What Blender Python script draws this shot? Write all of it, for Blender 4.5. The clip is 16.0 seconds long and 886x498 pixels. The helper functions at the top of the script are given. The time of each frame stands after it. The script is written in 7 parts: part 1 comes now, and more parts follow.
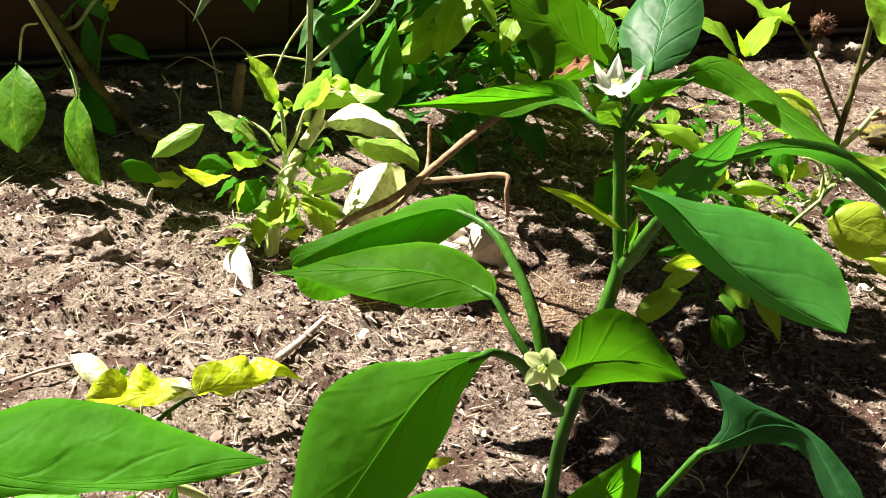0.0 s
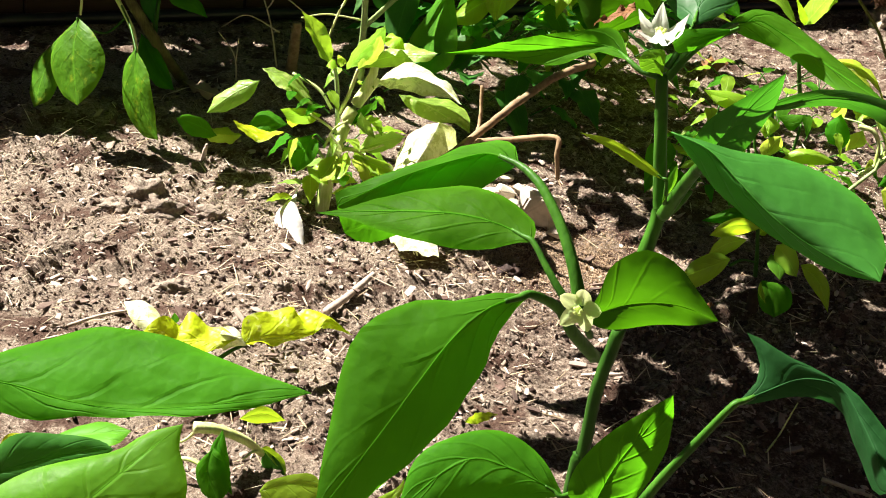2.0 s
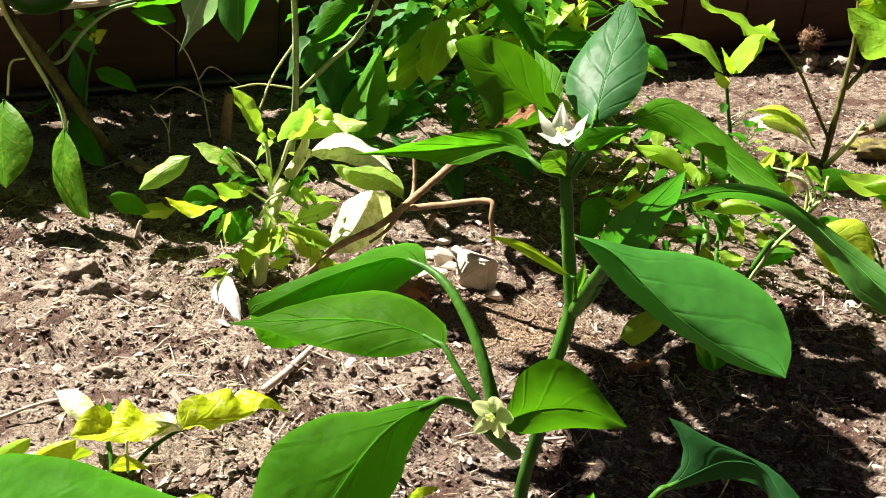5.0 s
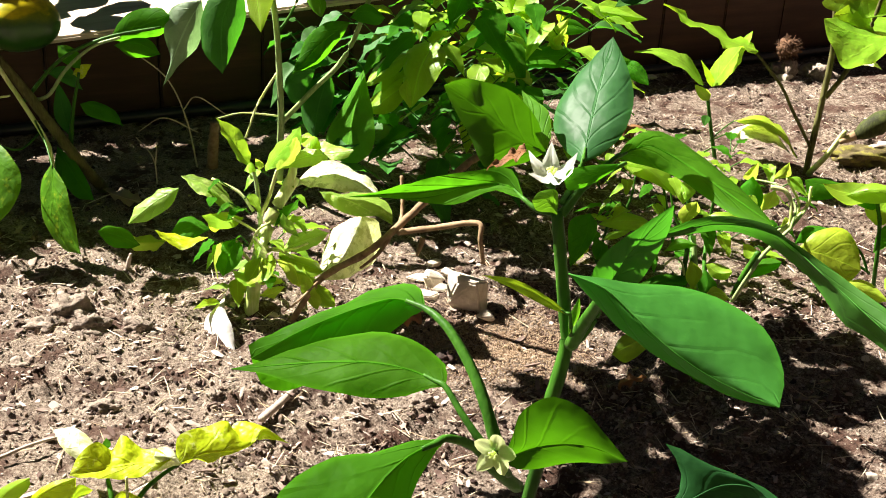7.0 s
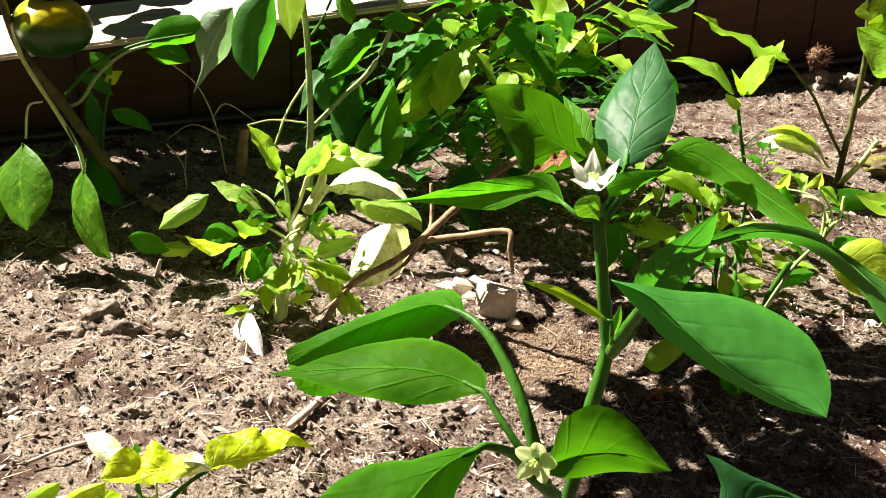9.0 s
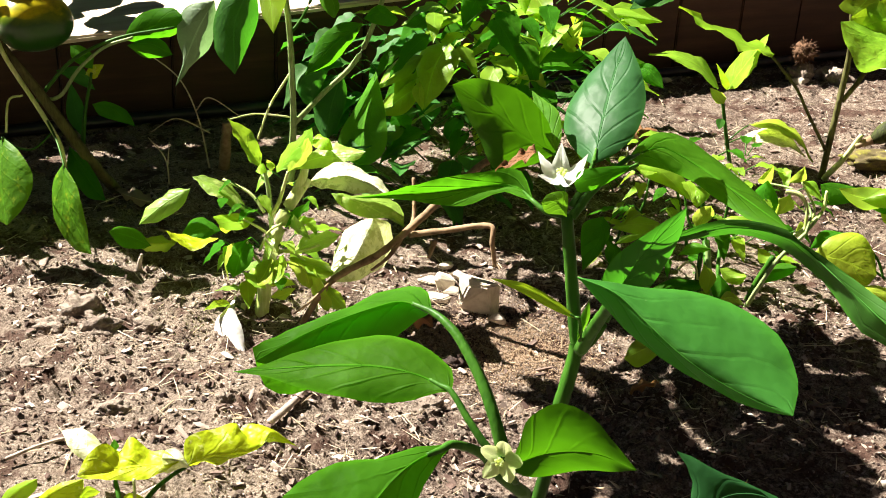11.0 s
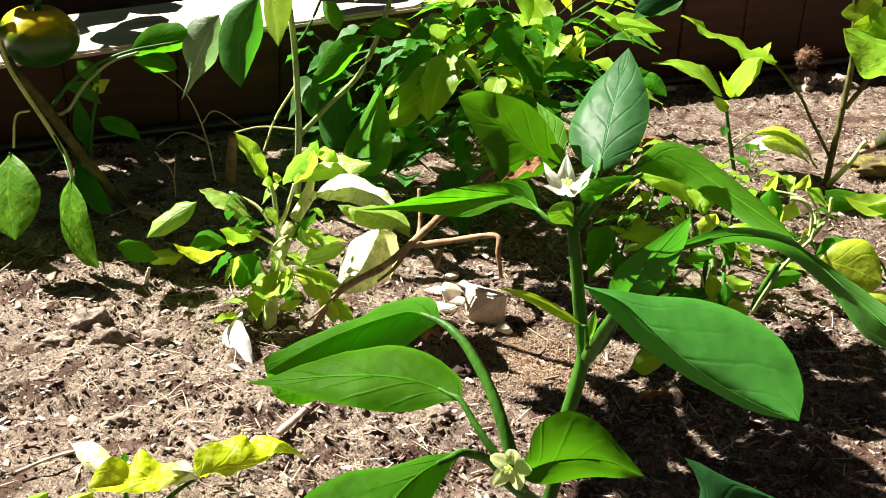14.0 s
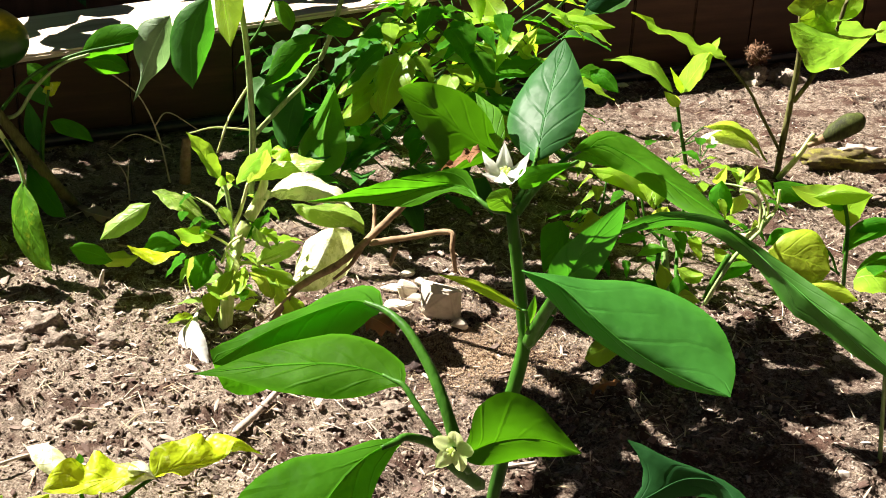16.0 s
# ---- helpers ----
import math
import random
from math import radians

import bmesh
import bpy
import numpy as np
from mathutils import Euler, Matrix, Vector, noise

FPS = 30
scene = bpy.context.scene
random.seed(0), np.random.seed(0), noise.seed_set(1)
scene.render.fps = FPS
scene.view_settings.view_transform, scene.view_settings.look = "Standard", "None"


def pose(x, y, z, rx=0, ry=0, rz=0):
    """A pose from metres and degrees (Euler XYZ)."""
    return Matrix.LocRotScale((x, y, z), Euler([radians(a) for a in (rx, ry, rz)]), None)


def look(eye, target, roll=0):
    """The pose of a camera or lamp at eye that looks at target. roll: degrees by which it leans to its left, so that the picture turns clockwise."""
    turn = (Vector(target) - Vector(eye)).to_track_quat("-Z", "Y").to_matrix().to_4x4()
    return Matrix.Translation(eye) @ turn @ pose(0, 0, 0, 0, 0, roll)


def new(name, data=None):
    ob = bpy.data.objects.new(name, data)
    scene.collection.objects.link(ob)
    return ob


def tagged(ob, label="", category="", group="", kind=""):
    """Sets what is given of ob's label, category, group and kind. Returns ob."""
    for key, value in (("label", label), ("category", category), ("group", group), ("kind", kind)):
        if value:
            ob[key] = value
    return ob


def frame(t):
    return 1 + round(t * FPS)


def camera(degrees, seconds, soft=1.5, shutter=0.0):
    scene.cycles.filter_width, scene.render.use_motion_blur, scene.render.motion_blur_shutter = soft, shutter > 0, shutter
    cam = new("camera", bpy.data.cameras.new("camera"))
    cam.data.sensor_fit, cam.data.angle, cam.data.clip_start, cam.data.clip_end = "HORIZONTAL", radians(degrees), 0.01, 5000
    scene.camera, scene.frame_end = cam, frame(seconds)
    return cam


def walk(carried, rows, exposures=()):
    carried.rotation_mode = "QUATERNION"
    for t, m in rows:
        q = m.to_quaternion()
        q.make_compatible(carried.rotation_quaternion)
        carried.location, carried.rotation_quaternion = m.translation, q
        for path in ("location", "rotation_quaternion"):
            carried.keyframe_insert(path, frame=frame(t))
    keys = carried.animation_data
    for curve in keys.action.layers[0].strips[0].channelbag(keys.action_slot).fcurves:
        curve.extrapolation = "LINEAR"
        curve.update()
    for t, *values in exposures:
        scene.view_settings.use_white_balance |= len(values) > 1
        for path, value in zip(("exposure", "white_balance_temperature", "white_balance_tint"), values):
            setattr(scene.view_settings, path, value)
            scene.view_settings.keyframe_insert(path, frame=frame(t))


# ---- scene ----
cam = camera(42.00, 16.0, soft=1.0)
ROWS = [
    (0.0, 0.0034, 0.0006, 0.6279, -0.008, -25.352, 6.002),
    (0.5, 0.0011, 0.0006, 0.6192, 1.875, -26.988, 5.236),
    (1.0, 0.0057, 0.0030, 0.6165, 2.403, -27.330, 5.857),
    (1.5, 0.0081, 0.0028, 0.6164, 2.758, -27.386, 6.195),
    (2.0, 0.0092, -0.0118, 0.6233, 2.685, -27.180, 6.294),
    (2.5, 0.0088, 0.0041, 0.6153, 2.323, -27.615, 6.216),
    (3.0, 0.0017, -0.0015, 0.6162, 2.359, -27.853, 6.447),
    (3.5, 0.0010, 0.0067, 0.6169, 1.510, -28.222, 6.512),
    (4.0, 0.0019, 0.0038, 0.6235, 1.192, -26.675, 6.556),
    (4.5, 0.0087, -0.0115, 0.6428, -0.166, -25.204, 5.201),
    (4.7, 0.0246, 0.0003, 0.6371, -1.956, -25.188, 7.116),
    (5.0, 0.0227, 0.0012, 0.6442, 0.266, -24.625, 4.705),
    (7.5, 0.0154, -0.0060, 0.6575, -0.324, -23.799, 2.741),
    (8.0, 0.0117, -0.0084, 0.6566, 0.064, -23.696, 2.732),
    (8.5, 0.0145, -0.0083, 0.6558, -0.025, -23.647, 3.018),
    (9.0, 0.0120, -0.0004, 0.6544, 0.925, -23.499, 2.852),
    (11.5, 0.0219, 0.0058, 0.6537, 0.286, -23.853, 3.082),
    (12.0, 0.0189, 0.0073, 0.6524, 0.592, -23.914, 2.818),
    (12.5, 0.0246, 0.0047, 0.6528, 0.343, -23.962, 2.501),
    (13.0, 0.0230, 0.0021, 0.6569, 0.528, -23.380, 2.190),
    (13.5, 0.0232, 0.0007, 0.6563, 0.536, -23.443, 2.227),
    (14.0, 0.0200, -0.0005, 0.6563, 0.668, -23.287, 2.357),
    (14.5, 0.0214, -0.0021, 0.6583, -0.088, -22.875, 2.203),
    (15.0, 0.0212, -0.0050, 0.6570, -0.378, -22.896, 2.297),
    (15.5, 0.0217, -0.0078, 0.6554, -0.700, -23.056, 2.486),
    (16.0, 0.0280, -0.0101, 0.6552, -1.430, -23.166, 2.210),
]
# seconds, eye, yaw, pitch, roll
walk(cam, [(t, pose(x, y, z) @ pose(0, 0, 0, 0, 0, yaw) @ pose(0, 0, 0, 90 + pitch) @ pose(0, 0, 0, 0, 0, roll)) for t, x, y, z, yaw, pitch, roll in ROWS])

# world, sun and exposure
world = bpy.data.worlds.new("world")
scene.world = world
world.use_nodes = True
wn, wl = world.node_tree.nodes, world.node_tree.links
SUN_TO = Vector((-0.62, 0.30, 0.74)).normalized()
sky = wn.new("ShaderNodeTexSky")
sky.sky_type, sky.sun_disc = "NISHITA", False
sky.sun_elevation = math.asin(SUN_TO.z)
sky.sun_rotation = math.atan2(SUN_TO.x, SUN_TO.y)
wn["Background"].inputs["Strength"].default_value = 0.003
wl.new(sky.outputs[0], wn["Background"].inputs["Color"])
sun = new("sun", bpy.data.lights.new("sun", "SUN"))
sun.data.energy, sun.data.angle, sun.data.color = 5.0, radians(0.55), (1.0, 0.93, 0.83)
sun.matrix_world = look(SUN_TO * 30, (0, 0, 0))
scene.view_settings.exposure = 2.2

# materials
def mat_base(name):
    m = bpy.data.materials.new(name)
    m.use_nodes = True
    return m, m.node_tree.nodes, m.node_tree.links, m.node_tree.nodes["Principled BSDF"]


def node(ns, kind, **inputs):
    n = ns.new(kind)
    for key, value in inputs.items():
        n.inputs[key.replace("_", " ")].default_value = value
    return n


def maths(ns, ls, op, a, b=0.0, c=0.0):
    n = ns.new("ShaderNodeMath")
    n.operation = op
    for k, v in enumerate((a, b, c)):
        if isinstance(v, (int, float)):
            n.inputs[k].default_value = v
        else:
            ls.new(v, n.inputs[k])
    return n.outputs[0]


def ramp(ns, ls, fac, *stops):
    n = ns.new("ShaderNodeValToRGB")
    el = n.color_ramp.elements
    while len(el) < len(stops):
        el.new(0.5)
    for e, (p, c) in zip(el, stops):
        e.position, e.color = p, (*c, 1)
    ls.new(fac, n.inputs[0])
    return n.outputs[0]


def mix(ns, ls, fac, a, b, blend="MIX"):
    n = ns.new("ShaderNodeMix")
    n.data_type, n.blend_type = "RGBA", blend
    for k, v in ((0, fac), (6, a), (7, b)):
        if isinstance(v, (int, float)):
            n.inputs[k].default_value = v
        elif isinstance(v, tuple):
            n.inputs[k].default_value = (*v, 1)
        else:
            ls.new(v, n.inputs[k])
    return n.outputs[2]


def leaf_material(name, top, vein, glow, light=0.5, rough=0.42, spots=0.0, pucker=1.0, dry=(0.35, 0.24, 0.10), gloss=0.12, mark=0.55):
    """A leaf blade: side veins fan out from the midrib by the blade's own uv (u along, v across); light shines through it."""
    m, ns, ls, bsdf = mat_base(name)
    uv = ns.new("ShaderNodeUVMap")
    sep = ns.new("ShaderNodeSeparateXYZ")
    ls.new(uv.outputs[0], sep.inputs[0])
    across = maths(ns, ls, "ABSOLUTE", maths(ns, ls, "SUBTRACT", sep.outputs[1], 0.5))
    noise_a = node(ns, "ShaderNodeTexNoise", Scale=38.0, Detail=3.0)
    geo = ns.new("ShaderNodeNewGeometry")
    info = ns.new("ShaderNodeObjectInfo")
    ls.new(geo.outputs["Position"], noise_a.inputs["Vector"])
    wob = maths(ns, ls, "MULTIPLY", maths(ns, ls, "SUBTRACT", noise_a.outputs[0], 0.5), 0.10)
    along = maths(ns, ls, "ADD", maths(ns, ls, "SUBTRACT", sep.outputs[0], maths(ns, ls, "MULTIPLY", maths(ns, ls, "POWER", across, 0.8), 0.62)), wob)
    side = maths(ns, ls, "PINGPONG", maths(ns, ls, "MULTIPLY", maths(ns, ls, "ADD", along, maths(ns, ls, "MULTIPLY", info.outputs["Random"], 0.1)), 5.0), 0.5)
    line = maths(ns, ls, "SMOOTH_MIN", maths(ns, ls, "MULTIPLY", side, 2.2), maths(ns, ls, "MULTIPLY", across, 9.0), 0.15)
    fine = node(ns, "ShaderNodeTexVoronoi", Scale=170.0)
    fine.feature = "DISTANCE_TO_EDGE"
    ls.new(geo.outputs["Position"], fine.inputs["Vector"])
    big = node(ns, "ShaderNodeTexNoise", Scale=22.0, Detail=4.0)
    ls.new(geo.outputs["Position"], big.inputs["Vector"])
    fade = node(ns, "ShaderNodeTexNoise", Scale=46.0, Detail=2.0)
    ls.new(geo.outputs["Position"], fade.inputs["Vector"])
    strength = ramp(ns, ls, maths(ns, ls, "SUBTRACT", fade.outputs[0], maths(ns, ls, "MULTIPLY", across, 0.30)), (0.30, (0.1, 0.1, 0.1)), (0.52, (1, 1, 1)))
    veins = maths(ns, ls, "MULTIPLY", ramp(ns, ls, maths(ns, ls, "MULTIPLY", side, 2.2), (0.0, (1, 1, 1)), (0.10, (0, 0, 0))), strength)
    spine = ramp(ns, ls, across, (0.006, (1, 1, 1)), (0.026, (0, 0, 0)))
    body = mix(ns, ls, ramp(ns, ls, big.outputs[0], (0.34, (0, 0, 0)), (0.66, (1, 1, 1))), tuple(0.70 * c for c in top), tuple(min(1, 1.32 * c) for c in top))
    tint = ns.new("ShaderNodeHueSaturation")
    ls.new(body, tint.inputs["Color"])
    ls.new(maths(ns, ls, "ADD", maths(ns, ls, "MULTIPLY", info.outputs["Random"], 0.34), 0.83), tint.inputs["Value"])
    ls.new(maths(ns, ls, "ADD", maths(ns, ls, "MULTIPLY", info.outputs["Random"], 0.02), 0.49), tint.inputs["Hue"])
    col = mix(ns, ls, maths(ns, ls, "MULTIPLY", veins, mark), tint.outputs[0], vein)
    col = mix(ns, ls, maths(ns, ls, "MULTIPLY", spine, 0.7), col, tuple(min(0.8, 1.9 * c) for c in top))
    rim = ramp(ns, ls, across, (0.40, (0, 0, 0)), (0.50, (1, 1, 1)))
    col = mix(ns, ls, maths(ns, ls, "MULTIPLY", rim, 0.18), col, glow)
    if spots:
        st = node(ns, "ShaderNodeTexNoise", Scale=75.0, Detail=6.0, Roughness=0.7)
        ls.new(geo.outputs["Position"], st.inputs["Vector"])
        col = mix(ns, ls, maths(ns, ls, "MULTIPLY", ramp(ns, ls, st.outputs[0], (0.56 - 0.08 * (spots > 0.7), (0, 0, 0)), (0.66 - 0.08 * (spots > 0.7), (1, 1, 1))), spots), col, dry)
    ls.new(col, bsdf.inputs["Base Color"])
    ls.new(maths(ns, ls, "ADD", maths(ns, ls, "MULTIPLY", noise_a.outputs[0], 0.2), rough - 0.1), bsdf.inputs["Roughness"])
    bsdf.inputs["Specular IOR Level"].default_value = gloss
    height = maths(ns, ls, "ADD", maths(ns, ls, "MULTIPLY", maths(ns, ls, "MULTIPLY", maths(ns, ls, "MINIMUM", line, 0.24), strength), 0.85), maths(ns, ls, "ADD", maths(ns, ls, "MULTIPLY", fine.outputs[0], 0.12), maths(ns, ls, "ADD", maths(ns, ls, "MULTIPLY", fade.outputs[0], 1.0), maths(ns, ls, "MULTIPLY", big.outputs[0], 2.4))))
    bump = node(ns, "ShaderNodeBump", Strength=0.55 * pucker, Distance=0.0018)
    ls.new(height, bump.inputs["Height"])
    ls.new(bump.outputs[0], bsdf.inputs["Normal"])
    trans = ns.new("ShaderNodeBsdfTranslucent")
    ls.new(mix(ns, ls, maths(ns, ls, "MULTIPLY", veins, 0.35), mix(ns, ls, 0.35, glow, col), tuple(0.7 * c for c in glow)), trans.inputs["Color"])
    ls.new(bump.outputs[0], trans.inputs["Normal"])
    both = ns.new("ShaderNodeMixShader")
    both.inputs[0].default_value = light
    ls.new(bsdf.outputs[0], both.inputs[1])
    ls.new(trans.outputs[0], both.inputs[2])
    ls.new(both.outputs[0], ns["Material Output"].inputs["Surface"])
    return m


def rough_material(name, dark, mid, pale, scale, rough=0.85, bump=0.6, depth=0.002, island=0.0, stretch=(1, 1, 1), spec=0.3):
    """Earth, bark, wood, stone: two scales of mottling and relief."""
    m, ns, ls, bsdf = mat_base(name)
    co = ns.new("ShaderNodeTexCoord")
    mp = ns.new("ShaderNodeMapping")
    mp.inputs["Scale"].default_value = stretch
    ls.new(co.outputs["Object"], mp.inputs[0])
    a = node(ns, "ShaderNodeTexNoise", Scale=scale, Detail=8.0, Roughness=0.65)
    b = node(ns, "ShaderNodeTexNoise", Scale=scale * 0.13, Detail=3.0)
    ls.new(mp.outputs[0], a.inputs["Vector"])
    ls.new(mp.outputs[0], b.inputs["Vector"])
    fac = maths(ns, ls, "ADD", maths(ns, ls, "MULTIPLY", a.outputs[0], 0.65), maths(ns, ls, "MULTIPLY", b.outputs[0], 0.35))
    if island:
        geo = ns.new("ShaderNodeNewGeometry")
        fac = maths(ns, ls, "ADD", maths(ns, ls, "MULTIPLY", fac, 1 - island), maths(ns, ls, "MULTIPLY", geo.outputs["Random Per Island"], island))
    col = ramp(ns, ls, fac, (0.30, dark), (0.50, mid), (0.72, pale))
    ls.new(col, bsdf.inputs["Base Color"])
    bsdf.inputs["Roughness"].default_value = rough
    bsdf.inputs["Specular IOR Level"].default_value = spec
    bp = node(ns, "ShaderNodeBump", Strength=bump, Distance=depth)
    ls.new(a.outputs[0], bp.inputs["Height"])
    ls.new(bp.outputs[0], bsdf.inputs["Normal"])
    return m


def soil_material():
    """Composted earth: dark crumbs, pale dusty patches, wood fibre and grit."""
    m, ns, ls, bsdf = mat_base("garden_soil")
    co = ns.new("ShaderNodeTexCoord")
    big = node(ns, "ShaderNodeTexNoise", Scale=9.0, Detail=7.0, Roughness=0.7)
    mid = node(ns, "ShaderNodeTexNoise", Scale=110.0, Detail=10.0, Roughness=0.75)
    fine = node(ns, "ShaderNodeTexNoise", Scale=330.0, Detail=6.0, Roughness=0.75)
    fib = node(ns, "ShaderNodeTexNoise", Scale=210.0, Detail=4.0, Roughness=0.7, Distortion=3.5)
    grit = node(ns, "ShaderNodeTexVoronoi", Scale=260.0)
    for n in (big, mid, fine, fib, grit):
        ls.new(co.outputs["Object"], n.inputs["Vector"])
    fac = maths(ns, ls, "ADD", maths(ns, ls, "MULTIPLY", mid.outputs[0], 0.55), maths(ns, ls, "MULTIPLY", fine.outputs[0], 0.45))
    base = ramp(ns, ls, fac, (0.40, (0.020, 0.011, 0.009)), (0.47, (0.090, 0.062, 0.047)), (0.53, (0.215, 0.163, 0.126)), (0.60, (0.46, 0.385, 0.32)))
    dusty = ramp(ns, ls, maths(ns, ls, "ADD", maths(ns, ls, "MULTIPLY", fib.outputs[0], 0.6), maths(ns, ls, "MULTIPLY", fine.outputs[0], 0.4)), (0.40, (0.07, 0.050, 0.038)), (0.5, (0.28, 0.218, 0.165)), (0.60, (0.60, 0.515, 0.42)))
    sep = ns.new("ShaderNodeSeparateXYZ")
    ls.new(co.outputs["Object"], sep.inputs[0])
    # the paler mix grows towards smaller x, between 0.1 and -0.4
    dry = maths(ns, ls, "SUBTRACT", big.outputs[0], maths(ns, ls, "MULTIPLY", maths(ns, ls, "MINIMUM", maths(ns, ls, "MAXIMUM", sep.outputs[0], -0.4), 0.1), 0.36))
    col = mix(ns, ls, ramp(ns, ls, dry, (0.44, (0.05, 0.05, 0.05)), (0.62, (0.75, 0.75, 0.75))), base, dusty)
    pick = ramp(ns, ls, grit.outputs["Color"], (0.86, (0, 0, 0)), (0.90, (1, 1, 1)))
    near = ramp(ns, ls, grit.outputs["Distance"], (0.30, (1, 1, 1)), (0.45, (0, 0, 0)))
    col = mix(ns, ls, maths(ns, ls, "MULTIPLY", pick, maths(ns, ls, "MULTIPLY", near, 0.7)), col, (0.42, 0.36, 0.31))
    damp = node(ns, "ShaderNodeTexNoise", Scale=16.0, Detail=5.0, Roughness=0.65)
    ls.new(co.outputs["Object"], damp.inputs["Vector"])
    col = mix(ns, ls, ramp(ns, ls, damp.outputs[0], (0.50, (0, 0, 0)), (0.59, (0.85, 0.85, 0.85))), col, mix(ns, ls, fine.outputs[0], (0.014, 0.006, 0.004), (0.115, 0.055, 0.038)))
    ls.new(col, bsdf.inputs["Base Color"])
    bsdf.inputs["Roughness"].default_value = 0.95
    bsdf.inputs["Specular IOR Level"].default_value = 0.15
    h = maths(ns, ls, "ADD", maths(ns, ls, "MULTIPLY", mid.outputs[0], 1.0), maths(ns, ls, "ADD", maths(ns, ls, "MULTIPLY", fine.outputs[0], 0.35), maths(ns, ls, "MULTIPLY", fib.outputs[0], 0.25)))
    bp = node(ns, "ShaderNodeBump", Strength=1.0, Distance=0.007)
    ls.new(h, bp.inputs["Height"])
    ls.new(bp.outputs[0], bsdf.inputs["Normal"])
    return m


def stalk_material(name, low, high, light=0.12, rough=0.45):
    m, ns, ls, bsdf = mat_base(name)
    co = ns.new("ShaderNodeTexCoord")
    a = node(ns, "ShaderNodeTexNoise", Scale=40.0, Detail=5.0)
    ls.new(co.outputs["Object"], a.inputs["Vector"])
    mp = ns.new("ShaderNodeMapping")
    mp.inputs["Scale"].default_value = (420, 420, 25)
    ls.new(co.outputs["Object"], mp.inputs[0])
    b = node(ns, "ShaderNodeTexNoise", Scale=1.0, Detail=3.0)
    ls.new(mp.outputs[0], b.inputs["Vector"])
    fac = maths(ns, ls, "ADD", maths(ns, ls, "MULTIPLY", a.outputs[0], 0.6), maths(ns, ls, "MULTIPLY", b.outputs[0], 0.4))
    ls.new(ramp(ns, ls, fac, (0.36, low), (0.64, high)), bsdf.inputs["Base Color"])
    bsdf.inputs["Roughness"].default_value = rough
    bsdf.inputs["Specular IOR Level"].default_value = 0.12
    bsdf.inputs["Subsurface Weight"].default_value = light
    bsdf.inputs["Subsurface Radius"].default_value = (0.004, 0.006, 0.002)
    bp = node(ns, "ShaderNodeBump", Strength=0.35, Distance=0.0008)
    ls.new(b.outputs[0], bp.inputs["Height"])
    ls.new(bp.outputs[0], bsdf.inputs["Normal"])
    return m


DEEP = leaf_material("deep_green_leaf", (0.036, 0.135, 0.018), (0.024, 0.10, 0.012), (0.08, 0.38, 0.010), 0.4, 0.56, pucker=1.0, gloss=0.20, mark=0.4)
GREEN = leaf_material("green_leaf", (0.040, 0.145, 0.009), (0.018, 0.082, 0.003), (0.135, 0.54, 0.006), 0.55, 0.5, gloss=0.02, pucker=1.8, mark=0.6)
MID = leaf_material("mid_green_leaf", (0.075, 0.22, 0.018), (0.14, 0.32, 0.04), (0.26, 0.64, 0.015), 0.5, 0.46, gloss=0.08, pucker=1.3, mark=0.35)
OLIVE = leaf_material("backlit_olive_leaf", (0.030, 0.115, 0.004), (0.04, 0.13, 0.006), (0.080, 0.255, 0.002), 0.55, 0.55, pucker=0.7, gloss=0.06, mark=0.35)
FRESH = leaf_material("yellow_green_leaf", (0.22, 0.40, 0.025), (0.34, 0.50, 0.07), (0.60, 0.88, 0.02), 0.55, 0.4, gloss=0.35)
LIME = leaf_material("lit_lime_leaf", (0.21, 0.40, 0.028), (0.30, 0.48, 0.07), (0.52, 0.84, 0.03), 0.5, 0.38, spots=0.12, pucker=1.6, gloss=0.4)
SHEEN = leaf_material("glossy_quilted_leaf", (0.034, 0.112, 0.034), (0.018, 0.070, 0.016), (0.06, 0.28, 0.014), 0.35, 0.48, pucker=1.4, gloss=0.17, mark=0.5)
MOTTLE = leaf_material("green_leaf_with_yellow_blotches", (0.075, 0.21, 0.012), (0.03, 0.11, 0.005), (0.30, 0.60, 0.01), 0.5, 0.5, spots=0.5, pucker=1.6, dry=(0.42, 0.52, 0.03), gloss=0.12, mark=0.35)
BLOTCH = leaf_material("holed_yellow_leaf", (0.30, 0.42, 0.03), (0.36, 0.48, 0.08), (0.55, 0.78, 0.03), 0.5, 0.45, spots=0.6, pucker=1.6, dry=(0.06, 0.07, 0.01), gloss=0.2)
# a darkened leaf green: this leaf's shade is put into its colour
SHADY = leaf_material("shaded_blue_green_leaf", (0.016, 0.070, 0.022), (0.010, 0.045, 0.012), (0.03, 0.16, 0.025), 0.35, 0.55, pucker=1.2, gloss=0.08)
SILVER = leaf_material("silvery_green_leaf", (0.23, 0.35, 0.20), (0.30, 0.42, 0.26), (0.25, 0.5, 0.12), 0.3, 0.4, pucker=1.6, gloss=0.3)
# dark and nearly opaque so that the added shade leaves let little light through
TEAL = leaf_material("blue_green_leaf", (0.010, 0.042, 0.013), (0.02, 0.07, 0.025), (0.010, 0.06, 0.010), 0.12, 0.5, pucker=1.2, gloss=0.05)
BLEACH = leaf_material("half_bleached_leaf", (0.20, 0.34, 0.055), (0.11, 0.22, 0.03), (0.45, 0.72, 0.06), 0.4, 0.42, spots=0.7, pucker=2.0, dry=(0.46, 0.54, 0.18), gloss=0.25, mark=0.4)
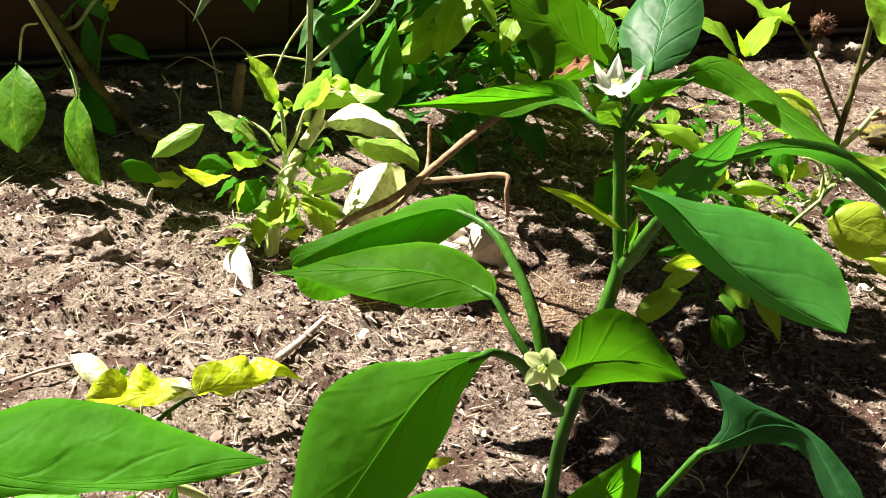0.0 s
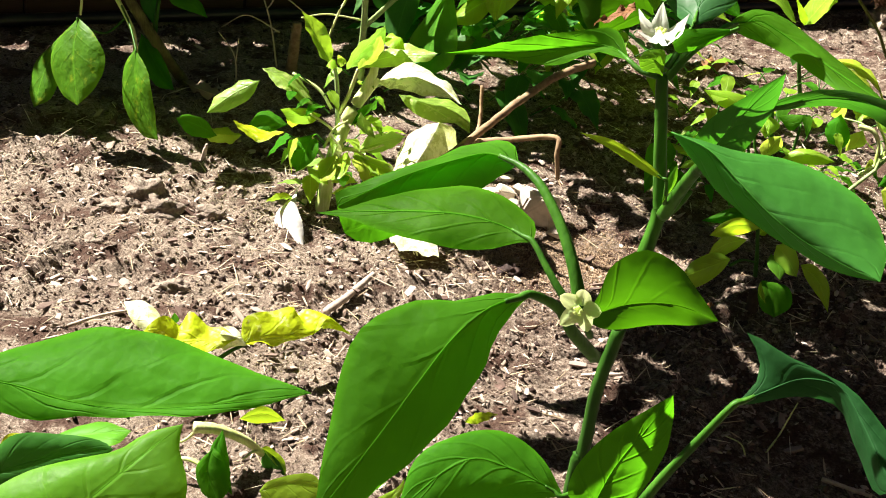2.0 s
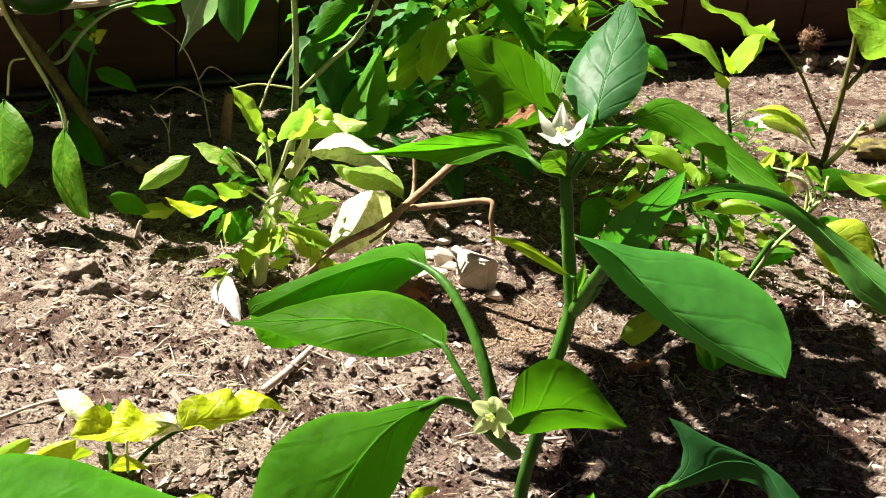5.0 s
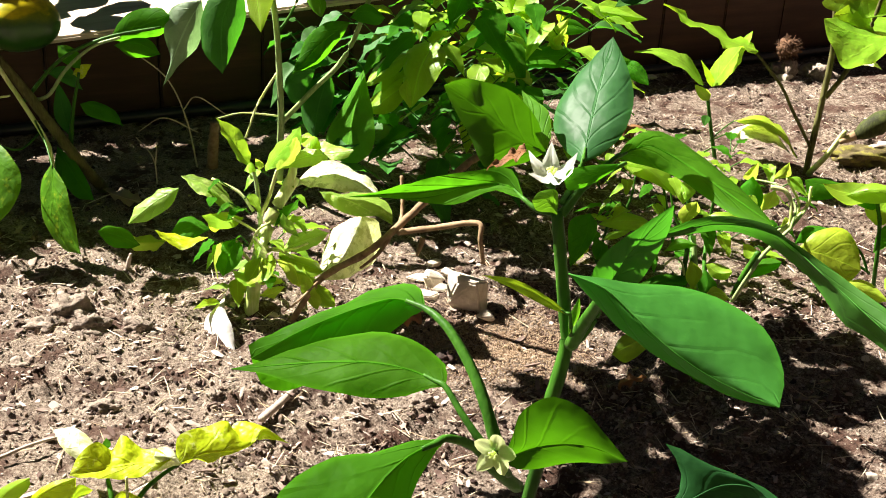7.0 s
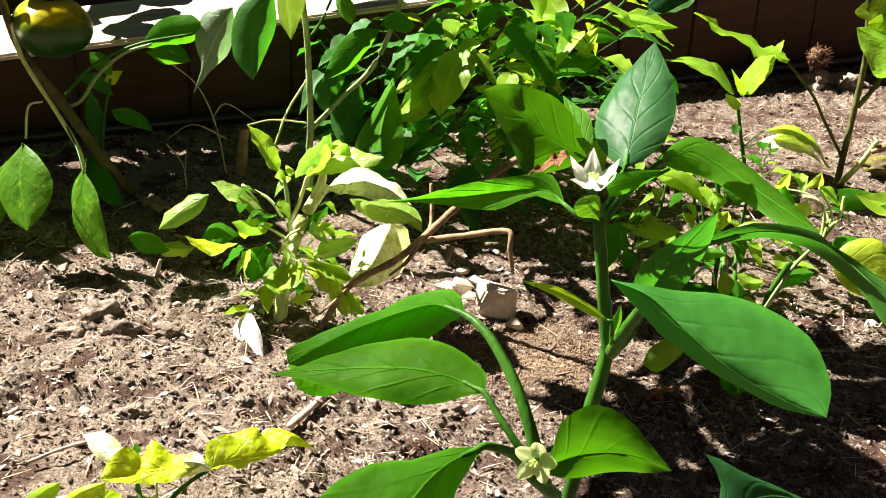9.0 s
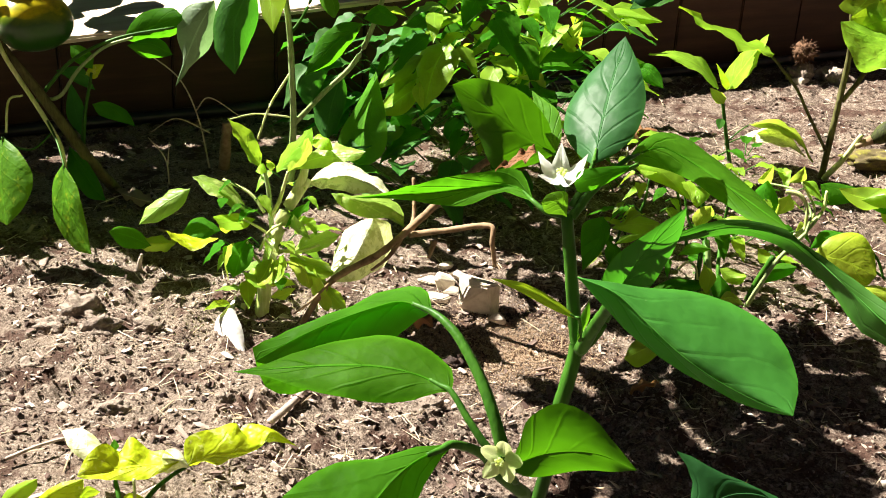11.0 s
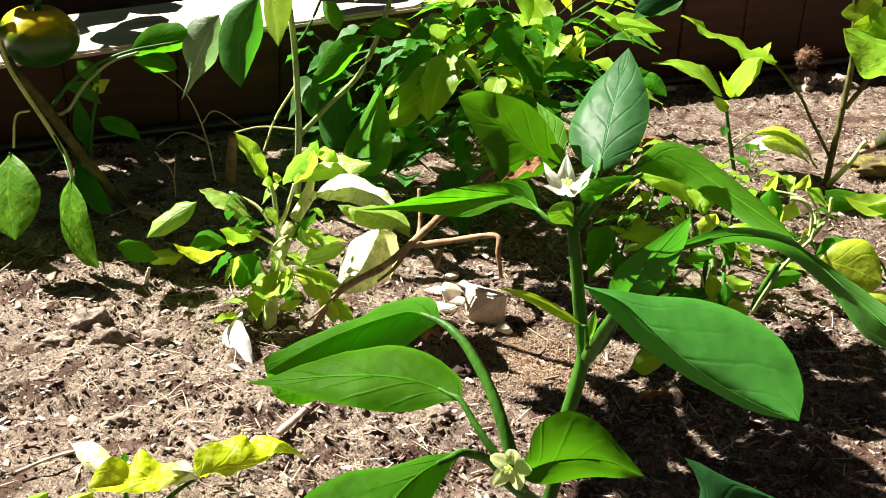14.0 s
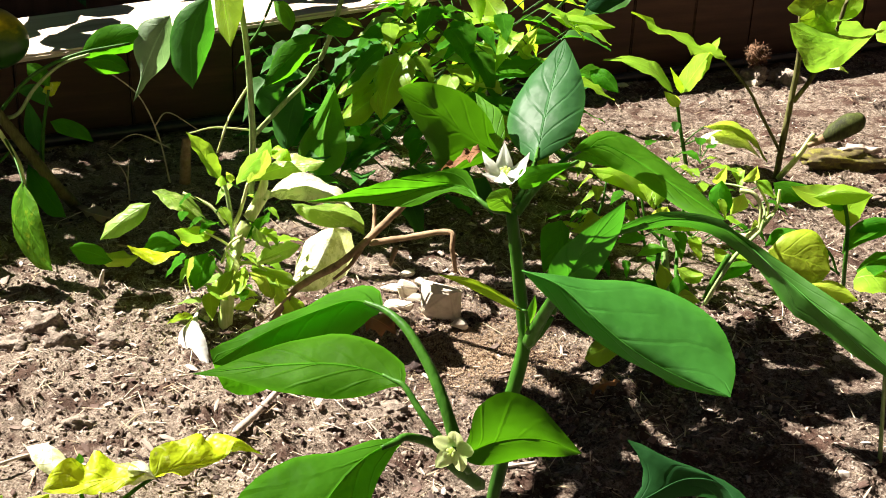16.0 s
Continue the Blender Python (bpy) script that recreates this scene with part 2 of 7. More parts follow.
# its pale spots are no dry tissue: blown-out sun highlights painted into the colour
CURL = leaf_material("crinkled_yellow_leaf", (0.44, 0.57, 0.012), (0.30, 0.46, 0.01), (0.66, 0.86, 0.02), 0.45, 0.45, spots=0.5, pucker=3.0, dry=(0.80, 0.82, 0.42), gloss=0.3)
YELLOW = leaf_material("yellowing_leaf", (0.40, 0.54, 0.05), (0.50, 0.62, 0.14), (0.62, 0.85, 0.07), 0.5, 0.5, spots=0.2, pucker=2.2)
PALE = leaf_material("bleached_leaf", (0.74, 0.76, 0.52), (0.50, 0.58, 0.22), (0.70, 0.80, 0.24), 0.3, 0.5, spots=0.75, pucker=2.0, dry=(0.34, 0.38, 0.12), mark=0.4)
WHITE = leaf_material("dried_white_leaf", (0.80, 0.76, 0.72), (0.72, 0.68, 0.62), (0.6, 0.55, 0.5), 0.15, 0.6, spots=0.2)
BROWN = leaf_material("withered_brown_leaf", (0.22, 0.11, 0.05), (0.14, 0.07, 0.03), (0.30, 0.15, 0.05), 0.2, 0.6, spots=0.5, pucker=2.0, dry=(0.10, 0.05, 0.03))
PETAL = leaf_material("white_petal", (0.80, 0.82, 0.76), (0.70, 0.76, 0.60), (0.92, 0.96, 0.84), 0.6, 0.5, pucker=0.3)
CREAM = leaf_material("cream_green_petal", (0.56, 0.66, 0.30), (0.46, 0.60, 0.22), (0.85, 0.92, 0.42), 0.6, 0.5, pucker=0.3)
STEM = stalk_material("green_stem", (0.018, 0.07, 0.006), (0.05, 0.155, 0.014), 0.1)
STEM_SAGE = stalk_material("sage_stem", (0.16, 0.26, 0.07), (0.34, 0.44, 0.19), 0.1)
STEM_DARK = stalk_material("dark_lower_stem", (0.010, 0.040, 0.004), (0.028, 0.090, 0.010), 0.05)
STEM_PALE = stalk_material("pale_stem", (0.38, 0.48, 0.12), (0.66, 0.72, 0.36), 0.15)
STEM_WOODY = stalk_material("woody_stem", (0.045, 0.040, 0.014), (0.14, 0.135, 0.05), 0.0, 0.7)
TWIG = rough_material("dead_twig", (0.10, 0.06, 0.035), (0.27, 0.18, 0.10), (0.44, 0.33, 0.21), 90.0, depth=0.0015, stretch=(1, 1, 1))
TWIG_GREY = rough_material("grey_twig", (0.20, 0.15, 0.12), (0.42, 0.34, 0.28), (0.60, 0.52, 0.45), 120.0, depth=0.0015)
ROT = rough_material("rotten_black_stem", (0.010, 0.007, 0.006), (0.03, 0.018, 0.015), (0.07, 0.04, 0.03), 90.0, depth=0.003)
STONE = rough_material("pale_limestone", (0.36, 0.30, 0.23), (0.58, 0.51, 0.42), (0.74, 0.68, 0.59), 60.0, depth=0.003)
CLOD = rough_material("earth_clod", (0.06, 0.042, 0.032), (0.24, 0.188, 0.148), (0.48, 0.41, 0.33), 130.0, depth=0.008, bump=1.0)
ROOTS = rough_material("dry_roots", (0.04, 0.018, 0.009), (0.11, 0.055, 0.028), (0.21, 0.12, 0.065), 90.0, depth=0.003)
# the planks' shade and the cap's sunlight are put into two timber colours
TIMBER = rough_material("dark_brown_timber", (0.026, 0.012, 0.007), (0.056, 0.026, 0.013), (0.11, 0.052, 0.027), 14.0, rough=0.6, depth=0.0015, stretch=(0.25, 0.25, 3.0))
TIMBER_TOP = rough_material("sunlit_pale_timber", (0.46, 0.34, 0.24), (0.66, 0.54, 0.42), (0.80, 0.70, 0.58), 16.0, rough=0.75, depth=0.0015, stretch=(0.2, 3.0, 3.0))
HOSE = rough_material("black_hose", (0.008, 0.008, 0.009), (0.013, 0.013, 0.014), (0.03, 0.03, 0.03), 30.0, rough=0.32, bump=0.15, spec=0.5)
MOSS = rough_material("mossy_bark", (0.035, 0.022, 0.012), (0.09, 0.07, 0.025), (0.34, 0.33, 0.03), 60.0, depth=0.004)
CHIPS = rough_material("wood_chip_mulch", (0.06, 0.040, 0.030), (0.20, 0.155, 0.12), (0.40, 0.33, 0.285), 150.0, island=0.6, depth=0.0012)
FLAKES = rough_material("weathered_bark_flake", (0.07, 0.040, 0.030), (0.26, 0.19, 0.155), (0.46, 0.39, 0.335), 150.0, island=0.6, depth=0.0012)
CRUMBS = rough_material("soil_crumb", (0.026, 0.013, 0.010), (0.135, 0.092, 0.068), (0.324, 0.275, 0.22), 120.0, island=0.42, depth=0.0012)
SAND = rough_material("spilt_sand", (0.182, 0.119, 0.070), (0.308, 0.217, 0.140), (0.420, 0.329, 0.238), 150.0, island=0.4, depth=0.0008)
STRAW = rough_material("dry_straw", (0.35, 0.26, 0.16), (0.55, 0.45, 0.31), (0.72, 0.63, 0.48), 100.0, island=0.5)
SHED = rough_material("dark_weathered_fence", (0.012, 0.008, 0.006), (0.03, 0.018, 0.012), (0.06, 0.035, 0.025), 10.0, depth=0.002, stretch=(3, 3, 0.3))


def fruit_material():
    """Ripening pepper: green flesh that turns yellow round the stalk; shade on its lower part is painted into the dark
    green.
    """
    m, ns, ls, bsdf = mat_base("pepper_skin")
    co = ns.new("ShaderNodeTexCoord")
    sep = ns.new("ShaderNodeSeparateXYZ")
    ls.new(co.outputs["Generated"], sep.inputs[0])
    a = node(ns, "ShaderNodeTexNoise", Scale=3.5, Detail=4.0)
    ls.new(co.outputs["Generated"], a.inputs["Vector"])
    fac = maths(ns, ls, "ADD", sep.outputs[2], maths(ns, ls, "MULTIPLY", maths(ns, ls, "SUBTRACT", a.outputs[0], 0.5), 0.7))
    ls.new(ramp(ns, ls, fac, (0.50, (0.012, 0.050, 0.003)), (0.70, (0.10, 0.14, 0.004)), (0.86, (0.60, 0.50, 0.010))), bsdf.inputs["Base Color"])
    bsdf.inputs["Roughness"].default_value = 0.28
    bsdf.inputs["Specular IOR Level"].default_value = 0.35
    return m


SKIN = fruit_material()
TWIG_LEAF = leaf_material("grey_dead_leaf", (0.30, 0.25, 0.17), (0.2, 0.16, 0.1), (0.3, 0.24, 0.15), 0.15, 0.7, spots=0.5)
POD = stalk_material("withered_fruit_skin", (0.02, 0.022, 0.008), (0.07, 0.085, 0.02), 0.0, 0.7)


def piece_material():
    """Weathered wood whose tone differs from piece to piece."""
    m, ns, ls, bsdf = mat_base("weathered_wood_piece")
    co, info = ns.new("ShaderNodeTexCoord"), ns.new("ShaderNodeObjectInfo")
    mp = ns.new("ShaderNodeMapping")
    mp.inputs["Scale"].default_value = (60, 420, 420)
    ls.new(co.outputs["Object"], mp.inputs[0])
    a = node(ns, "ShaderNodeTexNoise", Scale=1.0, Detail=6.0)
    ls.new(mp.outputs[0], a.inputs["Vector"])
    fac = maths(ns, ls, "ADD", maths(ns, ls, "MULTIPLY", a.outputs[0], 0.4), maths(ns, ls, "MULTIPLY", info.outputs["Random"], 0.6))
    ls.new(ramp(ns, ls, fac, (0.2, (0.05, 0.03, 0.023)), (0.5, (0.18, 0.125, 0.10)), (0.85, (0.42, 0.35, 0.29))), bsdf.inputs["Base Color"])
    bsdf.inputs["Roughness"].default_value = 0.9
    bp = node(ns, "ShaderNodeBump", Strength=0.6, Distance=0.001)
    ls.new(a.outputs[0], bp.inputs["Height"])
    ls.new(bp.outputs[0], bsdf.inputs["Normal"])
    return m


WOOD_PIECE = piece_material()
SOIL = soil_material()


# geometry helpers
def part(name, bm, material, parent=None, label=""):
    """Links a bmesh as one mesh object, under a thing or a part."""
    me = bpy.data.meshes.new(name)
    bm.normal_update()
    bm.to_mesh(me)
    bm.free()
    me.materials.append(material)
    for p in me.polygons:
        p.use_smooth = True
    ob = new(name, me)
    if parent is not None:
        ob.parent = parent
        ob.matrix_parent_inverse = Matrix.Translation(-parent.location)
    if label:
        ob["label"] = label
    return ob


def thing(name, at, label, category, group="", kind=""):
    """An empty at a thing's base, which carries its parts."""
    ob = new(name)
    ob.location = at
    ob.empty_display_size = 0.02
    return tagged(ob, label, category, group, kind)


def spline(points, n):
    """Points along a smooth line through the given ones."""
    p = [Vector(q) for q in points]
    if len(p) == 2:
        return [p[0].lerp(p[1], k / n) for k in range(n + 1)]
    p = [p[0] * 2 - p[1]] + p + [p[-1] * 2 - p[-2]]
    out = []
    for k in range(n + 1):
        s = k / n * (len(p) - 3)
        i = min(int(s), len(p) - 4)
        t = s - i
        a, b, c, d = p[i:i + 4]
        out.append(0.5 * (2 * b + (c - a) * t + (2 * a - 5 * b + 4 * c - d) * t * t + (3 * b - a - 3 * c + d) * t ** 3))
    return out


def tube(bm, points, r0, r1, sides=7, n=0, rough=0.0, seed=0, groove=0.0, belly=0.0):
    """A tapered, slightly uneven stalk through the given points."""
    rng = random.Random(seed)
    line = spline(points, n or max(4, 5 * (len(points) - 1)))
    rings, up = [], Vector((0.13, 0.31, 0.94))
    for k, q in enumerate(line):
        way = (line[min(k + 1, len(line) - 1)] - line[max(k - 1, 0)]).normalized()
        a = way.cross(up if abs(way.dot(up)) < 0.95 else Vector((1, 0, 0))).normalized()
        b = way.cross(a)
        r = r0 + (r1 - r0) * k / (len(line) - 1) + belly * math.sin(math.pi * k / (len(line) - 1))
        ring = []
        for s in range(sides):
            w = 2 * math.pi * s / sides
            rr = r * (1 + rough * rng.uniform(-1, 1)) * (1 - groove * (s % 2))
            ring.append(bm.verts.new(q + rr * (math.cos(w) * a + math.sin(w) * b)))
        rings.append(ring)
    for u, v in zip(rings, rings[1:]):
        for s in range(sides):
            bm.faces.new((u[s], u[(s + 1) % sides], v[(s + 1) % sides], v[s]))
    bm.faces.new(rings[0][::-1])
    bm.faces.new(rings[-1])
    return bm


def blade(bm, base, mid, tip, left, right, n=14, m=5, wave=0.0, seed=0, blunt=0.0, keel=0.0, peak=0.38, sharp=1.0):
    """A leaf blade. Its midrib runs from base through mid to tip; left and right are its edges beside mid.
    wave: ripples of the edge; blunt: a rounder outline; sharp: a faster taper; peak: where along it the blade is widest; keel: how far the halves arch upwards between rib and edge."""
    rng = random.Random(seed)
    base, mid, tip, left, right = (Vector(v) for v in (base, mid, tip, left, right))
    bend = mid * 2 - (base + tip) * 0.5
    uv = bm.loops.layers.uv.verify()
    lf, rt = left - mid, right - mid
    up = lf.cross(tip - base).normalized() if lf.length > 0 else Vector((0, 0, 1))
    size = (tip - base).length
    ph = [rng.uniform(0, 6.28) for _ in range(6)]
    power = math.log(0.5) / math.log(peak)
    rows = []
    for k in range(n + 1):
        s = k / n
        rib = base * (1 - s) ** 2 + bend * 2 * s * (1 - s) + tip * s * s
        w = (math.sin(math.pi * min(1, s ** power)) ** 0.85) * (1 - 0.30 * s * s) / (1 - 0.30 * peak * peak)
        if blunt:
            w = w * (1 - blunt) + blunt * (max(0.0, 1 - (2 * s - 1) ** 4)) ** 0.6
        w = max(w, 0.0) ** sharp
        w = max(w, 0.012)
        row = []
        for j in range(-m, m + 1):
            f = abs(j) / m
            side = (lf if j < 0 else rt) * (w * f)
            o = up * size * (0.014 * wave * f * f * (math.sin(17 * s + ph[0] + (1.3 if j < 0 else 0)) + 0.6 * math.sin(31 * s + ph[1] - j * 0.2)))
            o += up * size * keel * w * math.sin(math.pi * min(f, 0.8)) * 0.2
            o += up * size * 0.004 * math.sin(ph[2] + 9 * s * math.pi - f * 5) * (f > 0) * w
            edge = 1 + (0.03 * math.sin(23 * s + ph[3] + j) if abs(j) == m else 0)
            row.append((bm.verts.new(rib + side * edge + o), (s, 0.5 + 0.5 * j / m)))
        rows.append(row)
    for a, b in zip(rows, rows[1:]):
        for j in range(2 * m):
            quad = (a[j], a[j + 1], b[j + 1], b[j])
            face = bm.faces.new([q[0] for q in quad])
            for loop, q in zip(face.loops, quad):
                loop[uv].uv = q[1]
    return bm


leaf_count = [0]


def leaf(plant, base, mid, tip, left, right, material, stalk=(), r=0.0014, stem=None, wave=1.0, blunt=0.0, keel=0.0, peak=0.38, sharp=1.0, fine=False, rib=1, label=""):
    """A leaf with its blade, a raised midrib and, where stalk gives its way from the stem, a stalk of its own."""
    leaf_count[0] += 1
    n, m = (22, 7) if fine else (12, 4)
    ob = part("leaf", blade(bmesh.new(), base, mid, tip, left, right, n, m, wave, leaf_count[0], blunt, keel, peak, sharp), material, plant, label)
    base, mid, tip = Vector(base), Vector(mid), Vector(tip)
    bend = mid * 2 - (base + tip) * 0.5
    if fine and rib:
        rib = [base * (1 - s) ** 2 + bend * 2 * s * (1 - s) + tip * s * s for s in (0, 0.2, 0.4, 0.6, 0.8, 0.97)]
        part("midrib", tube(bmesh.new(), rib, r * 0.15, r * 0.05, 6), material, ob)
    if stalk:
        part("leaf_stalk", tube(bmesh.new(), [*stalk, base, base.lerp(bend, 0.12)], r, r * 0.6, 7, groove=0.12), stem or STEM, ob)
    return ob


def resample(points, n):
    """Even steps along a smooth line through the given points."""
    line = spline(points, 12 * len(points))
    run = [0.0]
    for a, b in zip(line, line[1:]):
        run.append(run[-1] + (b - a).length)
    out, i = [], 0
    for k in range(n + 1):
        want = run[-1] * k / n
        while i < len(line) - 2 and run[i + 1] < want:
            i += 1
        out.append(line[i].lerp(line[i + 1], (want - run[i]) / max(run[i + 1] - run[i], 1e-9)))
    return out


def sheet(plant, rib, left, right, material, stalk=(), r=0.0013, stem=None, n=18, m=6, arch=0.05, wave=0.5, quilt=1.0, rib_r=1.0, label=""):
    """A leaf with an outline of its own: a blade between its midrib and its two edges, which share base and tip.
    arch: how far the halves swell between rib and edge; wave: ripples of the edge; quilt: puckers between the side veins."""
    leaf_count[0] += 1
    rng = random.Random(leaf_count[0])
    rib, left, right = ([Vector(q) for q in line] for line in (rib, left, right))
    mids = resample(rib, n)
    edges = [resample([rib[0], *line, rib[-1]], n) for line in (left, right)]
    size = (rib[-1] - rib[0]).length
    ph = [rng.uniform(0, 6.28) for _ in range(4)]
    bm = bmesh.new()
    uv = bm.loops.layers.uv.verify()
    rows = []
    for k in range(n + 1):
        s = k / n
        way = mids[min(k + 1, n)] - mids[max(k - 1, 0)]
        row = []
        for j in range(-m, m + 1):
            f, edge = abs(j) / m, edges[0 if j < 0 else 1][k]
            out = edge - mids[k]
            up = out.cross(way)
            up = up.normalized() if up.length > 1e-12 else Vector((0, 0, 1))
            if up.dot(Vector((0, -0.6, 0.8))) < 0:
                up.negate()
            h = arch * out.length * 4 * f * (1 - f)
            h += 0.010 * wave * size * f * f * (math.sin(15 * s + ph[0] + (j < 0)) + 0.6 * math.sin(33 * s + ph[1])) * min(1, 6 * s, 6 * (1 - s))
            h += 0.022 * quilt * out.length * f * (1 - f) * 2 * (abs(math.sin(math.pi * 6 * (s - 0.32 * f) + ph[2])) ** 0.7 - 0.6)
            row.append((bm.verts.new(mids[k] + out * f + up * h), (s, 0.5 + 0.5 * j / m)))
        rows.append(row)
    for a, b in zip(rows, rows[1:]):
        for j in range(2 * m):
            quad = (a[j], a[j + 1], b[j + 1], b[j])
            face = bm.faces.new([q[0] for q in quad])
            for loop, q in zip(face.loops, quad):
                loop[uv].uv = q[1]
    ob = part("leaf", bm, material, plant, label)
    if size > 0.05 and rib_r and plant is not None:
        part("midrib", tube(bmesh.new(), mids[::3], r * 0.16 * rib_r, r * 0.05, 6), material, ob)
    if stalk:
        part("leaf_stalk", tube(bmesh.new(), [*stalk, mids[0], mids[1], mids[2]], r, r * 0.35, 9, groove=0.14), stem or STEM, ob)
    return ob


def stalk(plant, name, points, r0, r1, material, sides=9, rough=0.05, groove=0.06):
    leaf_count[0] += 1
    return part(name, tube(bmesh.new(), points, r0, r1, sides, 6 * len(points), rough, leaf_count[0], groove), material, plant)


def nodule(bm, at, size, seed, rough=0.25, squash=(1, 1, 1), level=2, freq=1.0):
    """An uneven lump: stone, clod or crumb."""
    ball = bmesh.ops.create_icosphere(bm, subdivisions=level, radius=1.0)
    off = Vector((seed * 3.71, seed * 1.37, seed * 7.13))
    for v in ball["verts"]:
        d = 1 + rough * noise.noise(v.co * 1.3 * freq + off) * 2 + rough * 0.6 * noise.noise(v.co * 3.1 * freq + off) + rough * 0.45 * noise.noise(v.co * 8.3 * freq + off)
        v.co = Vector([v.co[i] * d * size * squash[i] for i in range(3)]) + Vector(at)
    return bm


def flower(plant, at, face, r, material, petals=6, cup=0.35, seed=0, wide=0.25, blunt=0.1):
    """A pepper flower: petals, a ring of anthers and a green calyx on a bent stalk."""
    rng = random.Random(seed)
    at, face = Vector(at), Vector(face).normalized()
    a = (Vector((0, 0, 1)) - face * face.z).normalized()
    b = face.cross(a)
    head = part("flower", nodule(bmesh.new(), at - face * r * 0.25, r * 0.26, seed, 0.05), STEM, plant, "small open pepper flower")
    for k in range(petals):
        w = 2 * math.pi * k / petals + rng.uniform(-0.12, 0.12)
        out = math.cos(w) * a + math.sin(w) * b
        across = face.cross(out)
        tip = at + out * r * rng.uniform(0.9, 1.05) + face * r * cup * rng.uniform(0.5, 1.5)
        mid = at + out * r * 0.52 + face * r * cup * 0.25
        bm = blade(bmesh.new(), at + out * r * 0.1, mid, tip, mid + across * r * wide, mid - across * r * wide, 8, 3, 0.6, seed + k, blunt, 0.3)
        part("petal", bm, material, head)
    for k in range(5):
        w = 2 * math.pi * k / 5
        out = math.cos(w) * a + math.sin(w) * b
        part("anther", tube(bmesh.new(), [at, at + out * r * 0.16 + face * r * 0.35], r * 0.03, r * 0.07, 6), CREAM, head)
    return head

# ground: one sheet of loose earth, fine where the bed is seen and coarse out to the horizon
def ground_height(x, y):
    p = Vector((x, y, 0))
    near = 1.0 / (1.0 + max(0.0, math.hypot(x - 0.2, y - 1.4) - 2.0))
    h = 0.014 * noise.noise(p * 2.3) + 0.010 * noise.noise(p * 7.0 + Vector((3, 1, 0)))
    lumps = min(1.0, max(0.12, 0.5 + 1.1 * noise.noise(p * 4.3 + Vector((9, 4, 0)))))
    c = abs(noise.noise(p * 17.0 + Vector((0, 0, 5))))
    d = abs(noise.noise(p * 41.0 + Vector((2, 7, 5))))
    e = noise.noise(p * 83.0)
    h += lumps * (0.026 * (0.3 - c) + 0.008 * (0.3 - d)) + (0.0014 + 0.0030 * lumps) * e
    h += 0.0020 * noise.noise(p * 150.0)
    return h * near


def spread(lo, hi, step, far):
    inner = list(np.arange(lo, hi, step))
    out, a, b, s = [], lo, hi, step
    while b < far:
        s *= 1.35
        a, b = a - s, b + s
        out.append((a, b))
    return [a for a, _ in reversed(out)] + inner + [b for _, b in out]


xs, ys = spread(-1.0, 1.35, 0.004, 400.0), spread(0.45, 2.8, 0.004, 400.0)
verts = [(x, y, ground_height(x, y)) for y in ys for x in xs]
w = len(xs)
faces = [(j * w + i, j * w + i + 1, (j + 1) * w + i + 1, (j + 1) * w + i) for j in range(len(ys) - 1) for i in range(w - 1)]
me = bpy.data.meshes.new("ground")
me.from_pydata(verts, [], faces)
me.polygons.foreach_set("use_smooth", [True] * len(faces))
me.materials.append(SOIL)
ground = tagged(new("ground", me), "loose brown composted garden soil with wood fibre", "soil", kind="structure")


# timber edging of the raised bed: a line of upright sleepers under a wide pale cap board
WALL_A, WALL_WAY = Vector((0.0, 2.27, 0.0)), Vector((0.88, 0.475, 0.0)).normalized()
WALL_BACK = Vector((-WALL_WAY.y, WALL_WAY.x, 0.0))
WALL_TOP, WALL_RISE = 0.213, 0.066


def wall_point(s, back=0.0, z=0.0):
    return WALL_A + WALL_WAY * s + WALL_BACK * back + Vector((0, 0, z))


def board(name, s0, s1, back0, back1, z0, z1, material, parent, bevel=0.004, rise=0.0):
    bm = bmesh.new()
    bmesh.ops.create_cube(bm, size=1.0)
    for v in bm.verts:
        v.co = Vector(((s0 + s1) / 2 + v.co.x * (s1 - s0), (back0 + back1) / 2 + v.co.y * (back1 - back0), (z0 + z1) / 2 + v.co.z * (z1 - z0) + rise * ((s0 + s1) / 2 + v.co.x * (s1 - s0)) * (v.co.z > 0 or z0 > 0)))
    bmesh.ops.bevel(bm, geom=bm.edges[:], offset=bevel, segments=2, affect="EDGES")
    turn = Matrix.Translation(WALL_A) @ Matrix.Rotation(math.atan2(WALL_WAY.y, WALL_WAY.x), 4, "Z")
    me = bpy.data.meshes.new(name)
    bm.to_mesh(me)
    bm.free()
    me.materials.append(material)
    ob = new(name, me)
    ob.matrix_world = turn
    if parent is not None:
        ob.parent = parent
        ob.matrix_parent_inverse = Matrix.Translation(-parent.location)
    return ob


edging = thing("wall_edging", wall_point(0), "dark brown timber edging of the raised bed in shade", "edging", kind="structure")
s = -2.6
while s < 3.2:
    wide = 0.185 + 0.012 * math.sin(s * 7)
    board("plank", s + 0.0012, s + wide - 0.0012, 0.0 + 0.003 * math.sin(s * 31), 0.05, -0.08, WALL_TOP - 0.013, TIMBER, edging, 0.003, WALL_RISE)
    s += wide
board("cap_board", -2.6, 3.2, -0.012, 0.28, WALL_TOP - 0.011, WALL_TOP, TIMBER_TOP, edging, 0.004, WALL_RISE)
tagged(board("wall_fence", -4.0, 5.0, 0.78, 0.82, -0.1, 0.42, SHED, None), "low dark weathered board fence behind the bed", "fence", kind="structure")

tagged(board("wall_behind", -4.0, 5.0, -3.7, -3.6, -0.1, 2.3, SHED, None), "plain dark fence closing the garden", "fence", kind="structure")
side = board("wall_side", 2.9, 2.98, -3.6, 0.7, -0.1, 2.0, SHED, None)
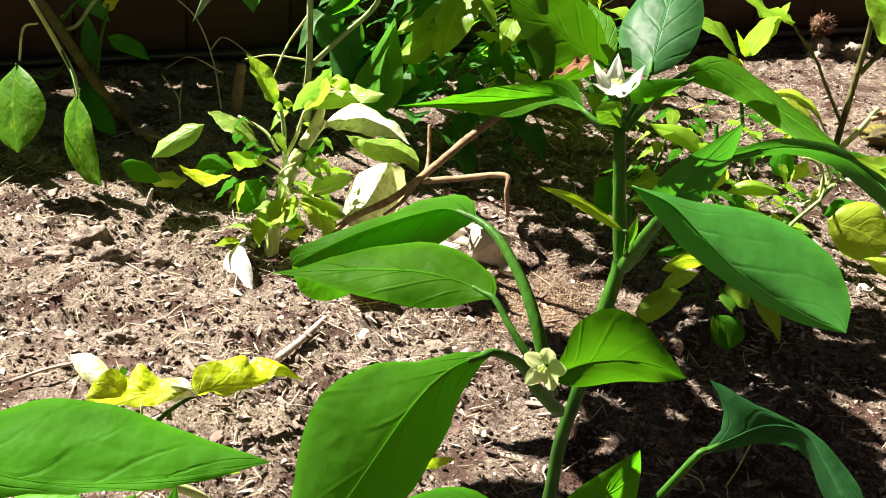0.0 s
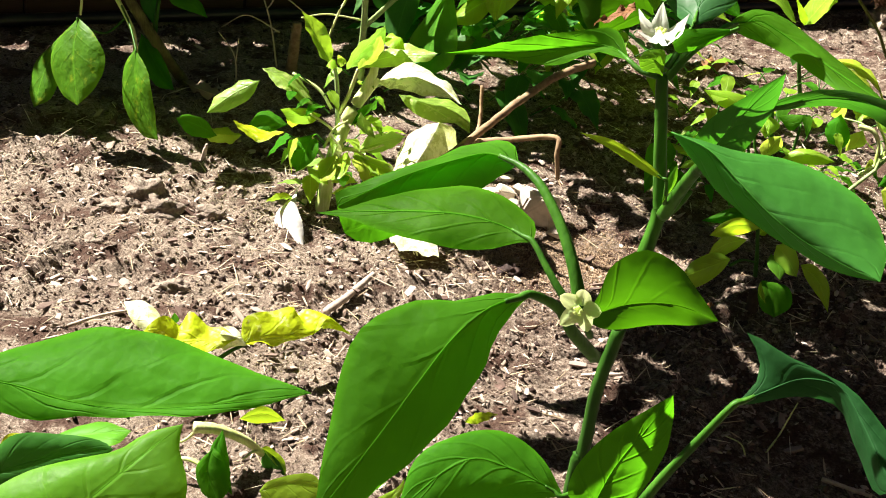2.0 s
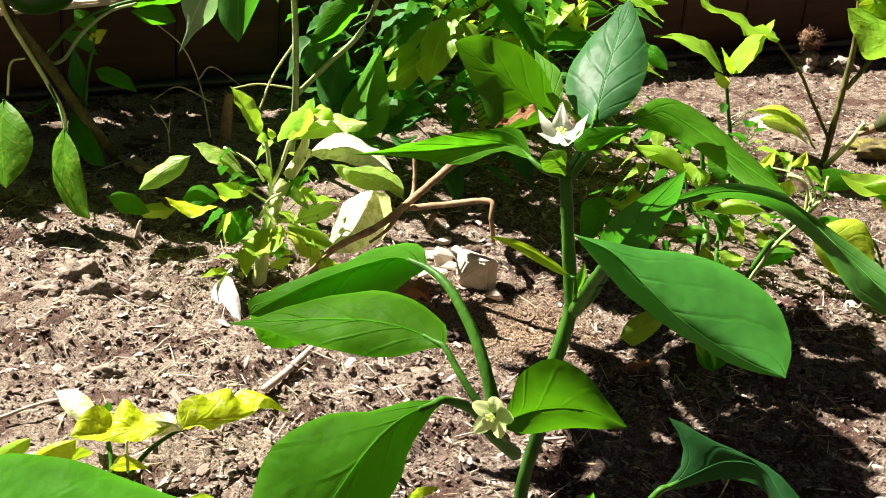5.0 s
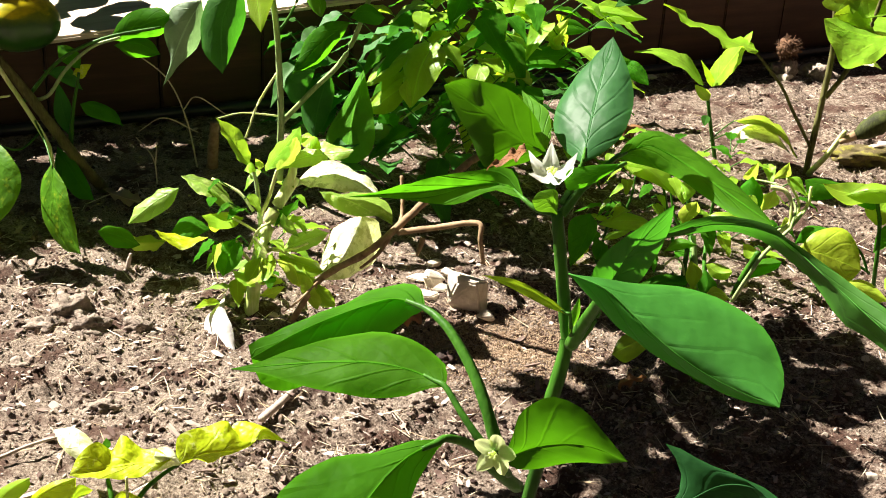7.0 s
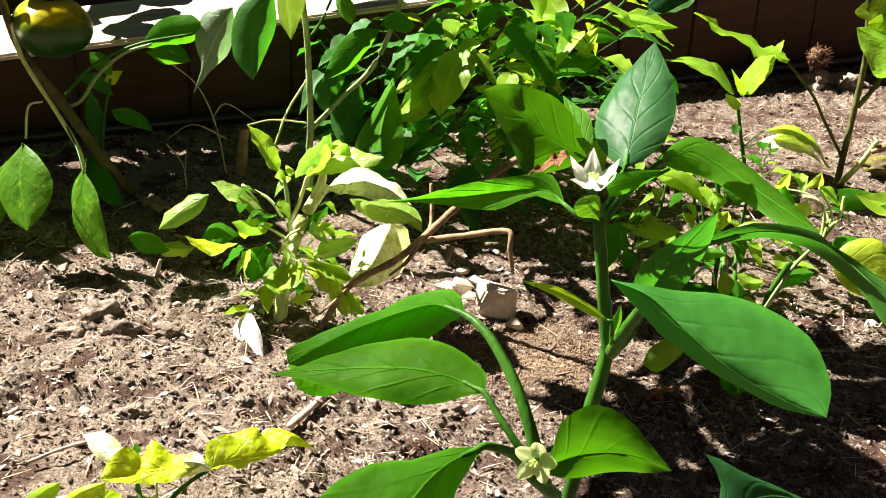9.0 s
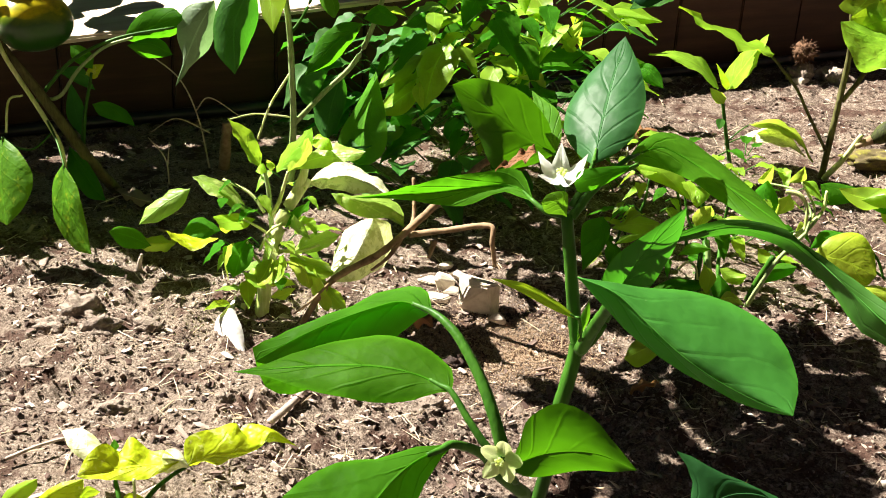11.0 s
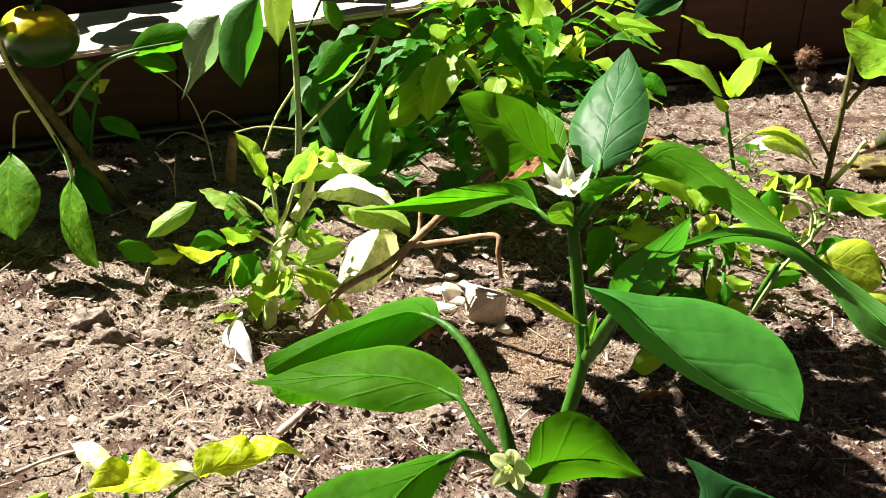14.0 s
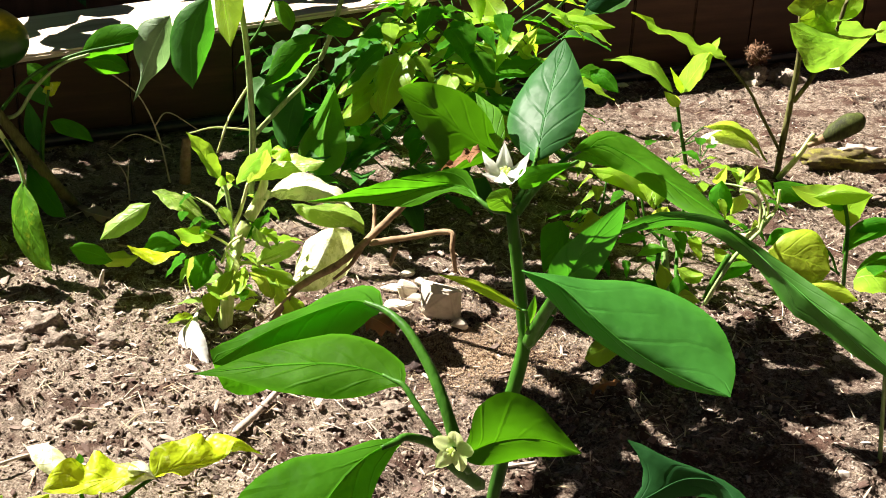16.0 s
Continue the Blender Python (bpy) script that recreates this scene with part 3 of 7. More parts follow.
tagged(side, "plain dark fence closing the garden's side", "fence", kind="structure")


def crown(plant, count, low, high, materials, small, large):
    """Leaves on short stalks that fill a space of the plant, hanging outwards and down."""
    rng = random.Random(int(1000 * (low[0] + high[1]) + count))
    axis = Vector(((low[0] + high[0]) / 2, (low[1] + high[1]) / 2, 0))
    for k in range(count):
        at = Vector([rng.uniform(low[i], high[i]) for i in range(3)])
        out = Vector((at.x - axis.x, at.y - axis.y - 0.04, 0)).normalized()
        turn = rng.uniform(-0.9, 0.9)
        out = Vector((out.x * math.cos(turn) - out.y * math.sin(turn), out.x * math.sin(turn) + out.y * math.cos(turn), 0))
        size = rng.uniform(small, large)
        drop = rng.uniform(-0.15, 1.1)
        tip = at + (out - Vector((0, 0, drop))).normalized() * size
        bulge = Vector((0, 0, size * rng.uniform(0.03, 0.12)))
        mid = at.lerp(tip, 0.45) + bulge
        across = out.cross(Vector((0, 0, 1))).normalized() * size * rng.uniform(0.2, 0.27)
        fold = Vector((0, 0, size * rng.uniform(-0.02, 0.1)))
        root = at - out * size * 0.45 - Vector((0, 0, size * 0.35))
        leaf(plant, at, mid, tip, mid + across + fold, mid - across + fold, rng.choice(materials), stalk=[root], r=0.0011, wave=1.6)

def shade_canopy(plant, count, low, high, materials, small, large, along_sun=False):
    """Unseen leaves added overhead to cast shade: many in one mesh. With the last argument set, places are given along
    and off the edging, then shifted towards the sun so that the shade falls there.
    """
    rng = random.Random(int(1000 * (high[0] + low[1]) + count))
    bm = bmesh.new()
    for k in range(count):
        at = Vector([rng.uniform(low[i], high[i]) for i in range(3)])
        if along_sun:
            at = wall_point(at.x, -at.y) + SUN_TO * (at.z / SUN_TO.z)
        turn, size = rng.uniform(0, 6.28), rng.uniform(small, large)
        out = Vector((math.cos(turn), math.sin(turn), rng.uniform(-0.8, 0.2))).normalized()
        tip = at + out * size
        mid = at.lerp(tip, 0.45) + Vector((0, 0, 0.08 * size))
        across = out.cross(Vector((0, 0, 1))).normalized() * size * rng.uniform(0.22, 0.3)
        blade(bm, at, mid, tip, mid + across, mid - across, 6, 2, 1.0, k)
    part("crown", bm, materials[0], plant)


# front pepper
front_pepper = thing("pepper_plant", (0.066, 0.457, 0), "young green pepper plant with white flowers in the bed", "pepper plant", "plants of the bed")
stalk(front_pepper, "main_stem", [(0.0664, 0.4188, 0.3758), (0.0703, 0.4176, 0.4037), (0.0746, 0.4202, 0.4278), (0.0731, 0.4215, 0.4409), (0.0699, 0.4226, 0.4611), (0.0658, 0.4241, 0.4873)], .0034, .0026, STEM)
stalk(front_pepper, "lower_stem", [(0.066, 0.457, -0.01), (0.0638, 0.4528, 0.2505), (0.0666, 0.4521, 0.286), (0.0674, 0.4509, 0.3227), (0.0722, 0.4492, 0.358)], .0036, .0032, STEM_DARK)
stalk(front_pepper, "side_shoot", [(0.0751, 0.4202, 0.4278), (0.0815, 0.4162, 0.4392), (0.0863, 0.4174, 0.4499)], .0026, .0020, STEM)
stalk(front_pepper, "side_stalk", [(0.0758, 0.4155, 0.4318), (0.0783, 0.4051, 0.4469), (0.0809, 0.3941, 0.4607), (0.0824, 0.3822, 0.4725)], .0030, .0020, STEM)
sheet(front_pepper, [(0.0675, 0.3819, 0.4796), (0.0811, 0.3755, 0.4768), (0.0941, 0.3666, 0.4681), (0.1078, 0.3577, 0.4596), (0.1246, 0.3498, 0.4534), (0.1404, 0.3432, 0.45)], [(0.0827, 0.3902, 0.4743), (0.0965, 0.3961, 0.47), (0.1138, 0.3984, 0.469), (0.1322, 0.393, 0.4648), (0.1443, 0.3805, 0.4592), (0.1466, 0.3626, 0.4529)], [(0.0769, 0.3803, 0.4702), (0.0918, 0.3747, 0.4582), (0.1106, 0.3658, 0.4497), (0.1266, 0.3546, 0.4468)], DEEP, arch=0.05, wave=0.3, r=.0022, label="broad dark green leaf with a folded edge")
sheet(front_pepper, [(0.0465, 0.3634, 0.4088), (0.06, 0.3525, 0.4234), (0.0747, 0.34, 0.4327), (0.0868, 0.3258, 0.4365)], [(0.0494, 0.3534, 0.4256), (0.0512, 0.3454, 0.4418), (0.0604, 0.3392, 0.4526), (0.0704, 0.3333, 0.4519), (0.0784, 0.3289, 0.4453)], [(0.0554, 0.3582, 0.409), (0.0725, 0.3521, 0.4173), (0.0823, 0.3406, 0.4255)], OLIVE, stalk=[(0.0509, 0.3707, 0.3979), (0.0482, 0.3658, 0.4042)], arch=0.08, wave=0.2, r=.0016)
sheet(front_pepper, [(0.0155, 0.4109, 0.4475), (0.0046, 0.4186, 0.4475), (-0.0058, 0.4241, 0.4424), (-0.0266, 0.427, 0.4316), (-0.0422, 0.4301, 0.4211), (-0.0589, 0.4323, 0.4086)], [(0.0122, 0.4239, 0.4514), (0.0028, 0.4321, 0.4471), (-0.0113, 0.4369, 0.4398), (-0.0302, 0.4377, 0.4296), (-0.0467, 0.4367, 0.4205), (-0.0599, 0.435, 0.4147)], [(0.0104, 0.4239, 0.4375), (-0.0034, 0.4311, 0.4211), (-0.0246, 0.4325, 0.4035), (-0.0414, 0.432, 0.3944), (-0.0541, 0.4312, 0.3963)], GREEN, stalk=[(0.0459, 0.3723, 0.4092), (0.0412, 0.3777, 0.4215), (0.0352, 0.3871, 0.4328), (0.0269, 0.3979, 0.4427), (0.0209, 0.405, 0.4464)], arch=-0.05, wave=0.8, r=.0030)
sheet(front_pepper, [(0.0247, 0.3846, 0.4274), (0.0138, 0.3921, 0.4288), (-0.0036, 0.3987, 0.4284), (-0.024, 0.4044, 0.4244), (-0.0473, 0.4098, 0.4184), (-0.0649, 0.4154, 0.4127)], [(0.0248, 0.3954, 0.4306), (0.017, 0.4049, 0.4328), (0.0054, 0.4125, 0.434), (-0.0073, 0.417, 0.4323), (-0.0211, 0.4194, 0.4284), (-0.0371, 0.4188, 0.4223), (-0.0508, 0.417, 0.4164)], [(0.0185, 0.3858, 0.4256), (0.0072, 0.3864, 0.421), (-0.0058, 0.3888, 0.4182), (-0.0227, 0.3937, 0.4175), (-0.0369, 0.4003, 0.4165), (-0.0505, 0.408, 0.4155)], GREEN, stalk=[(0.0445, 0.3693, 0.4073), (0.038, 0.3719, 0.4134), (0.0313, 0.3772, 0.4205)], arch=0.10, wave=0.5, r=.0021)
sheet(front_pepper, [(0.0748, 0.4307, 0.5057), (0.079, 0.4488, 0.5167), (0.0844, 0.4694, 0.5302), (0.0904, 0.4911, 0.5427)], [(0.0705, 0.4434, 0.5048), (0.0657, 0.4565, 0.5087), (0.0657, 0.4677, 0.5153), (0.0732, 0.4784, 0.5252), (0.0828, 0.4864, 0.5357)], [(0.0826, 0.4362, 0.5079), (0.0913, 0.4436, 0.5134), (0.0957, 0.453, 0.5209), (0.0972, 0.4645, 0.5275), (0.0937, 0.4785, 0.5373)], SHEEN, stalk=[(0.0675, 0.4247, 0.4898), (0.0728, 0.4317, 0.498)], arch=0.10, wave=0.5, quilt=0.15, r=.0016)
sheet(front_pepper, [(0.0616, 0.4509, 0.5022), (0.0476, 0.4549, 0.5082), (0.0334, 0.4608, 0.5169), (0.0182, 0.4668, 0.5243)], [(0.0573, 0.4468, 0.517), (0.0468, 0.4454, 0.5284), (0.0367, 0.4481, 0.5316), (0.0257, 0.4563, 0.5304)], [(0.0545, 0.4573, 0.4954), (0.0457, 0.4624, 0.4909), (0.0373, 0.4648, 0.4896), (0.0301, 0.4695, 0.5025), (0.0223, 0.4699, 0.5147)], OLIVE, stalk=[(0.0654, 0.4242, 0.4887), (0.0628, 0.4318, 0.4986)], arch=0.06, wave=0.3, rib_r=0)
sheet(front_pepper, [(0.0607, 0.4399, 0.5069), (0.0572, 0.4519, 0.5145), (0.0509, 0.465, 0.5244)], [(0.0572, 0.4472, 0.5103), (0.0528, 0.4562, 0.5176)], [(0.0631, 0.4465, 0.5118), (0.0617, 0.4541, 0.5192), (0.0568, 0.4595, 0.5216)], MID, wave=0.3)
sheet(front_pepper, [(0.0529, 0.4298, 0.4893), (0.0463, 0.445, 0.4892), (0.0308, 0.4575, 0.4833), (0.0119, 0.4668, 0.4762), (-0.0225, 0.4756, 0.4685)], [(0.0469, 0.4453, 0.4968), (0.0303, 0.4547, 0.4908), (0.0118, 0.4625, 0.4836), (-0.0074, 0.4685, 0.4749)], [(0.0463, 0.4392, 0.4877), (0.041, 0.4484, 0.4854), (0.0269, 0.4544, 0.4762), (0.0146, 0.4613, 0.4733), (-0.0049, 0.4688, 0.4716)], GREEN, stalk=[(0.0644, 0.4233, 0.4867), (0.0579, 0.4256, 0.487)], arch=0.08, wave=0.4, r=.0016)
sheet(front_pepper, [(0.0902, 0.4471, 0.5027), (0.1099, 0.4804, 0.4978), (0.1276, 0.4765, 0.4904), (0.1414, 0.4511, 0.4871), (0.1511, 0.4172, 0.4883)], [(0.1035, 0.4877, 0.4991), (0.1209, 0.5215, 0.4911), (0.1356, 0.5115, 0.4854), (0.1476, 0.492, 0.4807), (0.1539, 0.4558, 0.4814)], [(0.102, 0.4643, 0.4951), (0.118, 0.4706, 0.4887), (0.1308, 0.4543, 0.4855), (0.1407, 0.4351, 0.4841)], GREEN, stalk=[(0.0677, 0.4234, 0.4868), (0.076, 0.429, 0.4968)], arch=0.10, wave=0.5, r=.0017)
sheet(front_pepper, [(0.0913, 0.4292, 0.5069), (0.0793, 0.4254, 0.5035), (0.0673, 0.4219, 0.5007)], [(0.0792, 0.4274, 0.5062), (0.0694, 0.4251, 0.5046)], [(0.0785, 0.4243, 0.4994), (0.0698, 0.4218, 0.4971)], GREEN, stalk=[(0.0682, 0.4229, 0.4858), (0.0778, 0.4275, 0.4982)], wave=0.5)
sheet(front_pepper, [(0.0652, 0.4165, 0.4887), (0.0611, 0.4168, 0.4944), (0.0547, 0.4148, 0.4949)], [(0.0646, 0.419, 0.4977), (0.0576, 0.4175, 0.4976)], [(0.0629, 0.4156, 0.4899), (0.0569, 0.4145, 0.4909)], MID, wave=0.5)
sheet(front_pepper, [(0.0883, 0.423, 0.4534), (0.0953, 0.4198, 0.4708), (0.1017, 0.4149, 0.4841), (0.109, 0.4101, 0.4979)], [(0.0813, 0.4197, 0.4578), (0.0846, 0.4186, 0.4707), (0.0953, 0.415, 0.4837)], [(0.0991, 0.4197, 0.4571), (0.1072, 0.4197, 0.4727), (0.1099, 0.4163, 0.4863)], DEEP, stalk=[(0.0759, 0.4147, 0.4349), (0.0802, 0.4011, 0.4535)], arch=0.06, wave=0.3, r=.0018)
sheet(front_pepper, [(0.0725, 0.4025, 0.4519), (0.0579, 0.4051, 0.4598), (0.0469, 0.4059, 0.4636), (0.0368, 0.4062, 0.466)], [(0.0634, 0.4046, 0.4585), (0.0501, 0.4064, 0.4645)], [(0.0625, 0.4031, 0.4551), (0.0481, 0.4051, 0.4616)], FRESH, stalk=[(0.0742, 0.4082, 0.44)], wave=0.4, r=.001)
sheet(front_pepper, [(0.0726, 0.4044, 0.4415), (0.0747, 0.4058, 0.4483), (0.0762, 0.4082, 0.4574)], [(0.073, 0.4067, 0.4502)], [(0.0768, 0.4068, 0.4504)], MID, wave=0.2)
sheet(front_pepper, [(0.1066, 0.4251, 0.4768), (0.1271, 0.4153, 0.4886), (0.1476, 0.3988, 0.4914), (0.1642, 0.3717, 0.4825), (0.1797, 0.3484, 0.4741), (0.2028, 0.3244, 0.4606)], [(0.1114, 0.4208, 0.4842), (0.1257, 0.4157, 0.492), (0.1421, 0.4036, 0.4949), (0.154, 0.3857, 0.492), (0.1714, 0.3656, 0.4844), (0.1878, 0.3471, 0.4768)], [(0.1154, 0.4215, 0.4801), (0.1325, 0.4178, 0.4851), (0.1499, 0.4077, 0.4821), (0.1598, 0.3922, 0.4781), (0.1677, 0.3734, 0.4698), (0.1799, 0.357, 0.466), (0.1931, 0.3402, 0.4615)], DEEP, stalk=[(0.0942, 0.4503, 0.4384), (0.1007, 0.4388, 0.4626)], arch=0.10, wave=0.4, r=.0023)
sheet(front_pepper, [(0.027, 0.376, 0.4096), (0.0125, 0.3627, 0.4098), (0.0018, 0.3487, 0.4059), (-0.0114, 0.3313, 0.3906), (-0.0239, 0.3154, 0.3736), (-0.0399, 0.2983, 0.3527)], [(0.015, 0.3712, 0.4105), (-0.001, 0.365, 0.4097), (-0.0167, 0.359, 0.4101), (-0.0286, 0.352, 0.4056), (-0.0362, 0.3435, 0.3993), (-0.0389, 0.3332, 0.3908), (-0.0395, 0.3231, 0.38), (-0.04, 0.3122, 0.369)], [(0.0209, 0.37, 0.4056), (0.0152, 0.3618, 0.3988), (0.0124, 0.3518, 0.389), (0.007, 0.3422, 0.38), (-0.0047, 0.3291, 0.3681), (-0.0154, 0.3176, 0.3593), (-0.027, 0.3066, 0.3527)], GREEN, stalk=[(0.0583, 0.4068, 0.3667), (0.0456, 0.3918, 0.3865), (0.0381, 0.3851, 0.4002)], arch=0.08, wave=0.9, r=.0030)
sheet(front_pepper, [(0.0574, 0.4188, 0.2819), (0.0331, 0.4213, 0.2913), (0.0087, 0.4199, 0.2934), (-0.0184, 0.4053, 0.2706)], [(0.0473, 0.429, 0.2927), (0.037, 0.4346, 0.2977), (0.0235, 0.4366, 0.3011), (0.0045, 0.4322, 0.2986), (-0.013, 0.4218, 0.2895)], [(0.0412, 0.4158, 0.2796), (0.0187, 0.4121, 0.2762), (0.0004, 0.4078, 0.2717)], GREEN, stalk=[(0.0717, 0.4312, 0.2828)], arch=0.12, wave=0.5, r=.0018)
sheet(front_pepper, [(0.065, 0.377, 0.3091), (0.0719, 0.3785, 0.3331), (0.0813, 0.3786, 0.3541), (0.088, 0.3771, 0.3724)], [(0.0549, 0.3768, 0.3149), (0.0553, 0.3791, 0.3276), (0.0636, 0.3808, 0.3432), (0.0762, 0.38, 0.3582)], [(0.0812, 0.3775, 0.3159), (0.0911, 0.3834, 0.3388), (0.0914, 0.3827, 0.3574)], GREEN, stalk=[(0.0673, 0.392, 0.2731)], arch=0.08, wave=0.4, r=.0018)
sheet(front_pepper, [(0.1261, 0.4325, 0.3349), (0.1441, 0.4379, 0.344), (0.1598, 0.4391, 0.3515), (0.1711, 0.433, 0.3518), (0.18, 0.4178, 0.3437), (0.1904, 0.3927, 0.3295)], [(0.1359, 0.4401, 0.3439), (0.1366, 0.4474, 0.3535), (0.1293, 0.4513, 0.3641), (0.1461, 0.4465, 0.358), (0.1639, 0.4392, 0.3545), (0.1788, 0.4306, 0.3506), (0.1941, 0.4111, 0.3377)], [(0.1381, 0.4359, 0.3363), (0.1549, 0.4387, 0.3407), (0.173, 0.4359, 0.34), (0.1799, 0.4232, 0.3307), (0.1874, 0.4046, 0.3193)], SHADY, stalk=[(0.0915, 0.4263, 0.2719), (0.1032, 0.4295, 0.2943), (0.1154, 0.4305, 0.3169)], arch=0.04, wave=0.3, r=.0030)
flower(front_pepper, (0.0626, 0.4272, 0.5005), (-.02,-.30,.95), .0108, PETAL, 6, cup=0.7, seed=612, wide=.36, blunt=.1)
flower(front_pepper, (0.044, 0.3557, 0.4177), (-.35,-.9,.15), .0092, CREAM, 5, seed=440,wide=.36,blunt=.45)
leaf(front_pepper, (0.0527, 0.4358, 0.5087), (0.0462, 0.4297, 0.5069), (0.0368, 0.4252, 0.5034), (0.0462, 0.4337, 0.5086), (0.047, 0.4263, 0.5066), BROWN, wave=5)

# left pepper
left_pepper = thing("pepper_plant", (-0.2, 0.4, 0), "broad-leaved green pepper plant at the bed's near edge", "pepper plant", "plants of the bed")
stalk(left_pepper, "main_stem", [(-0.2868, 0.3778, 0.0143), (-0.2634, 0.3875, 0.1749), (-0.2255, 0.3752, 0.2923), (-0.1861, 0.3356, 0.3575)], .0042, .0030, STEM)
sheet(left_pepper, [(-0.1871, 0.3424, 0.3597), (-0.1667, 0.3399, 0.3611), (-0.1462, 0.3361, 0.36), (-0.1186, 0.3347, 0.3609), (-0.0862, 0.3371, 0.3665), (-0.05, 0.3412, 0.3748)], [(-0.1807, 0.3522, 0.3629), (-0.1645, 0.3603, 0.3661), (-0.1469, 0.3666, 0.3733), (-0.1271, 0.3665, 0.3756), (-0.1037, 0.3614, 0.3755), (-0.0778, 0.3521, 0.3748)], [(-0.1713, 0.3346, 0.353), (-0.1528, 0.3307, 0.3525), (-0.1337, 0.3306, 0.3582), (-0.111, 0.3309, 0.3609), (-0.091, 0.3326, 0.3634), (-0.0716, 0.3363, 0.3684)], GREEN, arch=0.10, wave=0.7, r=.0020, label="broad leaf half in the sun")
sheet(left_pepper, [(-0.1612, 0.3373, 0.2833), (-0.141, 0.3525, 0.3007), (-0.1263, 0.3674, 0.3114), (-0.1122, 0.3842, 0.3195)], [(-0.1864, 0.3465, 0.2912), (-0.1775, 0.3567, 0.3003), (-0.1614, 0.3636, 0.3055), (-0.1396, 0.3716, 0.3094), (-0.1266, 0.3792, 0.316)], [(-0.1251, 0.3445, 0.2832), (-0.1054, 0.357, 0.2964), (-0.1054, 0.3665, 0.3046), (-0.1115, 0.3762, 0.3129)], MID, stalk=[(-0.1991, 0.3469, 0.2723)], arch=0.10, wave=0.5, r=.0018)
sheet(left_pepper, [(-0.2061, 0.382, 0.275), (-0.1749, 0.3874, 0.2884), (-0.1456, 0.3898, 0.296)], [(-0.1935, 0.3911, 0.2941), (-0.169, 0.3927, 0.2981), (-0.1525, 0.3921, 0.2982)], [(-0.1908, 0.3813, 0.2751), (-0.167, 0.3856, 0.2843), (-0.1514, 0.388, 0.2903)], DEEP, arch=0.1)
sheet(left_pepper, [(-0.2288, 0.5018, 0.2036), (-0.2045, 0.5059, 0.2095), (-0.1805, 0.5091, 0.2138)], [(-0.2142, 0.5143, 0.2076), (-0.1988, 0.5169, 0.2114)], [(-0.2082, 0.4949, 0.2075), (-0.187, 0.4975, 0.2109)], MID, arch=0.1)
sheet(left_pepper, [(-0.09, 0.438, 0.2435), (-0.0741, 0.4411, 0.2483), (-0.0576, 0.4417, 0.2481)], [(-0.0852, 0.441, 0.2489), (-0.0666, 0.4443, 0.2539)], [(-0.0849, 0.435, 0.2374), (-0.0671, 0.436, 0.2379)], LIME, wave=0.6)
sheet(left_pepper, [(-0.0374, 0.4693, 0.2131), (-0.0292, 0.4721, 0.2178), (-0.0208, 0.4795, 0.2312)], [(-0.038, 0.4716, 0.2175), (-0.0245, 0.4767, 0.2261)], [(-0.0288, 0.4705, 0.2147), (-0.0212, 0.4756, 0.2238)], LIME, wave=0.6)

# yellow seedling
yellow_seedling = thing("seedling", (-0.253, 0.833, 0), "stunted seedling with curled yellow leaves", "pepper plant", "plants of the bed")
stalk(yellow_seedling, "main_stem", [(-0.2563, 0.835, 0.0168), (-0.2599, 0.845, 0.0273), (-0.2652, 0.855, 0.0362)], .0026, .0020, STEM)
stalk(yellow_seedling, "side_stem", [(-0.2412, 0.835, 0.0178), (-0.2275, 0.844, 0.0363), (-0.2127, 0.853, 0.0471), (-0.201, 0.862, 0.0512)], .0026, .0016, STEM)
stalk(yellow_seedling, "stub", [(-0.241, 0.83, 0.0245), (-0.242, 0.835, 0.0536)], .0016, .0013, STEM_PALE)
sheet(yellow_seedling, [(-0.2046, 0.862, 0.0504), (-0.1801, 0.8758, 0.054), (-0.1579, 0.888, 0.0497), (-0.1398, 0.897, 0.0541), (-0.1318, 0.906, 0.0628), (-0.1101, 0.915, 0.0429)], [(-0.2067, 0.879, 0.0676), (-0.1939, 0.8948, 0.066), (-0.1688, 0.9072, 0.0706), (-0.1643, 0.9145, 0.0565), (-0.1591, 0.9185, 0.0604), (-0.1381, 0.9193, 0.0606), (-0.1264, 0.9178, 0.0493)], [(-0.1921, 0.8734, 0.047), (-0.1703, 0.8842, 0.0441), (-0.1486, 0.8932, 0.0481), (-0.1346, 0.9036, 0.0543)], CURL, wave=2.4, n=26, m=8, quilt=6)
sheet(yellow_seedling, [(-0.2066, 0.855, 0.0598), (-0.2399, 0.8483, 0.058), (-0.265, 0.84, 0.0562), (-0.29, 0.83, 0.0562)], [(-0.2229, 0.8621, 0.0676), (-0.2339, 0.8677, 0.0584), (-0.2443, 0.8706, 0.0659), (-0.2548, 0.87, 0.0734), (-0.2631, 0.8643, 0.0617), (-0.2725, 0.8552, 0.0748), (-0.2848, 0.8433, 0.0685)], [(-0.2203, 0.8451, 0.0556), (-0.235, 0.8375, 0.0505), (-0.258, 0.8325, 0.0537), (-0.2746, 0.8301, 0.0531)], CURL, wave=2.4, n=26, m=8, quilt=6)
sheet(yellow_seedling, [(-0.2738, 0.85, 0.0641), (-0.299, 0.875, 0.0577), (-0.3263, 0.9, 0.0553)], [(-0.2828, 0.884, 0.0503), (-0.3059, 0.9007, 0.0587)], [(-0.2938, 0.8667, 0.0461), (-0.3151, 0.8833, 0.0499)], PALE, wave=0.8)
sheet(yellow_seedling, [(-0.221, 0.85, 0.0664), (-0.209, 0.855, 0.0614), (-0.199, 0.86, 0.0515)], [(-0.2213, 0.8707, 0.062), (-0.2111, 0.874, 0.0581)], [(-0.2192, 0.8533, 0.0482), (-0.2099, 0.8567, 0.0507)], PALE, wave=0.6)
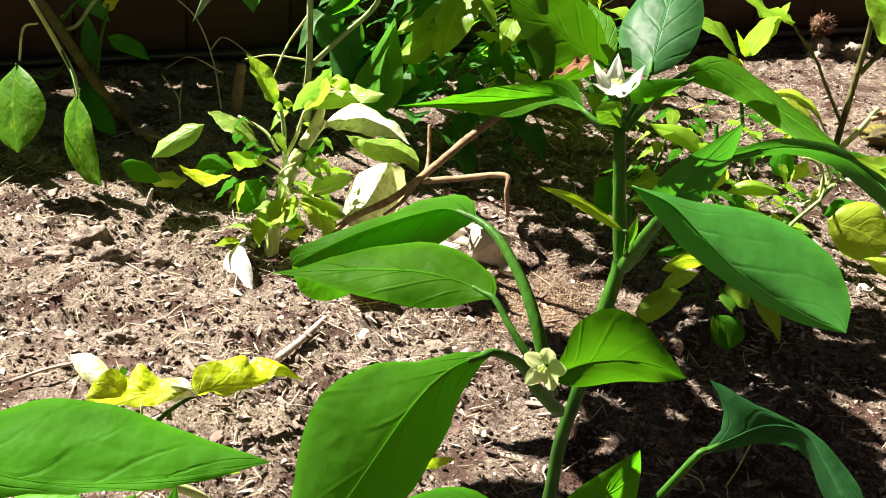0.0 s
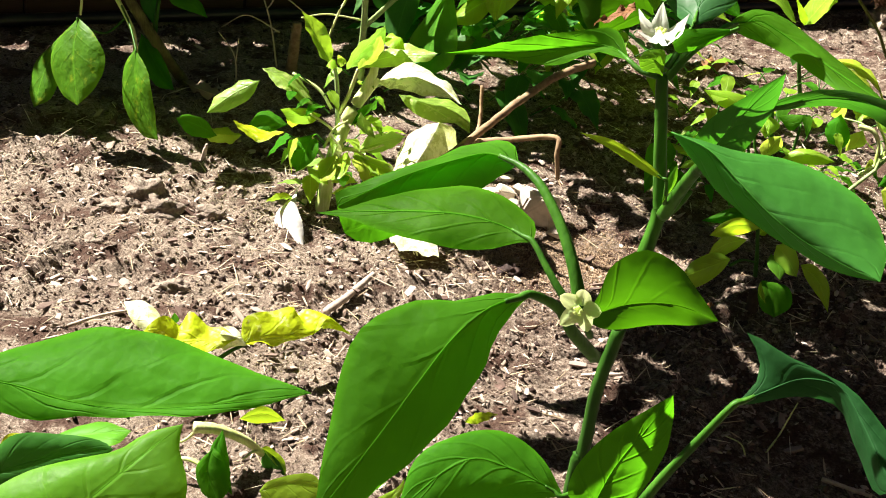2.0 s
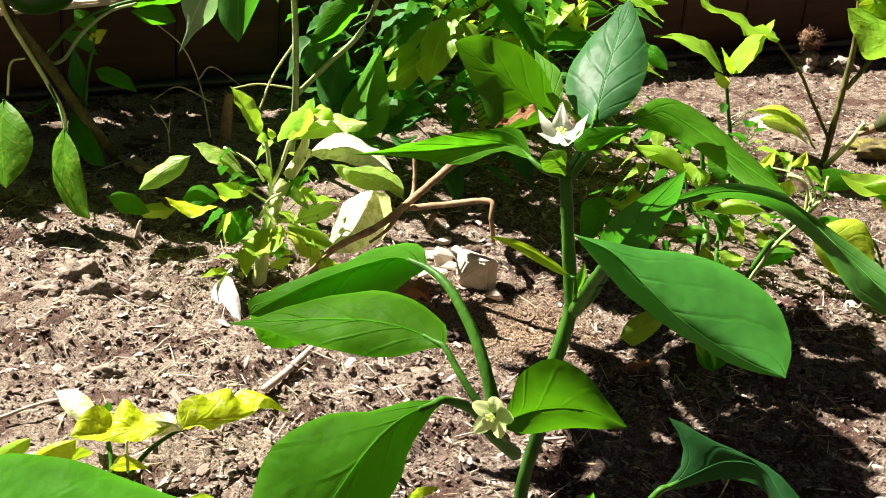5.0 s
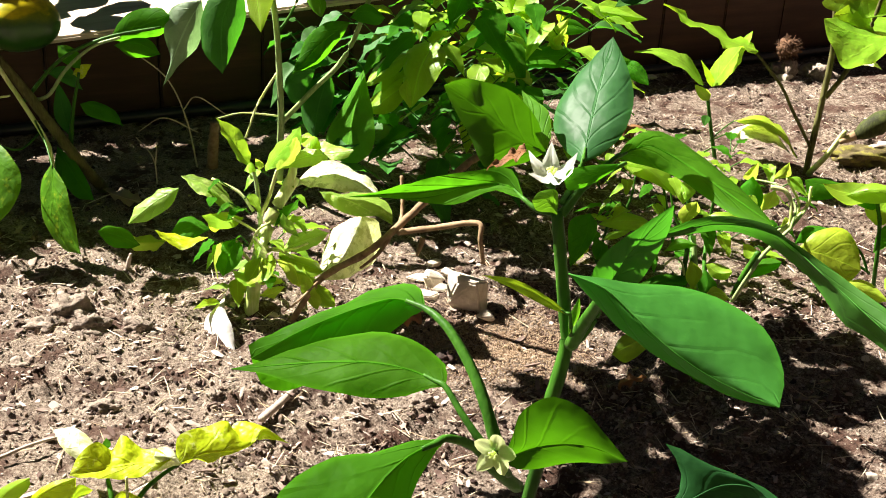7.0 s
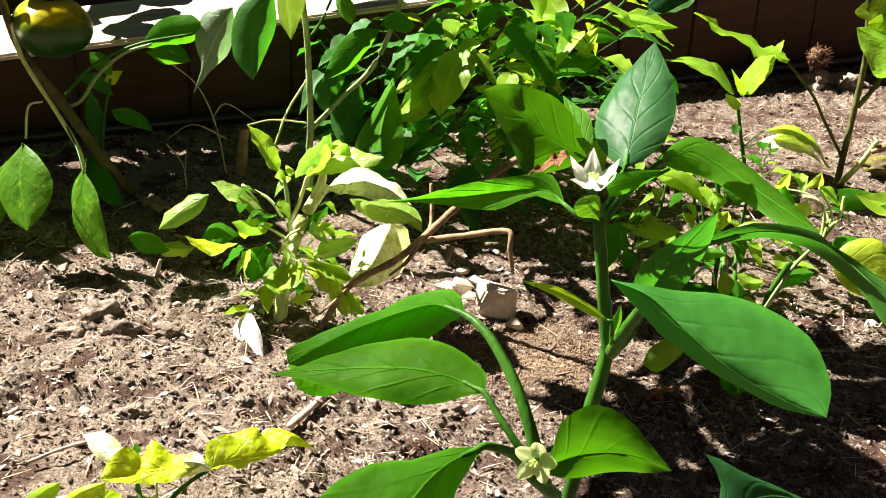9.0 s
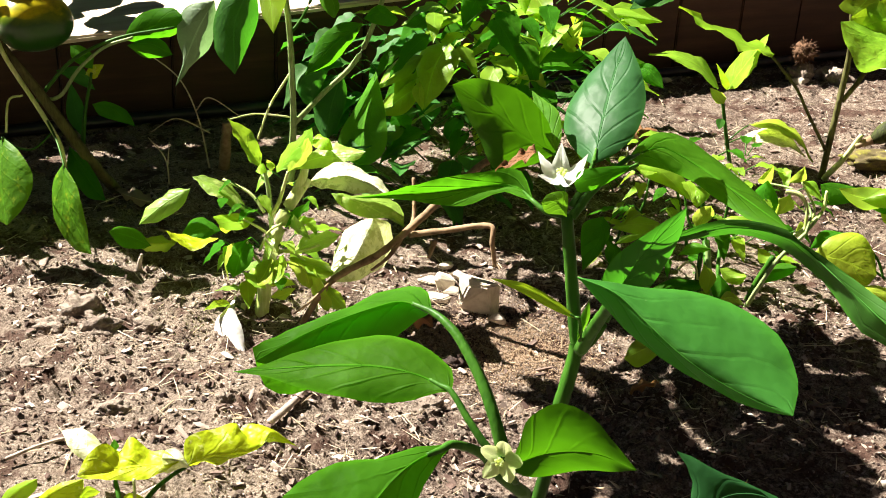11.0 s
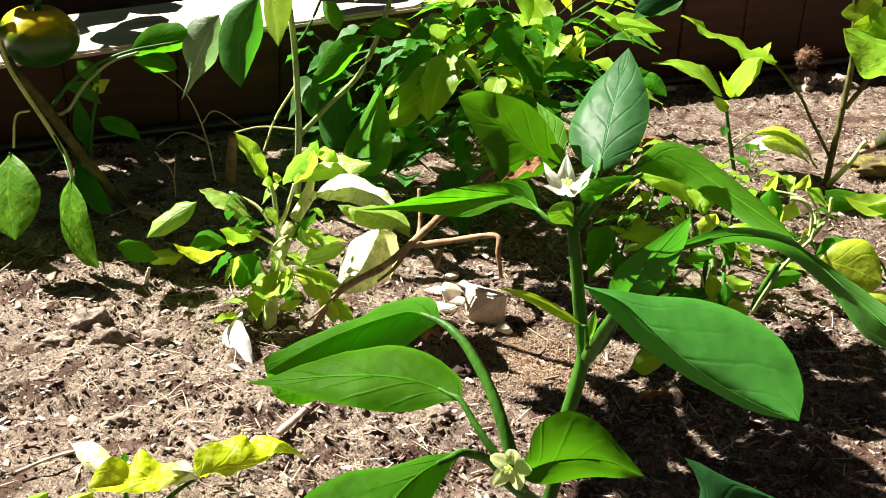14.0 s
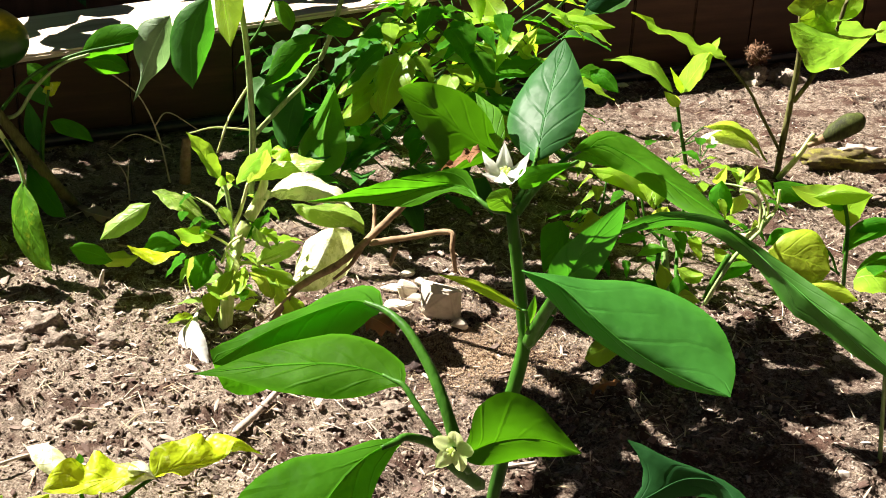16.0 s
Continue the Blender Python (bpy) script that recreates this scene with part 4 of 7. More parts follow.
sheet(yellow_seedling, [(-0.2706, 0.86, 0.0582), (-0.2682, 0.865, 0.0639), (-0.2682, 0.87, 0.0701)], [(-0.2717, 0.865, 0.0637)], [(-0.263, 0.865, 0.0654)], GREEN, wave=1)
sheet(yellow_seedling, [(-0.3427, 0.845, 0.0035), (-0.3172, 0.845, 0.0277), (-0.2898, 0.845, 0.0434)], [(-0.3257, 0.8502, 0.0253), (-0.3071, 0.8502, 0.0356)], [(-0.3182, 0.845, 0.0051), (-0.294, 0.845, 0.022)], CURL, wave=0.8)
sheet(yellow_seedling, [(-0.3692, 0.84, 0.0085), (-0.3467, 0.84, 0.0312), (-0.3289, 0.84, 0.0443)], [(-0.3591, 0.8452, 0.0266), (-0.343, 0.8452, 0.0367)], [(-0.3482, 0.84, 0.016), (-0.3316, 0.84, 0.0322)], FRESH, wave=0.8)
sheet(yellow_seedling, [(-0.2949, 0.84, 0.0226), (-0.2839, 0.84, 0.0354), (-0.274, 0.84, 0.0342)], [(-0.2861, 0.84, 0.0394)], [(-0.282, 0.84, 0.0277)], FRESH, wave=1)
sheet(yellow_seedling, [(-0.2584, 0.835, 0.0227), (-0.2455, 0.835, 0.0296), (-0.2233, 0.835, 0.0268)], [(-0.2474, 0.835, 0.0384), (-0.2328, 0.835, 0.0334)], [(-0.2486, 0.835, 0.0203)], CURL, wave=1)
stalk(yellow_seedling, "pale_stem", [(-0.2096, 0.73, 0.0525), (-0.191, 0.7367, 0.0485), (-0.1697, 0.7433, 0.0359), (-0.1571, 0.75, 0.0198)], .0050, .0032, STEM_PALE)
stalk(yellow_seedling, "thin_shoot", [(-0.2274, 0.72, 0.0237), (-0.208, 0.7133, 0.0332), (-0.1917, 0.7067, 0.0278), (-0.1763, 0.7, 0.002)], .0022, .0016, STEM_PALE)
stalk(yellow_seedling, "thin_shoot", [(-0.1571, 0.75, 0.0227), (-0.1632, 0.74, 0.0281), (-0.1685, 0.73, 0.0275)], .0015, .0010, STEM_PALE)
stalk(yellow_seedling, "thin_shoot", [(-0.2109, 0.75, 0.0378), (-0.219, 0.75, 0.0268), (-0.2266, 0.75, 0.0198)], .0016, .0012, STEM_PALE)
sheet(yellow_seedling, [(-0.1896, 0.8, 0.0145), (-0.1691, 0.8, 0.0237), (-0.1484, 0.8, 0.0194)], [(-0.1789, 0.8, 0.0257), (-0.1654, 0.8, 0.0314)], [(-0.1738, 0.8, 0.0123)], FRESH, wave=0.5)
sheet(yellow_seedling, [(-0.1881, 0.71, 0.0506), (-0.1898, 0.7, 0.0333), (-0.1772, 0.69, 0.013)], [(-0.1997, 0.7033, 0.0346), (-0.1934, 0.6967, 0.0159)], [(-0.1796, 0.7033, 0.0489), (-0.1702, 0.6967, 0.0282)], GREEN, arch=0.2)
sheet(yellow_seedling, [(-0.1829, 0.72, 0.062), (-0.1859, 0.71, 0.0427), (-0.1697, 0.7, 0.0145)], [(-0.1913, 0.7133, 0.0448), (-0.185, 0.7067, 0.0233)], [(-0.1757, 0.71, 0.0445)], GREEN, arch=0.2)
sheet(yellow_seedling, [(-0.1562, 0.75, 0.024), (-0.1464, 0.745, 0.0139), (-0.1358, 0.74, 0.0063)], [(-0.1571, 0.7467, 0.0126), (-0.1495, 0.7433, 0.0031)], [(-0.1433, 0.7467, 0.0229), (-0.1358, 0.7433, 0.0152)], DEEP, arch=0.2)
sheet(yellow_seedling, [(-0.1581, 0.75, 0.026), (-0.1443, 0.745, 0.02), (-0.1349, 0.74, 0.0076)], [(-0.1519, 0.7467, 0.0307), (-0.1379, 0.7433, 0.0224)], [(-0.1489, 0.745, 0.0193)], FRESH, wave=.5)
sheet(yellow_seedling, [(-0.3711, 0.72, 0.0099), (-0.3492, 0.72, 0.022), (-0.3317, 0.72, 0.0277)], [(-0.3603, 0.72, 0.0274), (-0.3416, 0.72, 0.0305)], [(-0.3574, 0.72, 0.0065), (-0.3381, 0.72, 0.0165)], CURL, wave=1)

# pale pepper
pale_pepper = thing("pepper_plant", (-0.205, 1.259, 0), "sickly pepper plant with bleached, blotched leaves", "pepper plant", "plants of the bed")
stalk(pale_pepper, "main_stem", [(-0.207, 1.272, -0.01), (-0.197, 1.27, 0.063), (-0.179, 1.27, 0.126), (-0.153, 1.29, 0.17)], .0092, .0074, STEM_PALE)
stalk(pale_pepper, "upper_stem", [(-0.1696, 1.285, 0.1413), (-0.1578, 1.283, 0.1713), (-0.1529, 1.282, 0.1912), (-0.1474, 1.28, 0.2109)], .0072, .0026, STEM_PALE)
stalk(pale_pepper, "leaf_stalk", [(-0.1962, 1.28, 0.1177), (-0.1836, 1.275, 0.1458), (-0.1725, 1.27, 0.1838)], .0030, .0020, STEM_PALE)
stalk(pale_pepper, "leaf_stalk", [(-0.1835, 1.27, 0.0821), (-0.1582, 1.26, 0.0866), (-0.1334, 1.25, 0.1012)], .0022, .0014, STEM_PALE)
stalk(pale_pepper, "leaf_stalk", [(-0.2009, 1.27, 0.0586), (-0.2111, 1.26, 0.0775), (-0.2183, 1.25, 0.0999)], .0022, .0014, STEM_PALE)
stalk(pale_pepper, "side_shoot", [(-0.1932, 1.275, 0.0794), (-0.1945, 1.278, 0.1222), (-0.1986, 1.282, 0.1603), (-0.2041, 1.285, 0.1823)], .0036, .0022, STEM_SAGE)
stalk(pale_pepper, "leaf_stalk", [(-0.2028, 1.28, 0.1268), (-0.2218, 1.29, 0.1465), (-0.2553, 1.3, 0.1582)], .0022, .0018, STEM_PALE)
stalk(pale_pepper, "leaf_stalk", [(-0.1881, 1.27, 0.0967), (-0.2059, 1.265, 0.1124), (-0.2249, 1.26, 0.125)], .0020, .0014, STEM_PALE)
stalk(pale_pepper, "leaf_stalk", [(-0.1869, 1.27, 0.0782), (-0.1711, 1.265, 0.0851), (-0.1501, 1.26, 0.0722), (-0.14, 1.255, 0.0467), (-0.1351, 1.25, 0.0129)], .0022, .0018, STEM_PALE)
stalk(pale_pepper, "leaf_stalk", [(-0.1649, 1.285, 0.1502), (-0.149, 1.292, 0.1612), (-0.1229, 1.3, 0.1628)], .0036, .0022, STEM_SAGE)
stalk(pale_pepper, "leaf_stalk", [(-0.1715, 1.285, 0.1678), (-0.1669, 1.278, 0.1884), (-0.1559, 1.27, 0.2021)], .0040, .0026, STEM_SAGE)
stalk(pale_pepper, "leaf_stalk", [(-0.2064, 1.265, 0.083), (-0.1946, 1.258, 0.1104), (-0.1779, 1.25, 0.1261)], .0018, .0012, STEM_PALE)
sheet(pale_pepper, [(-0.2051, 1.29, 0.1761), (-0.2241, 1.288, 0.2056), (-0.2452, 1.285, 0.2404)], [(-0.2295, 1.314, 0.1847), (-0.2434, 1.313, 0.213)], [(-0.206, 1.278, 0.2014), (-0.2092, 1.272, 0.2225), (-0.2265, 1.276, 0.2355)], LIME, wave=2.0, quilt=2.5)
sheet(pale_pepper, [(-0.1882, 1.285, 0.1761), (-0.1668, 1.278, 0.208), (-0.1448, 1.27, 0.2397)], [(-0.19, 1.306, 0.1856), (-0.1702, 1.301, 0.211)], [(-0.1621, 1.267, 0.1966), (-0.1425, 1.262, 0.2242)], LIME, wave=2.0, quilt=2.5)
sheet(pale_pepper, [(-0.1725, 1.27, 0.1838), (-0.1552, 1.265, 0.2074), (-0.1474, 1.26, 0.23)], [(-0.1745, 1.284, 0.1962), (-0.162, 1.281, 0.2155)], [(-0.1511, 1.249, 0.2028), (-0.1417, 1.246, 0.2201)], YELLOW, wave=2.0, quilt=2.5)
sheet(pale_pepper, [(-0.1746, 1.275, 0.1847), (-0.1393, 1.268, 0.203), (-0.1059, 1.262, 0.2113), (-0.0808, 1.255, 0.219)], [(-0.1546, 1.284, 0.2022), (-0.1282, 1.285, 0.2145), (-0.1007, 1.274, 0.2176)], [(-0.1452, 1.263, 0.1914), (-0.1116, 1.255, 0.2037), (-0.092, 1.253, 0.2096)], BLEACH, wave=2.2, n=18)
sheet(pale_pepper, [(-0.1461, 1.27, 0.2199), (-0.1254, 1.26, 0.2312), (-0.1177, 1.25, 0.2201)], [(-0.1376, 1.28, 0.2294)], [(-0.1326, 1.24, 0.224)], FRESH, wave=1.5)
sheet(pale_pepper, [(-0.1527, 1.29, 0.1627), (-0.1171, 1.277, 0.1803), (-0.0794, 1.263, 0.1789), (-0.0465, 1.25, 0.1634)], [(-0.1331, 1.3, 0.1824), (-0.1065, 1.302, 0.1878), (-0.0766, 1.294, 0.1774), (-0.0569, 1.276, 0.1671)], [(-0.129, 1.266, 0.1667), (-0.0911, 1.25, 0.17), (-0.0594, 1.246, 0.1692)], PALE, arch=0.08, wave=2.0, quilt=2.5, label="sun-bleached leaf with grey specks")
sheet(pale_pepper, [(-0.1255, 1.3, 0.1481), (-0.0869, 1.28, 0.1458), (-0.034, 1.26, 0.1259)], [(-0.0891, 1.304, 0.1471), (-0.0533, 1.3, 0.1464), (-0.0384, 1.284, 0.1375)], [(-0.1072, 1.283, 0.1355), (-0.0776, 1.27, 0.1308), (-0.0478, 1.263, 0.1368)], BLEACH, wave=2.0, quilt=2.5)
sheet(pale_pepper, [(-0.0731, 1.3, 0.1195), (-0.0826, 1.28, 0.0985), (-0.0959, 1.26, 0.0754), (-0.1139, 1.24, 0.0584)], [(-0.0973, 1.327, 0.1001), (-0.1212, 1.33, 0.067), (-0.1251, 1.297, 0.0466)], [(-0.0533, 1.317, 0.1053), (-0.0506, 1.324, 0.0724), (-0.0611, 1.312, 0.0493), (-0.0865, 1.281, 0.0449)], PALE, arch=0.1, wave=2.0, quilt=2.5)
sheet(pale_pepper, [(-0.2927, 1.3, 0.1597), (-0.2569, 1.29, 0.1503), (-0.2245, 1.28, 0.1271)], [(-0.2712, 1.311, 0.1563), (-0.2395, 1.304, 0.1423)], [(-0.2709, 1.276, 0.1512), (-0.2398, 1.269, 0.1362)], BLEACH, arch=0.15, wave=2.0, quilt=2.5)
sheet(pale_pepper, [(-0.3002, 1.32, 0.1365), (-0.3313, 1.31, 0.1178), (-0.3606, 1.3, 0.0933)], [(-0.3275, 1.331, 0.1279), (-0.3565, 1.324, 0.1048)], [(-0.3101, 1.313, 0.1147), (-0.3372, 1.307, 0.0964)], BLEACH, arch=0.15, wave=2.0, quilt=2.5)
sheet(pale_pepper, [(-0.3582, 1.34, 0.0473), (-0.3819, 1.33, 0.0627), (-0.4054, 1.32, 0.0733)], [(-0.3814, 1.359, 0.0596), (-0.401, 1.353, 0.066)], [(-0.3715, 1.32, 0.0504), (-0.3919, 1.314, 0.0584)], GREEN, arch=0.15, wave=2.0, quilt=2.5)
sheet(pale_pepper, [(-0.2582, 1.28, 0.0898), (-0.2876, 1.27, 0.085), (-0.3176, 1.26, 0.1044)], [(-0.2833, 1.291, 0.0838), (-0.3091, 1.284, 0.0911)], [(-0.2846, 1.256, 0.0824), (-0.3039, 1.249, 0.0974)], CURL, wave=1.5)
sheet(pale_pepper, [(-0.2616, 1.31, 0.0873), (-0.2856, 1.305, 0.0896), (-0.3114, 1.3, 0.0766)], [(-0.2872, 1.333, 0.0932), (-0.3058, 1.329, 0.0874)], [(-0.2793, 1.294, 0.0812), (-0.2974, 1.29, 0.0778)], GREEN, arch=0.15, wave=2.0, quilt=2.5)
sheet(pale_pepper, [(-0.212, 1.27, 0.1216), (-0.2384, 1.26, 0.1213), (-0.2588, 1.25, 0.13)], [(-0.2408, 1.29, 0.1192)], [(-0.2233, 1.25, 0.1161), (-0.2433, 1.244, 0.1178)], FRESH, wave=1.2)
sheet(pale_pepper, [(-0.2477, 1.27, 0.1006), (-0.2419, 1.26, 0.1161), (-0.2523, 1.25, 0.1247)], [(-0.2434, 1.29, 0.1013)], [(-0.2489, 1.245, 0.1169)], FRESH, wave=1.2)
sheet(pale_pepper, [(-0.2201, 1.26, 0.0991), (-0.2268, 1.25, 0.0796), (-0.2336, 1.24, 0.0572)], [(-0.2428, 1.271, 0.0843), (-0.249, 1.264, 0.0623)], [(-0.2079, 1.236, 0.0957), (-0.2137, 1.229, 0.078)], GREEN, arch=0.2)
sheet(pale_pepper, [(-0.2337, 1.25, 0.099), (-0.2447, 1.245, 0.0786), (-0.2391, 1.24, 0.0517)], [(-0.2507, 1.265, 0.0804)], [(-0.2381, 1.225, 0.0771)], YELLOW, wave=2.2, quilt=2.5)
sheet(pale_pepper, [(-0.1706, 1.27, 0.0792), (-0.1407, 1.26, 0.0993), (-0.1075, 1.25, 0.1165)], [(-0.1508, 1.281, 0.1002), (-0.1262, 1.274, 0.1089)], [(-0.135, 1.263, 0.0872), (-0.1175, 1.257, 0.1029)], BLEACH, wave=2.2, quilt=2.5)
sheet(pale_pepper, [(-0.1718, 1.26, 0.0784), (-0.1421, 1.25, 0.0743), (-0.114, 1.24, 0.0702)], [(-0.1472, 1.279, 0.0726), (-0.1244, 1.273, 0.0657)], [(-0.1522, 1.24, 0.0693), (-0.1279, 1.234, 0.065)], FRESH, wave=2.2, quilt=2.5)
sheet(pale_pepper, [(-0.1717, 1.25, 0.0784), (-0.1501, 1.24, 0.074), (-0.1408, 1.23, 0.0527)], [(-0.1562, 1.269, 0.0721), (-0.1396, 1.263, 0.0544)], [(-0.1608, 1.23, 0.0734), (-0.1499, 1.224, 0.061)], YELLOW, wave=2.2, quilt=2.5)
sheet(pale_pepper, [(-0.18, 1.28, 0.1091), (-0.1602, 1.275, 0.1197), (-0.1407, 1.27, 0.1272)], [(-0.1623, 1.29, 0.1192)], [(-0.1585, 1.263, 0.1182)], FRESH, wave=2.2, quilt=2.5)
sheet(pale_pepper, [(-0.1447, 1.26, 0.1035), (-0.1574, 1.255, 0.1158), (-0.1633, 1.25, 0.1391)], [(-0.1697, 1.27, 0.1124)], [(-0.1478, 1.243, 0.125)], BLEACH, wave=2.2, quilt=2.5)
sheet(pale_pepper, [(-0.1883, 1.245, 0.0841), (-0.1945, 1.232, 0.0689), (-0.2032, 1.22, 0.0582)], [(-0.2098, 1.263, 0.0645), (-0.2134, 1.254, 0.0502)], [(-0.1783, 1.224, 0.0755), (-0.1904, 1.215, 0.0626)], YELLOW, wave=2.0, quilt=2.5)
sheet(pale_pepper, [(-0.1741, 1.24, 0.0916), (-0.1779, 1.225, 0.0771), (-0.1868, 1.21, 0.0654)], [(-0.1902, 1.256, 0.0717), (-0.1942, 1.246, 0.0582)], [(-0.1667, 1.217, 0.085), (-0.1758, 1.207, 0.0718)], FRESH, wave=2.0, quilt=2.5)
sheet(pale_pepper, [(-0.192, 1.24, 0.0493), (-0.1728, 1.23, 0.064), (-0.1567, 1.22, 0.0624)], [(-0.1802, 1.26, 0.0555)], [(-0.1705, 1.215, 0.061)], YELLOW, wave=2.0, quilt=2.5)
sheet(pale_pepper, [(-0.2226, 1.24, 0.0653), (-0.2089, 1.23, 0.0604), (-0.1913, 1.22, 0.0545)], [(-0.2162, 1.259, 0.0552), (-0.2015, 1.253, 0.0502)], [(-0.2124, 1.22, 0.0619), (-0.1981, 1.214, 0.0586)], LIME, wave=2.0, quilt=2.5)
sheet(pale_pepper, [(-0.1891, 1.23, 0.0393), (-0.1718, 1.222, 0.047), (-0.156, 1.215, 0.0604)], [(-0.1768, 1.238, 0.0469)], [(-0.168, 1.21, 0.0472)], YELLOW, wave=2.0, quilt=2.5)
sheet(pale_pepper, [(-0.1381, 1.24, 0.0761), (-0.132, 1.235, 0.0478), (-0.1192, 1.23, 0.024)], [(-0.1433, 1.25, 0.049), (-0.1327, 1.246, 0.0249)], [(-0.1236, 1.226, 0.0577), (-0.1145, 1.223, 0.0413)], YELLOW, wave=2.0, quilt=2.5)
sheet(pale_pepper, [(-0.1253, 1.24, 0.0547), (-0.1145, 1.235, 0.0429), (-0.099, 1.23, 0.0275)], [(-0.1297, 1.25, 0.0348), (-0.1156, 1.246, 0.0206)], [(-0.1103, 1.226, 0.0563), (-0.0985, 1.223, 0.0423)], LIME, wave=2.0, quilt=2.5)
sheet(pale_pepper, [(-0.1764, 1.27, 0.112), (-0.1581, 1.26, 0.1317), (-0.1434, 1.25, 0.1579)], [(-0.1744, 1.28, 0.1263)], [(-0.1487, 1.24, 0.1461)], GREEN, wave=2.2, quilt=2.5)
sheet(pale_pepper, [(-0.1938, 1.255, 0.1881), (-0.2019, 1.25, 0.1949), (-0.2063, 1.245, 0.191)], [(-0.2027, 1.27, 0.1933)], [(-0.1972, 1.23, 0.1942)], LIME, wave=2)
sheet(pale_pepper, [(-0.1911, 1.255, 0.1882), (-0.1876, 1.25, 0.1998), (-0.1931, 1.245, 0.2068)], [(-0.1975, 1.27, 0.1894)], [(-0.1804, 1.23, 0.2046)], YELLOW, wave=2)
sheet(pale_pepper, [(-0.1889, 1.26, 0.064), (-0.1922, 1.245, 0.0927), (-0.1946, 1.23, 0.1171)], [(-0.1997, 1.265, 0.0797)], [(-0.1796, 1.225, 0.1023)], PALE, wave=2.0, quilt=2.5)
crown(pale_pepper, 34, (-0.25, 1.23, 0.02), (-0.13, 1.32, 0.17), [BLEACH, LIME, FRESH, GREEN], .018, .042)

# tall pepper
tall_pepper = thing("pepper_plant", (-0.24, 1.718, 0), "tall leafy green pepper plant by the timber edging", "pepper plant", "plants of the bed")
stalk(tall_pepper, "main_stem", [(-0.242, 1.731, -0.01), (-0.218, 1.62, 0.126), (-0.222, 1.62, 0.253), (-0.23, 1.62, 0.329), (-0.232, 1.62, 0.376)], .0055, .004, STEM_SAGE)
stalk(tall_pepper, "side_branch", [(-0.22, 1.62, 0.126), (-0.173, 1.62, 0.179), (-0.124, 1.63, 0.234), (-0.09, 1.66, 0.326), (-0.084, 1.66, 0.374)], .0042, .0035, STEM_SAGE)
stalk(tall_pepper, "thin_shoot", [(-0.221, 1.62, 0.207), (-0.25, 1.61, 0.158), (-0.267, 1.6, 0.109)], .002, .0016, STEM_PALE)
stalk(tall_pepper, "thin_shoot", [(-0.223, 1.62, 0.139), (-0.271, 1.61, 0.144), (-0.307, 1.6, 0.137)], .0016, .0012, STEM_PALE)
stalk(tall_pepper, "thin_shoot", [(-0.223, 1.62, 0.261), (-0.204, 1.63, 0.288), (-0.18, 1.64, 0.343)], .0025, .0018, STEM)
sheet(tall_pepper, [(-0.2588, 1.55, 0.3488), (-0.2823, 1.535, 0.2961), (-0.2822, 1.52, 0.2265)], [(-0.2976, 1.55, 0.3276), (-0.3143, 1.545, 0.291), (-0.3101, 1.535, 0.253)], [(-0.254, 1.549, 0.3018), (-0.2658, 1.539, 0.2632)], DEEP, arch=0.12, wave=0.7, r=.0014)
sheet(tall_pepper, [(-0.3155, 1.56, 0.3171), (-0.3391, 1.545, 0.2721), (-0.3667, 1.53, 0.202)], [(-0.3561, 1.56, 0.3048), (-0.3674, 1.555, 0.2647), (-0.3565, 1.545, 0.2344)], [(-0.3131, 1.56, 0.2814), (-0.3236, 1.555, 0.2521), (-0.3443, 1.545, 0.2301)], SILVER, arch=0.12, wave=0.9, r=.0014)
sheet(tall_pepper, [(-0.448, 1.57, 0.2515), (-0.4013, 1.56, 0.2763), (-0.3574, 1.55, 0.296)], [(-0.423, 1.572, 0.2885), (-0.3777, 1.565, 0.3027)], [(-0.4256, 1.572, 0.2519), (-0.3704, 1.565, 0.2668)], GREEN, arch=0.1, wave=0.9)
sheet(tall_pepper, [(-0.4413, 1.57, 0.2453), (-0.4068, 1.56, 0.2524), (-0.373, 1.55, 0.2411)], [(-0.4134, 1.572, 0.2587), (-0.3884, 1.565, 0.255)], [(-0.4193, 1.572, 0.2295), (-0.3937, 1.565, 0.2323)], GREEN, arch=0.1)
sheet(tall_pepper, [(-0.2526, 1.58, 0.3685), (-0.2415, 1.57, 0.3209), (-0.2357, 1.56, 0.2756)], [(-0.2648, 1.617, 0.3262), (-0.2585, 1.61, 0.2879)], [(-0.2168, 1.554, 0.3519), (-0.217, 1.54, 0.3189), (-0.2273, 1.544, 0.2931)], FRESH, arch=0.1, wave=0.8)
sheet(tall_pepper, [(-0.1206, 1.64, 0.2783), (-0.1592, 1.62, 0.2503), (-0.1985, 1.6, 0.2085)], [(-0.1528, 1.637, 0.2778), (-0.1806, 1.63, 0.2553), (-0.1915, 1.617, 0.23)], [(-0.1348, 1.635, 0.2525), (-0.1629, 1.622, 0.2215)], GREEN, arch=0.1, wave=0.8)
sheet(tall_pepper, [(-0.1511, 1.65, 0.2026), (-0.1642, 1.63, 0.151), (-0.1689, 1.61, 0.1067)], [(-0.1875, 1.645, 0.1732), (-0.188, 1.632, 0.132)], [(-0.1423, 1.645, 0.1733), (-0.1511, 1.632, 0.1335)], DEEP, arch=0.1)
sheet(tall_pepper, [(-0.0989, 1.63, 0.2126), (-0.1096, 1.595, 0.1554), (-0.1177, 1.56, 0.0931)], [(-0.1359, 1.648, 0.1396), (-0.1551, 1.645, 0.0972), (-0.1409, 1.613, 0.0821)], [(-0.0834, 1.591, 0.1694), (-0.0762, 1.565, 0.1256), (-0.0947, 1.556, 0.0979)], MID, stalk=[(-0.1359, 1.63, 0.2237), (-0.113, 1.63, 0.2272)], arch=0.1, wave=0.9, r=.0014)
